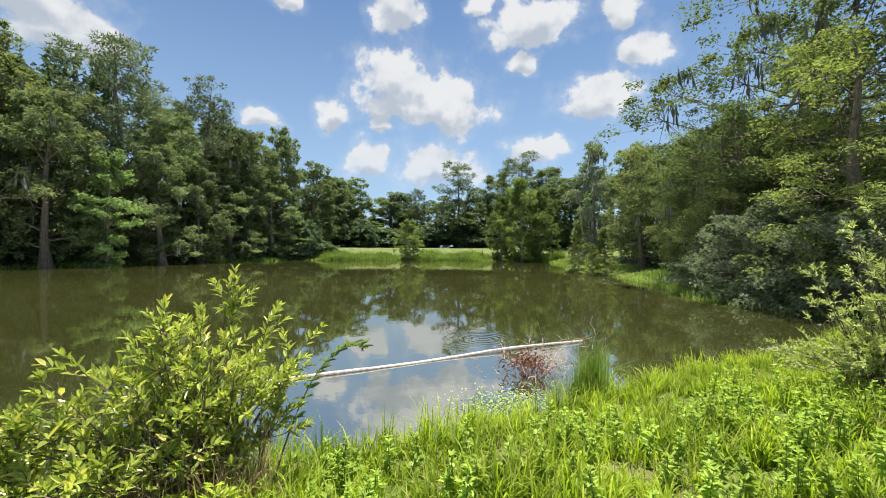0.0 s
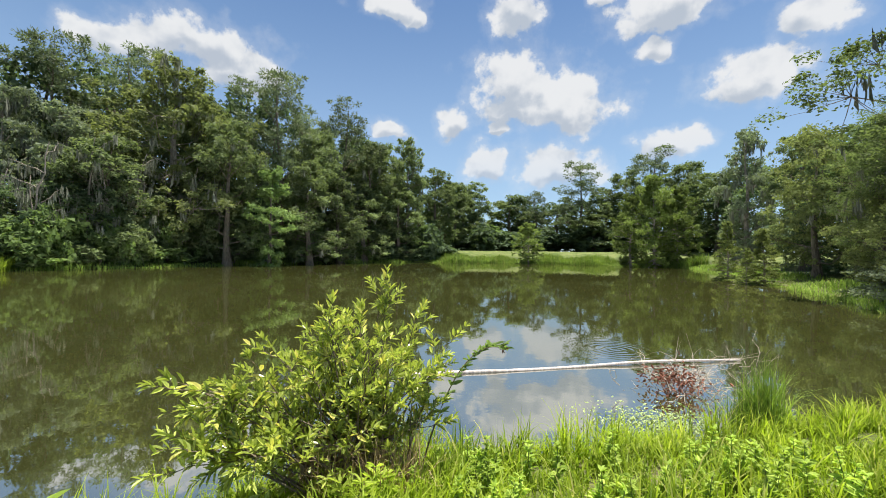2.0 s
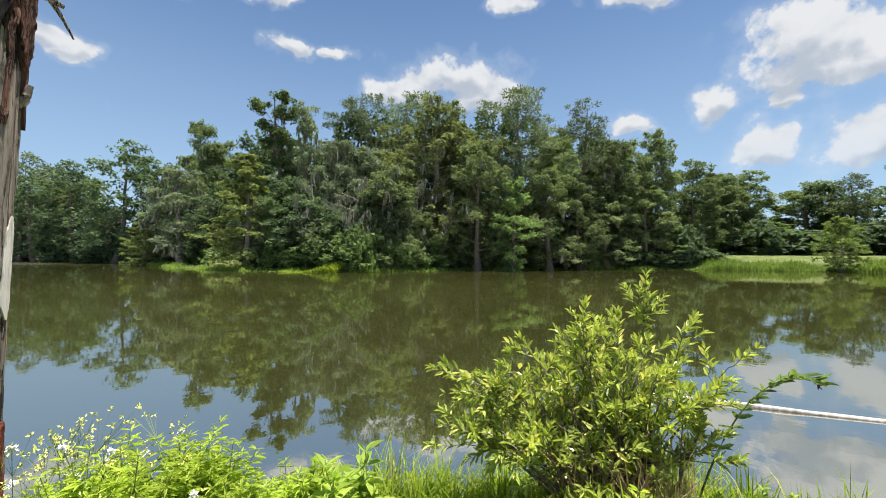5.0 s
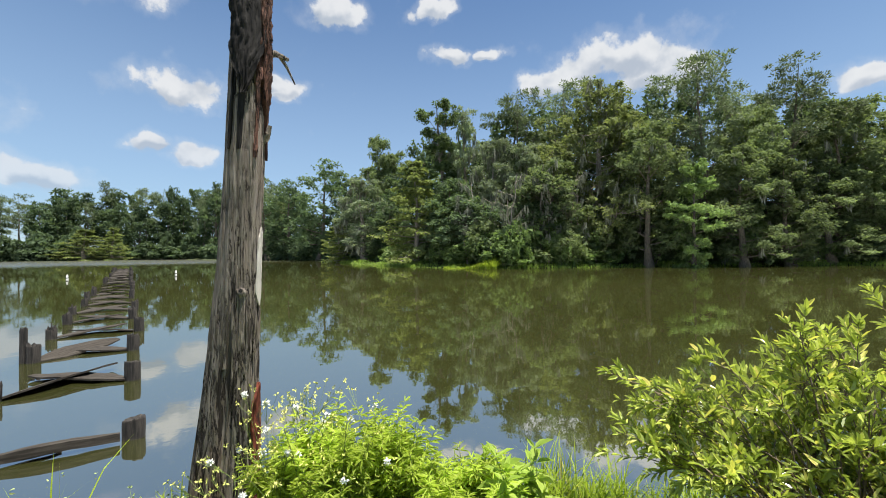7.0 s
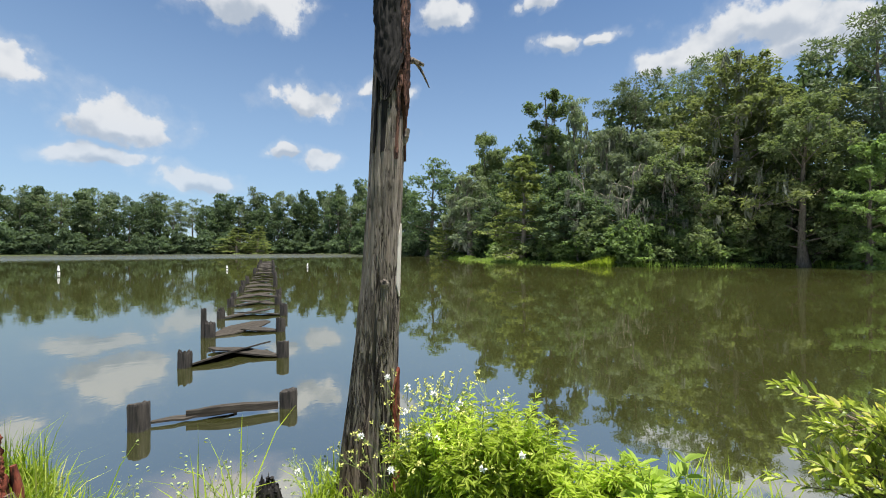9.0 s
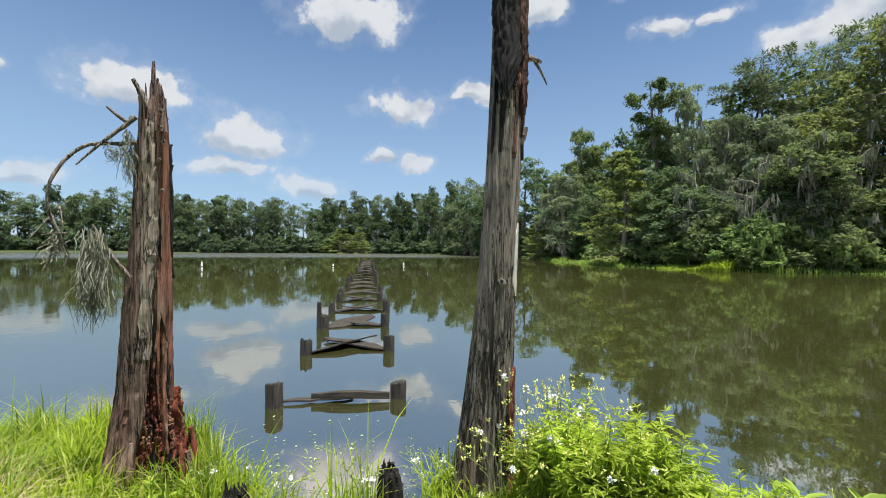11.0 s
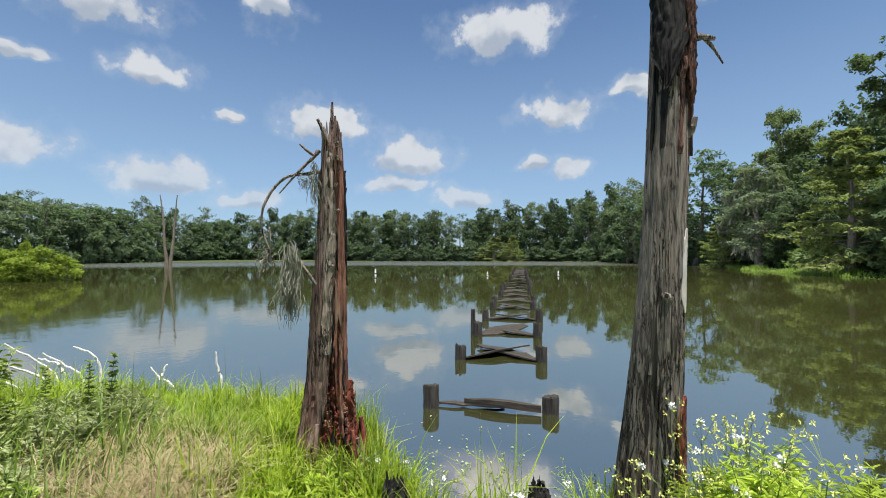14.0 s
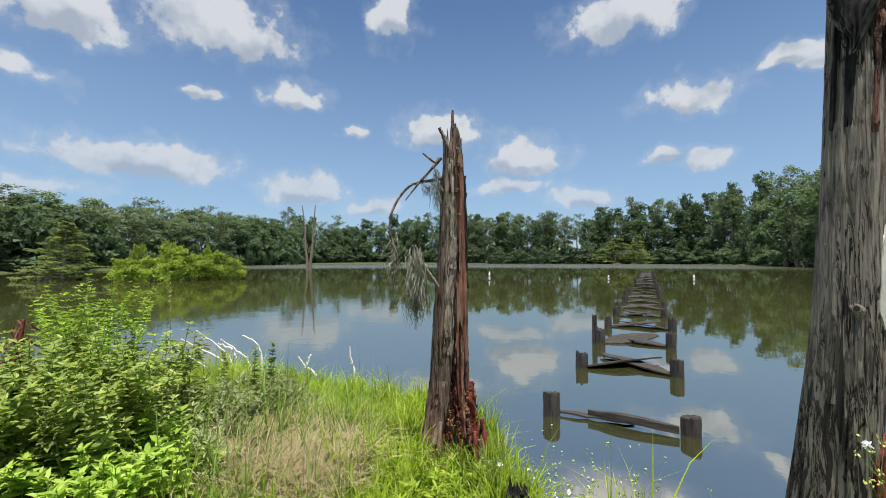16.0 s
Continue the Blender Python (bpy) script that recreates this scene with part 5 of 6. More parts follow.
def moss_tuft(parent, origin, top, length, width, count, seed):
    rng = np.random.default_rng(seed)
    geo = Geo()
    for _ in range(count):
        s = rng.uniform(0, 1)
        p = np.array(top) - origin + rng.normal(0, 1, 3) * np.array([width, width, 0.02]) - np.array([0, 0, s * length * 0.55])
        ln = length * rng.uniform(0.2, 0.5)
        q = [p]
        for _ in range(4):
            q.append(q[-1] + np.array([rng.normal(0, 0.018), rng.normal(0, 0.018), -ln / 4]))
        tube(geo, np.array(q), np.linspace(0.0035, 0.0015, 5), 3)
    tagged(part("hanging_moss", geo, moss_pale, parent, "beard of grey hanging moss"), kind="stuff")


moss_tuft(broken, broken_o, (-2.89, -3.29, 2.20), 0.68, 0.030, 520, 1)
moss_tuft(broken, broken_o, (-3.03, -3.16, 2.95), 0.50, 0.014, 60, 2)
moss_tuft(broken, broken_o, (-3.00, -3.24, 2.83), 0.16, 0.03, 40, 3)
moss_tuft(broken, broken_o, (-2.78, -3.46, 2.18), 0.24, 0.02, 50, 4)


def piling(x, y, top, radius, seed, ragged, parent_group):
    """An old round pile cut or burnt off above the water."""
    rng = np.random.default_rng(seed)
    sides, zs = 20, np.array([-0.9, -0.05, 0.03, top * 0.4, top * 0.7, top * 0.93, top])
    ang = np.linspace(0, 2 * np.pi, sides, endpoint=False)
    base = radius * (1 + 0.05 * np.sin(ang * 3 + seed) + rng.normal(0, 0.025, sides))
    v = np.zeros((len(zs), sides, 3))
    tilt = rng.normal(0, 0.025, 2)
    for i, z in enumerate(zs):
        r = base * (1 + rng.normal(0, 0.012, sides)) * (0.95 if i == len(zs) - 1 else 1)
        zz = np.full(sides, z)
        if i >= len(zs) - 2:
            zz = zz + ragged * rng.normal(0, 1, sides) * (1.0 if i == len(zs) - 1 else 0.4) + 0.02 * np.cos(ang + seed)
        v[i] = np.stack([r * np.cos(ang) + tilt[0] * z, r * np.sin(ang) + tilt[1] * z, zz], 1)
    k = np.roll(np.arange(sides), -1)
    rim = v[-1]
    bowl = rim * np.array([0.55, 0.55, 1]) + np.array([0, 0, -0.03]) + rng.normal(0, 1, (sides, 3)) * np.array([0, 0, ragged * 0.8 + 0.006])
    rows, n = np.concatenate([v, bowl[None]]), len(zs) + 1
    i, j = np.meshgrid(np.arange(n - 1), np.arange(sides), indexing="ij")
    geo = Geo().add(np.vstack([rows.reshape(-1, 3), bowl.mean(0) - (0, 0, 0.02)]), np.stack([i * sides + j, i * sides + k[j], (i + 1) * sides + k[j], (i + 1) * sides + j], -1).reshape(-1, 4))
    geo.add(np.zeros((0, 3)), np.stack([(n - 1) * sides + np.arange(sides), (n - 1) * sides + k, np.full(sides, n * sides)], 1) - geo.count)
    return solo("piling", geo, pile_wood, (x, y, 0), "weathered dark wooden pile with a burnt top standing in the water", "piling", parent_group, "", False)


def board(a, b, width, thick, seed, group):
    """A loose split brace plank lying from a to b, warped, with torn ends."""
    rng = np.random.default_rng(seed)
    a, b = np.array(a, float), np.array(b, float)
    way = b - a
    length = np.linalg.norm(way[:2])
    n = 9
    geo = Geo()
    s = np.linspace(0, 1, n)
    w = width * (0.25 + 0.75 * np.minimum(1, 3.2 * np.minimum(s + 0.05, 1.02 - s))) * rng.uniform(0.9, 1.1, n)
    z = np.linspace(0, b[2] - a[2], n) + 0.02 * np.sin(s * math.pi) + rng.normal(0, 0.004, n)
    roll = rng.normal(0, 0.10)
    rows = []
    for i in range(n):
        for sy, up in ((-1, 0), (1, 0), (1, 1), (-1, 1)):
            rows.append((s[i] * length, sy * w[i] / 2, z[i] + sy * roll * w[i] / 2 + up * thick))
    f = [(4 * i + j, 4 * (i + 1) + j, 4 * (i + 1) + (j + 1) % 4, 4 * i + (j + 1) % 4) for i in range(n - 1) for j in range(4)]
    geo.add(rows, np.array(f)[:, ::-1]).add(np.zeros((0, 3)), np.array([[0, 1, 2, 3]]) - 4 * n).add(np.zeros((0, 3)), np.array([[3, 2, 1, 0]]) - 4)
    ob = solo("brace_plank", geo, board_wood, a, "warped grey brace plank half sunk between the piles", "plank", group)
    ob.rotation_euler = (0, 0, math.atan2(way[1], way[0]))
    return ob


PIER = "piles of the ruined pier"
pier_rng = random.Random(8)
step, left_0, right_0 = np.array([-2.63, -0.80]), np.array([-5.47, -3.36]), np.array([-6.03, -1.82])
tops_left, tops_right = [0.30, 0.26, 0.34, 0.26, 0.30, 0.26], [0.22, 0.31, 0.33, 0.36, 0.34, 0.32]
for i in range(26):
    wob = lambda: np.array([pier_rng.gauss(0, 0.05), pier_rng.gauss(0, 0.05)]) * (i > 1)
    l, r = left_0 + step * i + wob(), right_0 + step * i + wob()
    nl, nr = left_0 + step * (i + 1), right_0 + step * (i + 1)
    hl = tops_left[i] if i < 6 else pier_rng.uniform(0.20, 0.50)
    hr = tops_right[i] if i < 6 else pier_rng.uniform(0.25, 0.45)
    if i < 6 or pier_rng.random() < 0.8:
        piling(l[0], l[1], hl, 0.112, 100 + i, 0.004 if i < 1 else 0.045, PIER)
    if i < 6 or pier_rng.random() < 0.9:
        piling(r[0], r[1], hr, 0.112, 200 + i, 0.006 if i < 2 else 0.035, PIER)
    cross = r - l
    fwd = nl - l
    if i == 0:
        board((*(r - cross * 0.08 - fwd * 0.04), 0.03), (*(l + cross * 0.28 + fwd * 0.02), 0.03), 0.10, 0.09, 300, "planks of the ruined pier")
        board((*(l + cross * 0.06 + fwd * 0.02), 0.03), (*(l + cross * 0.62 + fwd * 0.02), 0.0), 0.10, 0.025, 301, "planks of the ruined pier")
    else:
        board((*(r - cross * 0.05), 0.015), (*(l + cross * 0.16 + fwd * pier_rng.uniform(0.28, 0.5)), pier_rng.uniform(0.03, 0.07)), 0.40, 0.03, 300 + 3 * i, "planks of the ruined pier")
        board((*(l + cross * 0.05), 0.015), (*(r - cross * 0.16 + fwd * pier_rng.uniform(0.28, 0.5)), pier_rng.uniform(0.06, 0.10)), 0.40, 0.03, 301 + 3 * i, "planks of the ruined pier")
narrow = piling(-10.70, -5.02, 0.68, 0.06, 401, 0.02, PIER)
for x, y, top, radius, seed in ((-2.86, -2.17, 0.50, 0.115, 11), (-3.72, -1.36, 0.24, 0.105, 17)):
    axis = [(x, y, -0.25), (x + 0.01, y, top * 0.5), (x + 0.02, y - 0.01, top)]
    ob, stump_o = snag("rotten_stump", axis, [(-0.25, radius * 1.15), (top * 0.4, radius), (top * 0.8, radius * 0.82), (top, radius * 0.55)], 56, 34, seed, 0.32,
                       "short blackened rotten stump at the pier's landward end", char_bark, 0.10, 0.30)
    tagged(ob, "", "stump", "rotten stumps at the pier's foot")
    crumbs(ob, stump_o, axis, [(0.0, radius), (top, radius * 0.6)], 70, (0, 360), (0.05, top), 0.022, char_bark, seed, "flaking blackened wood", 0.95)

# floating pole and its tangle of dead brush
log_a, log_b = np.array((-2.95, 6.55, -0.005)), np.array((3.22, 9.66, 0.045))
rng = np.random.default_rng(9)
ts = np.linspace(0, 1, 26)
log_pts = log_a + (log_b - log_a) * ts[:, None] + np.stack([0.03 * np.sin(ts * 7), -0.03 * np.sin(ts * 7), 0.015 * np.sin(ts * 11)], 1)
log_thing = thing("floating_pole", log_a, "long pale bleached pole floating in the shallows", "log")
part("pole", tube(Geo(), log_pts - log_a, 0.036 - 0.013 * ts, 10, rng, 0.07), pole_wood, log_thing, "", True)
brush = thing("dead_brush", (1.90, 7.35, 0), "tangle of bare dead branches with rusty withered leaves in the shallows", "dead branch")
twig_geo, leaf_at = Geo(), []
for k in range(38):
    s = np.array([rng.normal(-0.15, 0.35), rng.normal(0.0, 0.35), rng.uniform(-0.05, 0.15)])
    w = unit(np.array([rng.normal(0.15, 1), rng.normal(0.3, 1), rng.uniform(-0.05, 0.95)]))
    p = bough(rng, s, w, rng.uniform(0.4, 1.05), rng.uniform(-0.1, 0.25), 6, 0.3)
    p[:, 2] = np.maximum(p[:, 2], -0.05)
    part("branch", tube(Geo(), p, np.linspace(0.007, 0.002, 6), 4), dry_twig, brush)
    for _ in range(2):
        q = p[rng.integers(2, 6)]
        e = q + rng.normal(0, 0.16, 3)
        tube(twig_geo, np.array([q, (q + e) / 2 + rng.normal(0, 0.02, 3), e]), [0.004, 0.003, 0.0015], 3)
tagged(part("fine_twig", twig_geo, dry_twig, brush, "fine bare twigs"), kind="stuff")
n = 330
at = np.array([-0.45, -0.25, 0.20]) + rng.normal(0, 1, (n, 3)) * np.array([0.19, 0.17, 0.11])
at[:, 2] = np.abs(at[:, 2]) * 0.9 + 0.02
tagged(part("withered_leaves", leaves(Geo(), at, rng.standard_normal((n, 3)) + (0, 0, -0.5), rng.standard_normal((n, 3)), rng.uniform(0.05, 0.10, n), rng.uniform(0.02, 0.04, n), 0.3, True),
            dead_leaf, brush, "rust-brown withered leaves"), kind="stuff")
for k in range(5):
    s = np.array([1.25, 1.45, 0.05]) + rng.normal(0, 0.18, 3) * (1, 1, 0)
    p = bough(rng, s, unit(np.array([rng.normal(0, 0.7), rng.normal(0, 0.7), 0.8])), rng.uniform(0.45, 0.9), 0.1, 6, 0.3)
    part("branch", tube(Geo(), p, np.linspace(0.007, 0.002, 6), 4), dry_twig, brush)

# marker posts out on the water, twin dead trees far off
for az, dist, h in ((127.3, 47, 0.75), (112.0, 48, 0.42), (102.6, 50, 0.50)):
    x, y, _ = spot(az, dist)
    p = thing("marker_post", (x, y, 0), "small white marker post standing in the open water", "post", "marker posts")
    part("stake", tube(Geo(), [(0, 0, -0.6), (0, 0, 0.0), (0.03, 0, h * 0.6), (0.05, 0.02, h)], [0.10, 0.10, 0.09, 0.05], 8), white_paint, p, "", True)
    part("dark_band", tube(Geo(), [(0.012, 0, h * 0.28), (0.022, 0, h * 0.42)], [0.104, 0.100], 8), pile_wood, p, "dark band round the post", True)
x, y, _ = spot(151.4, 92)
twins = thing("twin_dead_tree", (x, y, -0.3), "pair of tall bare dead trunks rising from the open water", "dead tree")
side = np.array([math.cos(radians(151.4)), math.sin(radians(151.4)), 0])
for k, (lean, h) in enumerate(((-1.25, 14.0), (1.3, 13.8))):
    s = np.linspace(0, 1, 10)[:, None]
    pts = side * (lean * 0.22 + lean * 0.78 * s ** 1.15) * np.array([-1.0, -1.0, 0]) + np.array([0, 0, 1.0]) * h * s
    rngk = np.random.default_rng(500 + k)
    pts[1:] += rngk.normal(0, 0.06, (9, 3))
    part("trunk", tube(Geo(), pts, np.linspace(0.34, 0.07, 10), 8, rngk, 0.08), bark, twins, "bare grey tapering trunk", True)

# ---- plants of the near bank ----


def wax_bush(name, at, masses, stems, twigs, per, leaf, seed, label, material, extra=()):
    """A many-stemmed shrub: upright stems that fork into twigs, with pointed leaves set round each twig."""
    rng = np.random.default_rng(seed)
    root = thing(name, at, label, "shrub")
    o = np.array(at)
    twig_wood, foliage = Geo(), Geo()
    ends = [(np.array(e) - o, 1) for e in extra]
    for k in range(stems):
        c, r = masses[k % len(masses)]
        ends.append((np.array(c) - o + unit(rng.standard_normal(3)) * np.array(r) * rng.uniform(0.35, 1.0) ** 0.5, 0))
    spots, ways, sizes = [], [], []
    for e, _ in ends:
        s = np.array([rng.normal(0, 0.16), rng.normal(0, 0.16), -0.1])
        ctrl = (s + e) / 2 + rng.normal(0, 0.06, 3) + np.array([0, 0, 0.12])
        t = np.linspace(0, 1, 9)[:, None]
        p = s * (1 - t) ** 2 + 2 * ctrl * t * (1 - t) + e * t ** 2
        part("stem", tube(Geo(), p, np.linspace(0.011, 0.003, 9), 5), stem_bark, root, "", True)
        for w in range(twigs):
            i = rng.integers(4, 9)
            way = unit(unit(e - s) * 0.7 + rng.normal(0, 0.6, 3) + np.array([0, 0, 0.35]))
            if w == 0:
                i, way = 8, unit(e - ctrl + rng.normal(0, 0.2, 3))
            q = bough(rng, p[i], way, rng.uniform(0.13, 0.30), 0.1, 5, 0.15)
            tube(twig_wood, q, np.linspace(0.0035, 0.0015, 5), 3)
            f = np.sort(rng.uniform(0.02, 1.0, per) ** 0.6)
            spots.append(np.stack([np.interp(f, np.linspace(0, 1, 5), q[:, c]) for c in range(3)], 1))
            turn = np.cumsum(np.full(per, 2.4)) + rng.uniform(0, 6)
            a = unit(np.cross(way, [0.3, 0.2, 1.0]))
            b = np.cross(way, a)
            out = a * np.cos(turn)[:, None] + b * np.sin(turn)[:, None]
            ways.append(unit(out * 0.8 + way * (0.35 + 0.9 * f[:, None]) + np.array([0, 0, 0.15]) + rng.normal(0, 0.12, (per, 3))))
            sizes.append(leaf * rng.uniform(0.6, 1.15, per) * (1.05 - 0.35 * f))
    spots, ways, sizes = np.concatenate(spots), np.concatenate(ways), np.concatenate(sizes)
    normal = unit(np.array([0, 0, 1.0]) + rng.normal(0, 0.35, spots.shape))
    leaves(foliage, spots, ways, normal, sizes, sizes * rng.uniform(0.24, 0.36, len(sizes)), 0.22, True)
    tagged(part("fine_twig", twig_wood, stem_bark, root), kind="stuff")
    tagged(part("leaves", foliage, material, root, "pointed glossy yellow-green leaves"), kind="stuff")
    return root


main_bush = wax_bush("waterside_bush", (-1.72, 2.95, 0.28),
                     [((-1.75, 3.05, 1.16), (0.46, 0.34, 0.38)), ((-2.12, 2.42, 0.98), (0.42, 0.42, 0.34)), ((-1.45, 3.05, 0.90), (0.40, 0.30, 0.45)), ((-2.20, 2.17, 0.95), (0.30, 0.30, 0.26)), ((-1.80, 3.12, 1.28), (0.34, 0.26, 0.34)), ((-1.85, 2.80, 0.86), (0.50, 0.32, 0.22))],
                     78, 6, 15, 0.100, 7, "yellow-green many-stemmed leafy bush on the water's edge", wax_leaf,
                     [(-1.74, 3.34, 1.70), (-1.66, 3.38, 1.64), (-2.13, 2.50, 1.34), (-2.36, 2.02, 1.24), (-2.40, 2.0, 0.92), (-2.24, 2.08, 1.22), (-1.40, 3.30, 1.50), (-1.10, 3.25, 1.35), (-1.98, 2.9, 1.58)])
rng = np.random.default_rng(14)
sprig = thing("arching_sprig", (-1.3, 3.1, 0.3), "dark green arching sprig with paired leaves and an orange tip", "plant")
so = np.array((-1.3, 3.1, 0.3))
t = np.linspace(0, 1, 22)[:, None]
sp = np.array((-1.3, 3.1, 0.2)) * (1 - t) ** 2 + 2 * np.array((-1.05, 3.3, 1.45)) * t * (1 - t) + np.array((-0.66, 3.44, 1.31)) * t ** 2 - so
part("stem", tube(Geo(), sp, np.linspace(0.008, 0.002, 22), 5), stem_bark, sprig, "", True)
k = np.repeat(np.arange(6, 22), 4)
side = np.tile([1, -1, 1, -1], 16)[:, None] * np.array([0.35, 0.75, 0.0]) + np.array([0.45, 0.1, 0.35]) + rng.normal(0, 0.2, (64, 3))
part("leaves", leaves(Geo(), sp[k] + rng.normal(0, 0.006, (64, 3)), side, np.array([0, 0, 1.0]) + rng.normal(0, 0.3, (64, 3)), rng.uniform(0.08, 0.12, 64), rng.uniform(0.025, 0.035, 64), 0.25, True), shrub_leaf, sprig, "dark green paired leaves")
part("withered_tip", leaves(Geo(), sp[[21] * 8] + rng.normal(0, 0.012, (8, 3)), rng.normal(0, 1, (8, 3)), rng.normal(0, 1, (8, 3)), rng.uniform(0.03, 0.05, 8), rng.uniform(0.014, 0.02, 8), 0.3, True), dead_leaf, sprig, "withered orange tip")

side_bush = wax_bush("bank_bush", (5.3, 4.8, 0.45), [((5.2, 4.85, 1.6), (0.75, 0.75, 0.95)), ((4.75, 4.95, 1.0), (0.55, 0.6, 0.6)), ((5.5, 4.8, 2.15), (0.75, 0.75, 0.75))], 90, 5, 16, 0.085, 17,
                     "tall grey-green leafy bush standing on the grassy bank", bank_leaf)


def leafy_herbs(name, spots, height, whorls, per, leaf, slim, material, seed, label, category, group="", shoots=0, droop=0.0):
    """Upright leafy plants: a stem with side shoots, all set with rings of leaves, and a leading tuft on each."""
    for k, (x, y) in enumerate(spots):
        rng = np.random.default_rng(seed * 1000 + k)
        z = max(float(ground_z(x, y)), -0.02)
        h = height * rng.uniform(0.72, 1.15)
        root = thing(name, (x, y, z), label, category, group)
        lean = rng.normal(0, 0.10, 2) * h
        s = np.linspace(0, 1, 7)
        main = np.stack([s ** 1.5 * lean[0], s ** 1.5 * lean[1], np.linspace(-0.03, h, 7)], 1)
        wood, foliage = Geo(), Geo()
        runs = [(main, 0.006, whorls)]
        for _ in range(shoots):
            u, a = rng.uniform(0.25, 0.8), rng.uniform(0, 2 * np.pi)
            q = np.array([np.interp(u, s, main[:, c]) for c in range(3)])
            ln = h * rng.uniform(0.22, 0.45) * (1.15 - 0.6 * u)
            out = np.array([math.cos(a), math.sin(a), 0.0])
            runs.append((q + out * ln * (s ** 0.8)[:, None] * 0.75 + np.array([0, 0, 1.0]) * ln * (s ** 1.4)[:, None], 0.0035, max(4, whorls // 2)))
        for p, thick, rings in runs:
            tube(wood, p, np.linspace(thick, thick * 0.35, 7), 4)
            f = np.clip(np.repeat(np.linspace(0.12, 1.0, rings) + rng.normal(0, 0.01, rings), per), 0.05, 1)
            at = np.stack([np.interp(f, s, p[:, c]) for c in range(3)], 1)
            turn = rng.uniform(0, 2 * np.pi, len(f))
            up = 0.15 - droop + 0.9 * np.clip(f - 0.7, 0, 1) * 2
            way = np.stack([np.cos(turn), np.sin(turn), up + rng.normal(0, 0.25, len(f))], 1)
            size = leaf * (0.55 + 0.6 * np.sin(np.pi * np.clip(f, 0, 0.92))) * rng.uniform(0.65, 1.2, len(f))
            normal = np.array([0, 0, 1.0]) + rng.normal(0, 0.35, (len(f), 3))
            leaves(foliage, at, way, normal, size, size * slim * rng.uniform(0.8, 1.2, len(f)), 0.2, True)
        part("stem", wood, stem_green, root, "", True)
        tagged(part("leaves", foliage, material, root), kind="stuff")


def scatter(seed, n, cx, cy, rx, ry, low=0.02, high=9.0):
    rng = np.random.default_rng(seed)
    out = []
    while len(out) < n:
        x, y = cx + rng.uniform(-1, 1) * rx, cy + rng.uniform(-1, 1) * ry
        if ((x - cx) / rx) ** 2 + ((y - cy) / ry) ** 2 < 1 and low < float(inland(x, y)) < high:
            out.append((x, y))
    return out


leafy_herbs("feathery_herb", scatter(1, 34, -3.32, 0.24, 0.42, 0.50, -0.15), 0.74, 15, 7, 0.095, 0.15, fern_leaf, 1, "bright yellow-green herb with narrow drooping leaves", "herb", "feathery herbs beside the tall snag", 5, 0.25)
leafy_herbs("feathery_herb", scatter(2, 14, -2.95, 0.95, 0.34, 0.34, -0.1), 0.50, 12, 7, 0.095, 0.16, fern_leaf, 2, "bright yellow-green herb with narrow drooping leaves", "herb", "feathery herbs beside the tall snag", 4, 0.25)
leafy_herbs("broadleaf_weed", scatter(3, 9, -2.85, 1.40, 0.28, 0.25, -0.1), 0.52, 7, 4, 0.18, 0.34, herb_leaf, 3, "fresh green weed with broad upright leaves", "weed", "broad-leaved weeds")
leafy_herbs("broadleaf_weed", scatter(4, 10, -1.62, 2.55, 0.35, 0.22, 0.1), 0.36, 8, 6, 0.13, 0.22, fern_leaf, 4, "yellow-green weed under the bush", "weed", "broad-leaved weeds")
leafy_herbs("bank_herb", scatter(5, 90, 1.75, 3.25, 2.8, 0.90, 0.3), 0.34, 9, 6, 0.070, 0.42, herb_leaf, 5, "low bright green leafy bank herb", "herb", "leafy herbs of the grassy bank")
leafy_herbs("bank_herb", scatter(6, 60, 3.7, 3.8, 1.3, 1.1, 0.3), 0.42, 10, 6, 0.070, 0.40, herb_leaf, 6, "low bright green leafy bank herb", "herb", "leafy herbs of the grassy bank")
leafy_herbs("bank_herb", scatter(7, 18, -0.9, 3.0, 0.7, 0.55, 0.3), 0.30, 9, 6, 0.070, 0.40, herb_leaf, 7, "low bright green leafy bank herb", "herb", "leafy herbs of the grassy bank")
leafy_herbs("bank_herb", scatter(8, 20, -2.55, -2.55, 0.5, 0.5, 0.05), 0.26, 7, 6, 0.12, 0.22, fern_leaf, 8, "low bright green leafy bank herb", "herb", "leafy herbs of the grassy bank")
leafy_herbs("tall_weed", scatter(9, 70, -0.60, -4.50, 0.85, 0.80, 0.2), 0.98, 16, 5, 0.070, 0.36, weed_leaf, 9, "tall leafy green weed on the bank", "weed", "tall weeds", 5, 0.1)
leafy_herbs("tall_weed", scatter(10, 13, -0.84, -5.10, 0.30, 0.28, 0.2), 1.42, 26, 8, 0.055, 0.20, herb_leaf, 10, "tall feathery yellow-green weed on the bank", "weed", "tall weeds", 4, 0.1)
leafy_herbs("grey_weed", scatter(13, 15, -0.9, -4.2, 0.9, 0.7, 0.2), 0.66, 14, 5, 0.075, 0.22, grey_weed, 13, "grey-green weed going to seed", "weed", "grey weeds among the dry grass", 4)
leafy_herbs("bank_herb", scatter(14, 24, -1.05, -4.0, 0.40, 0.45, 0.2), 0.40, 9, 6, 0.075, 0.40, herb_leaf, 14, "low bright green leafy bank herb", "herb", "leafy herbs of the grassy bank", 2)
leafy_herbs("bank_herb", scatter(15, 44, -0.55, -3.70, 0.60, 0.42, 0.2), 0.56, 10, 6, 0.090, 0.42, herb_leaf, 15, "bright green leafy bank herb", "herb", "leafy herbs of the grassy bank", 3)
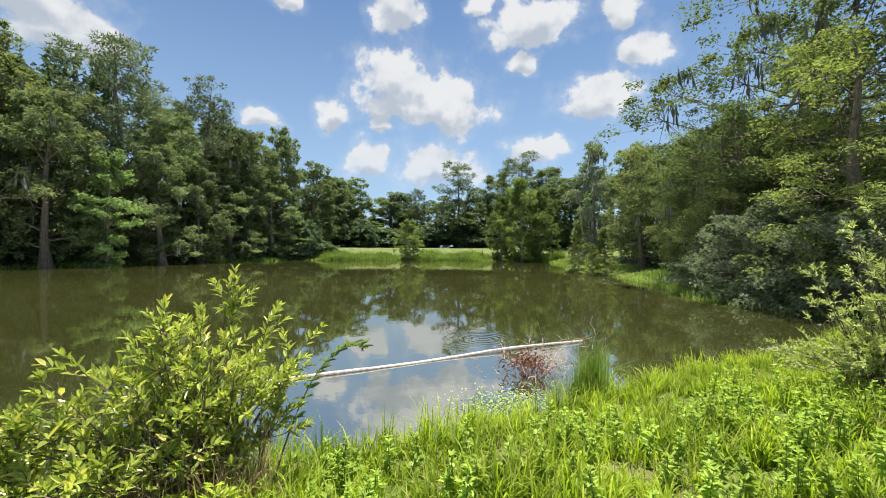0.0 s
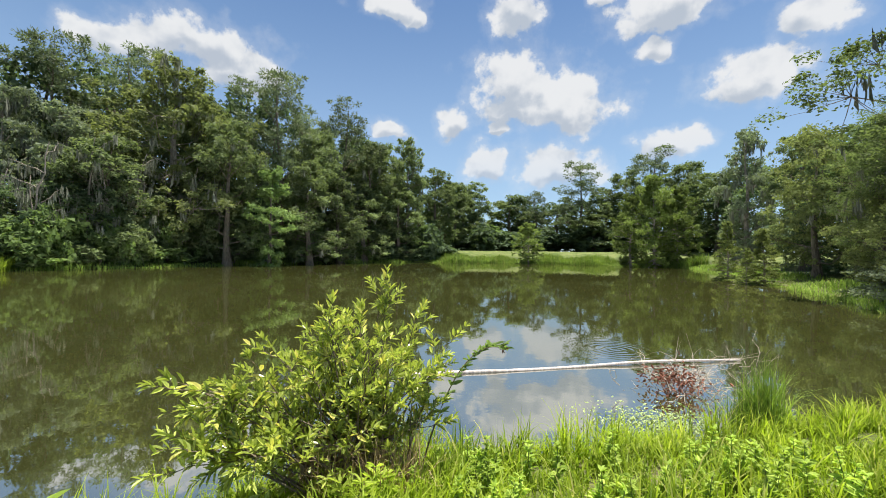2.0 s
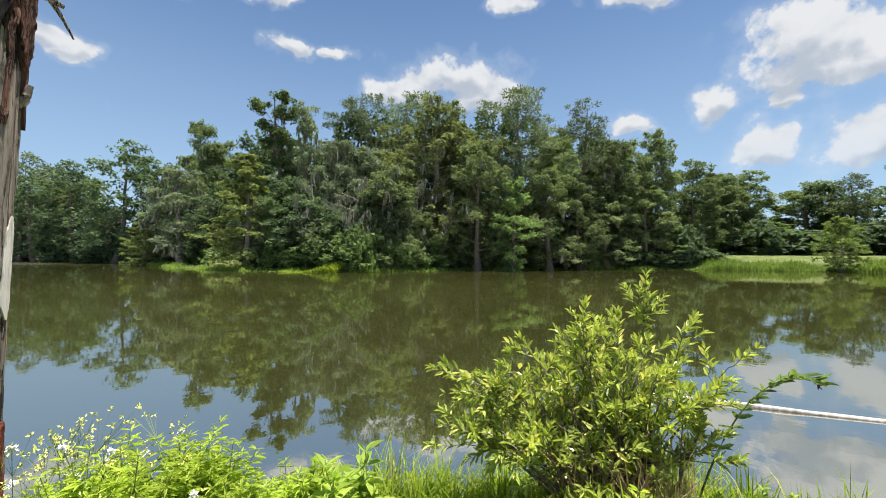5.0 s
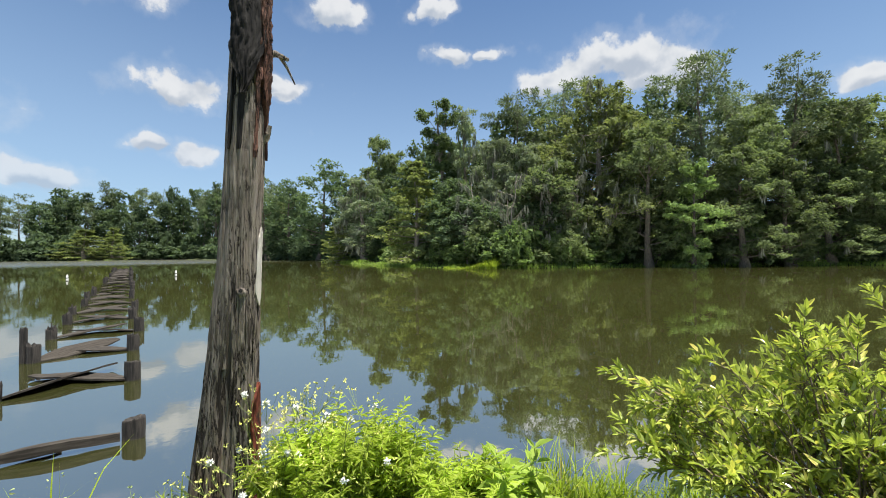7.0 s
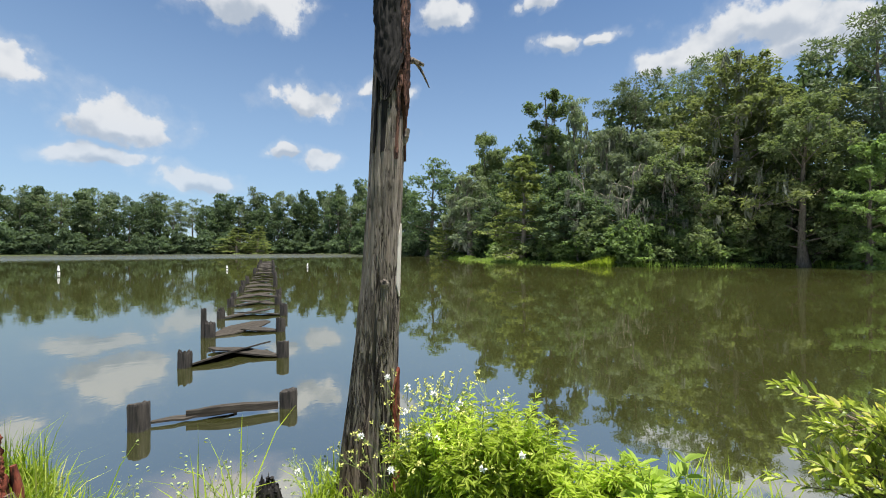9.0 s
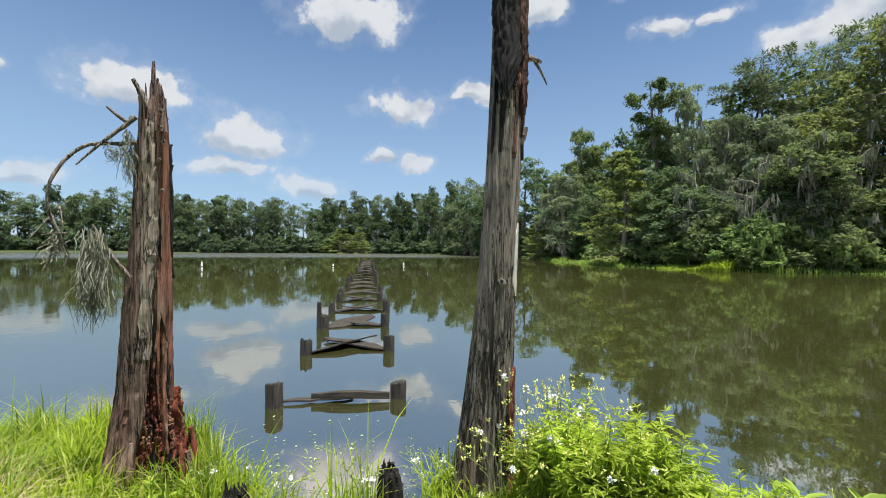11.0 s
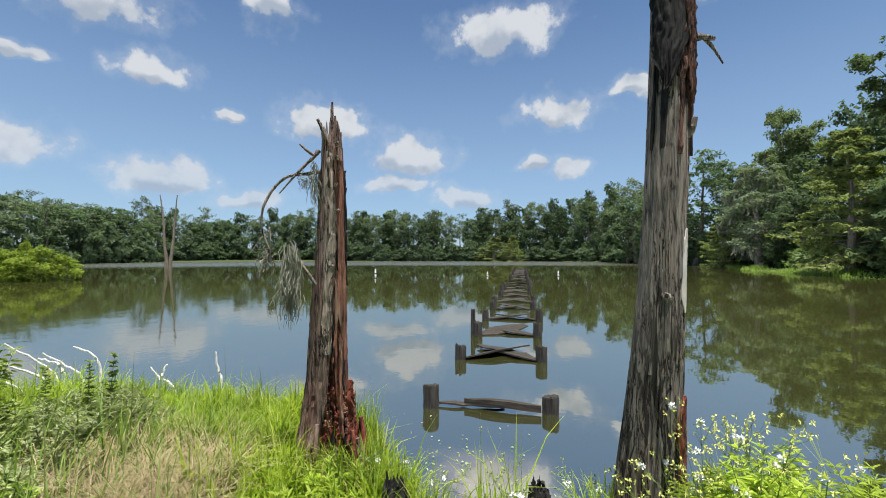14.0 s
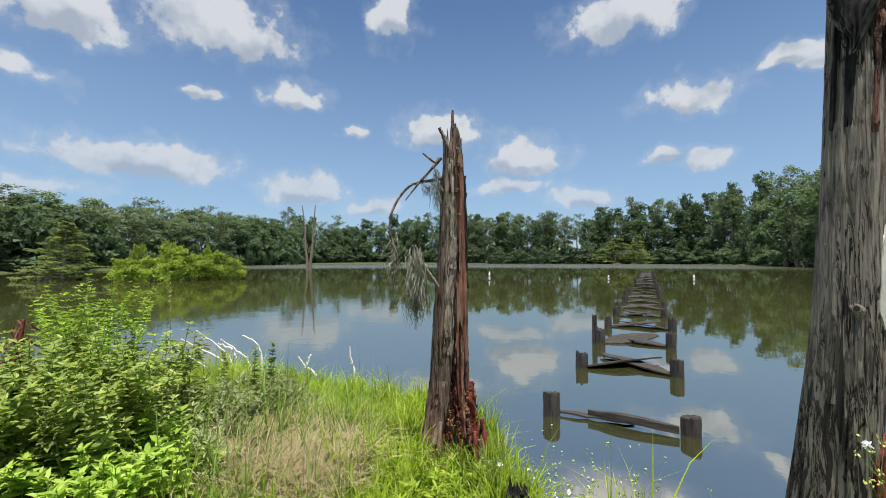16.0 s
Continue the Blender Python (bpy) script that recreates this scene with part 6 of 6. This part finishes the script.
leafy_herbs("vine_spire", [(-1.60, -5.30), (-1.30, -4.45), (-1.95, -5.2), (-2.15, -5.0), (-2.35, -5.1)], 0.80, 26, 7, 0.065, 0.45, weed_leaf, 11, "dark green leafy upright spire", "weed", "leafy spires")
leafy_herbs("grey_weed", scatter(12, 40, -1.75, -5.0, 1.0, 0.55, 0.2), 0.58, 14, 5, 0.09, 0.14, grey_weed, 12, "grey-green weed going to seed", "weed", "grey weeds among the dry grass", 3)


def flower_plant(x, y, height, spread, heads, seed, colour, label):
    """A thin branching flowering weed with small heads and buds."""
    rng = np.random.default_rng(seed)
    root = thing("flowering_weed", (x, y, max(float(ground_z(x, y)), -0.02)), label, "wildflower", "flowering weeds")
    for k in range(heads):
        stems, buds = Geo(), Geo()
        top = np.array([rng.normal(0, spread), rng.normal(0, spread), height * rng.uniform(0.6, 1.1)])
        fork = top * np.array([0.35, 0.35, 0.62])
        tube(stems, np.array([[0, 0, -0.02], fork * 0.6, fork, top]), [0.004, 0.003, 0.0022, 0.0012], 3)
        for _ in range(5):
            tip = top + rng.normal(0, 0.045, 3)
            tube(stems, np.array([fork + (top - fork) * 0.6, tip]), [0.0014, 0.0009], 3)
            n = 5
            leaves(buds, tip + rng.normal(0, 0.004, (n, 3)), rng.normal(0, 1, (n, 3)) + (0, 0, 0.6), rng.normal(0, 1, (n, 3)), np.full(n, 0.022), np.full(n, 0.011), 0.3)
        part("stem", stems, stem_green, root)
        tagged(part("inflorescence", buds, yellow_bud if colour == "yellow" else float_leaf, root, "small pale buds"), kind="stuff")
        if k % 3 == 0:
            n = 26
            way = unit(rng.standard_normal((n, 3)) + np.array([0, 0, 0.4]))
            part("flower_head", leaves(Geo(), np.repeat(top[None], n, 0), way, rng.standard_normal((n, 3)), np.full(n, 0.030), np.full(n, 0.013), 0.2), petal, root, "small round white flower head")


for k, (x, y, h, s, n) in enumerate(((-3.32, -0.26, 0.88, 0.15, 12), (-3.40, -0.06, 0.92, 0.14, 12), (-3.30, 0.08, 0.86, 0.16, 10), (-3.32, -0.44, 0.62, 0.14, 10), (-3.22, 0.45, 0.72, 0.18, 8), (-3.15, -0.20, 0.60, 0.14, 8))):
    flower_plant(x, y, h, s, n, 40 + k, "yellow", "thin pale-stemmed weed with white flower heads beside the snag")
for k, (x, y, h, s, n) in enumerate(((-3.45, -2.45, 0.26, 0.16, 6), (-3.85, -1.05, 0.28, 0.14, 7), (-3.2, -2.75, 0.42, 0.18, 7), (-3.70, -2.25, 0.14, 0.18, 5), (-3.30, -1.45, 0.45, 0.12, 6), (-3.6, -0.95, 0.32, 0.16, 9))):
    flower_plant(x, y, h, s, n, 60 + k, "white", "low weed with small white flower clusters at the waterline")

# grass in tufts along the near bank
rng = np.random.default_rng(21)


def tufts(name, cells, blades_each, height, width, bend, material, label, seed):
    rng = np.random.default_rng(seed)
    c = np.array(cells, float)
    n = len(c) * blades_each
    idx = np.repeat(np.arange(len(c)), blades_each)
    at = c[idx] + rng.normal(0, 0.045, (n, 2))
    z = np.maximum(ground_z(at[:, 0], at[:, 1]), -0.12)
    tall = (0.55 + 0.95 * rng.uniform(0, 1, len(c)) ** 1.5)[idx] * height(at) * rng.uniform(0.55, 1.15, n)
    geo = blades(Geo(), rng, np.column_stack([at, z - 0.02]), tall, width * rng.uniform(0.7, 1.3, n), np.abs(rng.normal(bend, 0.22, n)))
    return solo(name, geo, material, (0, 0, 0), label, "grass", "", "stuff")


def bank_cells(seed, n, x0, x1, y0, y1, low, high, keep=lambda x, y: True):
    rng = np.random.default_rng(seed)
    p = np.column_stack([rng.uniform(x0, x1, n), rng.uniform(y0, y1, n)])
    d = inland(p[:, 0], p[:, 1])
    ok = (d > low) & (d < high) & (np.hypot(p[:, 0] - HOME[0], p[:, 1] - HOME[1]) > 1.7)
    return [q for q in p[ok] if keep(*q)]


def not_landing(x, y):
    if math.hypot((x + 1.80) / 0.80, (y + 3.95) / 0.75) < 1.0 and math.sin(x * 53.1 + y * 97.7) > -0.85:
        return False
    return math.hypot(x + 3.55, y + 1.75) > 0.62


def clumpy(x, y):
    return noise.noise(Vector((x * 1.5, y * 1.5, 3.0))) + 0.6 * noise.noise(Vector((x * 4.0, y * 4.0, 7.0))) > -0.20 or inland(x, y) < 0.3


shore_height = lambda p: 0.32 + 0.18 * np.exp(-np.abs(inland(p[:, 0], p[:, 1])) / 0.5) + 0.12 * np.sin(p[:, 0] * 2.1 + 1.3 * np.sin(p[:, 1])) * np.sin(p[:, 1] * 2.3 + p[:, 0])
tufts("bank_grass", bank_cells(31, 6600, -2.2, 9.0, 2.0, 10.5, -0.18, 4.2, clumpy), 19, lambda p: shore_height(p) * 0.82, 0.0125, 0.46, grass_leaf, "thick bright green grass on the near bank", 32)
tufts("bank_grass", bank_cells(33, 1500, -4.4, -1.0, -1.0, 3.4, -0.15, 2.8, not_landing), 20, lambda p: shore_height(p) * 0.8, 0.012, 0.48, grass_leaf, "thick bright green grass at the water's edge", 34)
tufts("bank_grass", bank_cells(35, 2300, -4.6, -0.4, -8.5, -1.8, -0.15, 3.2, not_landing), 28, lambda p: shore_height(p) * 1.0, 0.0125, 0.44, grass_leaf, "tall bright green grass round the broken snag", 36)
tufts("dry_grass", scatter(37, 340, -1.80, -3.95, 0.88, 0.82, 0.2), 24, lambda p: np.full(len(p), 0.44), 0.0055, 0.85, dry_leaf, "matted tan dry grass on the bank", 38)
tufts("dry_grass", scatter(48, 70, -1.85, -3.9, 0.7, 0.65, 0.2), 20, lambda p: np.full(len(p), 0.30), 0.007, 0.95, straw_dark, "matted brown dead grass on the bank", 49)
tufts("long_grass", scatter(46, 130, -1.75, -4.2, 1.3, 1.2, 0.2), 10, lambda p: np.full(len(p), 0.66), 0.009, 0.42, reed_leaf, "long grey-green grass blades among the dry grass", 47)
tufts("dry_grass", scatter(39, 130, -1.70, 2.80, 0.5, 0.32, 0.2), 18, lambda p: np.full(len(p), 0.58), 0.005, 0.35, straw_dark, "dry tan stalks under the bush", 40)
tufts("rush_clump", [(2.04 + rng.normal(0, 0.11), 5.75 + rng.normal(0, 0.11)) for _ in range(46)], 30, lambda p: np.full(len(p), 0.78), 0.009, 0.22, reed_leaf, "dense upright clump of dark green rushes", 41)
tufts("reed_clump", [(-3.42 + rng.normal(0, 0.06), -1.62 + rng.normal(0, 0.12)) for _ in range(14)], 9, lambda p: np.full(len(p), 0.74), 0.011, 0.35, grass_leaf, "sparse tall grass stalks in the shallows", 42)
tufts("reed_clump", [(-4.1 + rng.normal(0, 0.10), -3.45 + rng.normal(0, 0.14)) for _ in range(22)], 20, lambda p: np.full(len(p), 0.55), 0.009, 0.3, grass_leaf, "tall grass in the shallows beside the broken snag", 43)

def trodden(seed, n):
    rng = np.random.default_rng(seed)
    p = np.column_stack([rng.uniform(-3.4, 6.0, n), rng.uniform(-7.5, 3.6, n)])
    near = np.hypot(p[:, 0] - HOME[0], p[:, 1] - HOME[1])
    return p[(inland(p[:, 0], p[:, 1]) > 0.6) & (near < 6.5)]


tufts("trodden_grass", trodden(44, 1500), 7, lambda p: np.full(len(p), 0.13), 0.009, 0.6, grass_leaf, "short trodden grass where one stands", 45)

# plants afloat at the water's edge
n = 900
at = np.column_stack([rng.normal(1.0, 0.42, n), 5.62 + rng.normal(0, 0.28, n), rng.uniform(0.005, 0.10, n)])
solo("floating_weed", leaves(Geo(), at, rng.normal(0, 1, (n, 3)) * (1, 1, 0.3), np.array([0, 0, 1.0]) + rng.normal(0, 0.3, (n, 3)), rng.uniform(0.03, 0.06, n), rng.uniform(0.015, 0.03, n), 0.2, True),
     float_leaf, (0, 0, 0), "pale green water weed floating at the bank", "water weed", "", "stuff")
n = 70
at = np.column_stack([rng.normal(-4.15, 0.45, n), rng.normal(-2.3, 0.42, n), rng.uniform(0.004, 0.03, n)])
solo("floating_weed", leaves(Geo(), at, rng.normal(0, 1, (n, 3)) * (1, 1, 0.2), np.array([0, 0, 1.0]) + rng.normal(0, 0.2, (n, 3)), rng.uniform(0.025, 0.05, n), rng.uniform(0.015, 0.03, n), 0.2, True),
     float_leaf, (0, 0, 0), "scattered pale floating weed beside the stumps", "water weed", "", "stuff")

# bleached driftwood along the southern bank
DRIFT = [[(-2.59, -8.49, 0.9), (-2.91, -8.39, 0.62), (-3.12, -8.32, 0.36), (-3.19, -8.3, -0.13)],
         [(-2.34, -8.35, 0.81), (-2.72, -8.25, 0.54), (-2.94, -8.17, 0.37), (-3.09, -8.12, -0.07)],
         [(-3.03, -8.57, 0.68), (-3.23, -8.5, 0.49), (-3.44, -8.42, 0.29), (-3.58, -8.36, -0.23)],
         [(-2.05, -8.22, 0.71), (-2.37, -8.14, 0.58), (-2.66, -8.05, 0.31), (-2.89, -7.98, -0.08)],
         [(-3.17, -7.98, 0.81), (-3.38, -7.9, 0.68), (-3.45, -7.87, 0.47), (-3.48, -7.86, -0.11)],
         [(-3.73, -7.08, 0.49), (-3.83, -7.03, 0.32), (-3.96, -6.95, 0.2), (-4.06, -6.9, -0.15)],
         [(-3.9, -6.99, 0.5), (-3.86, -7.01, 0.38), (-3.84, -7.02, 0.28)],
         [(-4.18, -6.24, 0.71), (-4.19, -6.23, 0.49), (-4.24, -6.2, 0.35), (-4.2, -6.22, -0.05)],
         [(-2.11, -8.31, 0.28), (-2.34, -8.25, 0.21), (-2.62, -8.17, 0.17)],
         [(-2.88, -8.3, 0.67), (-3.09, -8.23, 0.56), (-3.15, -8.21, 0.38)]]
for k, pts in enumerate(DRIFT):
    pts = np.array(pts[::-1])
    t = np.linspace(0, 1, len(pts))
    p = np.stack([np.interp(np.linspace(0, 1, 14), t, pts[:, c]) for c in range(3)], 1)
    p[1:-1] = (p[:-2] + 2 * p[1:-1] + p[2:]) / 4
    p += np.random.default_rng(80 + k).normal(0, 0.006, (14, 3))
    b = thing("driftwood_branch", p[0], "bleached bare driftwood branch sticking up from the bank", "branch", "driftwood branches")
    part("branch", tube(Geo(), p - p[0], np.linspace(0.024, 0.011, 14), 6), drift_wood, b, "", True)
stalk = thing("dead_stalk", (-0.38, -4.80, float(ground_z(-0.38, -4.80))), "thick red-brown withered stalk among the weeds", "dead plant")
part("stalk", tube(Geo(), [(0, 0, -0.05), (0.02, 0.0, 0.5), (-0.02, 0.03, 0.9), (-0.05, 0.02, 1.2)], [0.014, 0.016, 0.024, 0.008], 7, rng, 0.2), rot_wood, stalk, "", True)
n = 90
part("withered_leaves", leaves(Geo(), np.column_stack([rng.normal(-0.02, 0.03, n), rng.normal(0.02, 0.03, n), rng.uniform(0.7, 1.2, n)]), rng.normal(0, 1, (n, 3)) + (0, 0, -1.8), rng.normal(0, 1, (n, 3)), rng.uniform(0.05, 0.11, n), rng.uniform(0.012, 0.022, n), 0.3, True), dead_leaf, stalk, "curled brown leaves")
for k in range(7):
    r2 = np.random.default_rng(140 + k)
    x, y = -0.62 + r2.normal(0, 0.18), -5.0 + r2.normal(0, 0.15)
    z = float(ground_z(x, y))
    b = thing("bare_twig", (x, y, z), "bare brown dead twig standing among the weeds", "branch", "bare twigs among the weeds")
    p = bough(r2, (0, 0, -0.05), unit(np.array([r2.normal(0, 0.35), r2.normal(0, 0.35), 1.0])), r2.uniform(0.95, 1.3), 0.05, 7, 0.22)
    part("stem", tube(Geo(), p, np.linspace(0.010, 0.003, 7), 5), dry_twig, b, "", True)
    for m in range(3):
        q = p[3 + m]
        part("side_twig", tube(Geo(), bough(r2, q, unit(np.array([r2.normal(0, 1), r2.normal(0, 1), 0.4])), r2.uniform(0.15, 0.32), 0.1, 5, 0.25), np.linspace(0.005, 0.0015, 5), 4), dry_twig, b, "", True)

# one tall pale seed stalk among the weeds of the southern bank
r2 = np.random.default_rng(97)
tall_z = float(ground_z(-1.57, -5.68))
t = np.linspace(0, 1, 9)[:, None]
p = np.array([0.03, 0.02, 0]) * t ** 2 + np.array([0, 0, 1.74 - tall_z]) * t
g = thing("seed_plume", (-1.57, -5.68, tall_z), "tall thin pale grass stalk with a narrow seed head", "grass")
part("stalk", tube(Geo(), p, np.linspace(0.005, 0.002, 9), 4), dry_twig, g, "", True)
n = 90
at = p[r2.integers(6, 9, n)] + r2.normal(0, 1, (n, 3)) * (0.008, 0.008, 0.05)
tagged(part("seeds", leaves(Geo(), at, r2.normal(0, 0.4, (n, 3)) + (0, 0, 1.0), r2.normal(0, 1, (n, 3)), np.full(n, 0.026), np.full(n, 0.007), 0.2), dry_leaf, g, "pale seed head"), kind="stuff")

# drooping seed plumes on the right-hand bank
for k, (x, y) in enumerate(((5.0, 6.7), (5.15, 6.75), (5.6, 5.9), (5.7, 5.8))):
    z = float(ground_z(x, y))
    r2 = np.random.default_rng(90 + k)
    t = np.linspace(0, 1, 10)[:, None]
    p = np.array([0, 0, 0]) + np.array([0.30, -0.05, 0]) * t ** 2.2 + np.array([0, 0, 1.0]) * (0.62 * t - 0.16 * t ** 4)
    g = thing("seed_plume", (x, y, z), "pale arching grass plume on the bank", "grass", "grass plumes")
    part("stalk", tube(Geo(), p, np.linspace(0.004, 0.002, 10), 4), stem_green, g, "", True)
    n = 120
    at = p[r2.integers(6, 10, n)] + r2.normal(0, 0.012, (n, 3))
    tagged(part("seeds", leaves(Geo(), at, r2.normal(0, 1, (n, 3)) + (0.4, 0, -0.6), r2.normal(0, 1, (n, 3)), np.full(n, 0.02), np.full(n, 0.006), 0.2), bare_wood, g, "pale seed head"), kind="stuff")


def shore_reeds(name, i0, i1, count, inner, outer, height, width, material, label, seed):
    """Marsh grass along a run of the far waterline."""
    rng = np.random.default_rng(seed)
    run = POLY[i0:i1 + 1]
    lens = np.concatenate([[0], np.cumsum(np.hypot(*np.diff(run, axis=0).T))])
    s = rng.uniform(0, lens[-1], count)
    p = np.column_stack([np.interp(s, lens, run[:, c]) for c in (0, 1)])
    q = np.column_stack([np.interp(np.minimum(s + 0.5, lens[-1]), lens, run[:, c]) for c in (0, 1)])
    way = unit(q - p + 1e-6)
    out = np.column_stack([way[:, 1], -way[:, 0]])
    p = p + out * rng.uniform(inner, outer, count)[:, None]
    z = np.maximum(ground_z(p[:, 0], p[:, 1]), -0.1)
    patchy = 0.55 + 0.45 * np.sin(s * 0.45 + seed) * np.sin(s * 0.17 + 1)
    geo = blades(Geo(), rng, np.column_stack([p, z]), height * patchy * rng.uniform(0.5, 1.2, count), width * rng.uniform(0.7, 1.3, count), np.abs(rng.normal(0.3, 0.2, count)))
    return solo(name, geo, material, (0, 0, 0), label, "reeds", "", "stuff")


# runs of the outline: wooded bank, grassy back bank, eastern side
WOOD_0 = SHORE.index((-100, 10))
GRASS_0, EAST_0, COVE = SHORE.index((-27, 83)), SHORE.index((20, 75)), SHORE.index((11.4, 16.5))
shore_reeds("shore_grass", WOOD_0, GRASS_0, 9000, -1.5, 1.0, 0.9, 0.06, reed_leaf, "bright marsh grass fringing the wooded bank", 3)
shore_reeds("shore_grass", SHORE.index((-53, 20)), SHORE.index((-47.5, 25)), 4500, -2.5, 2.0, 1.7, 0.06, grass_leaf, "sunlit patch of marsh grass", 4)
shore_reeds("cattails", GRASS_0, EAST_0, 16000, -4.5, 1.2, 2.3, 0.07, reed_leaf, "stand of green cattails along the grassy bank", 5)
shore_reeds("shore_grass", EAST_0, COVE, 8000, -3.5, 1.0, 0.75, 0.035, reed_leaf, "low marsh grass along the eastern shore", 6)
shore_reeds("shore_grass", COVE - 1, COVE + 2, 3500, -2.0, 0.8, 0.6, 0.030, reed_leaf, "marsh grass round the shady cove", 7)
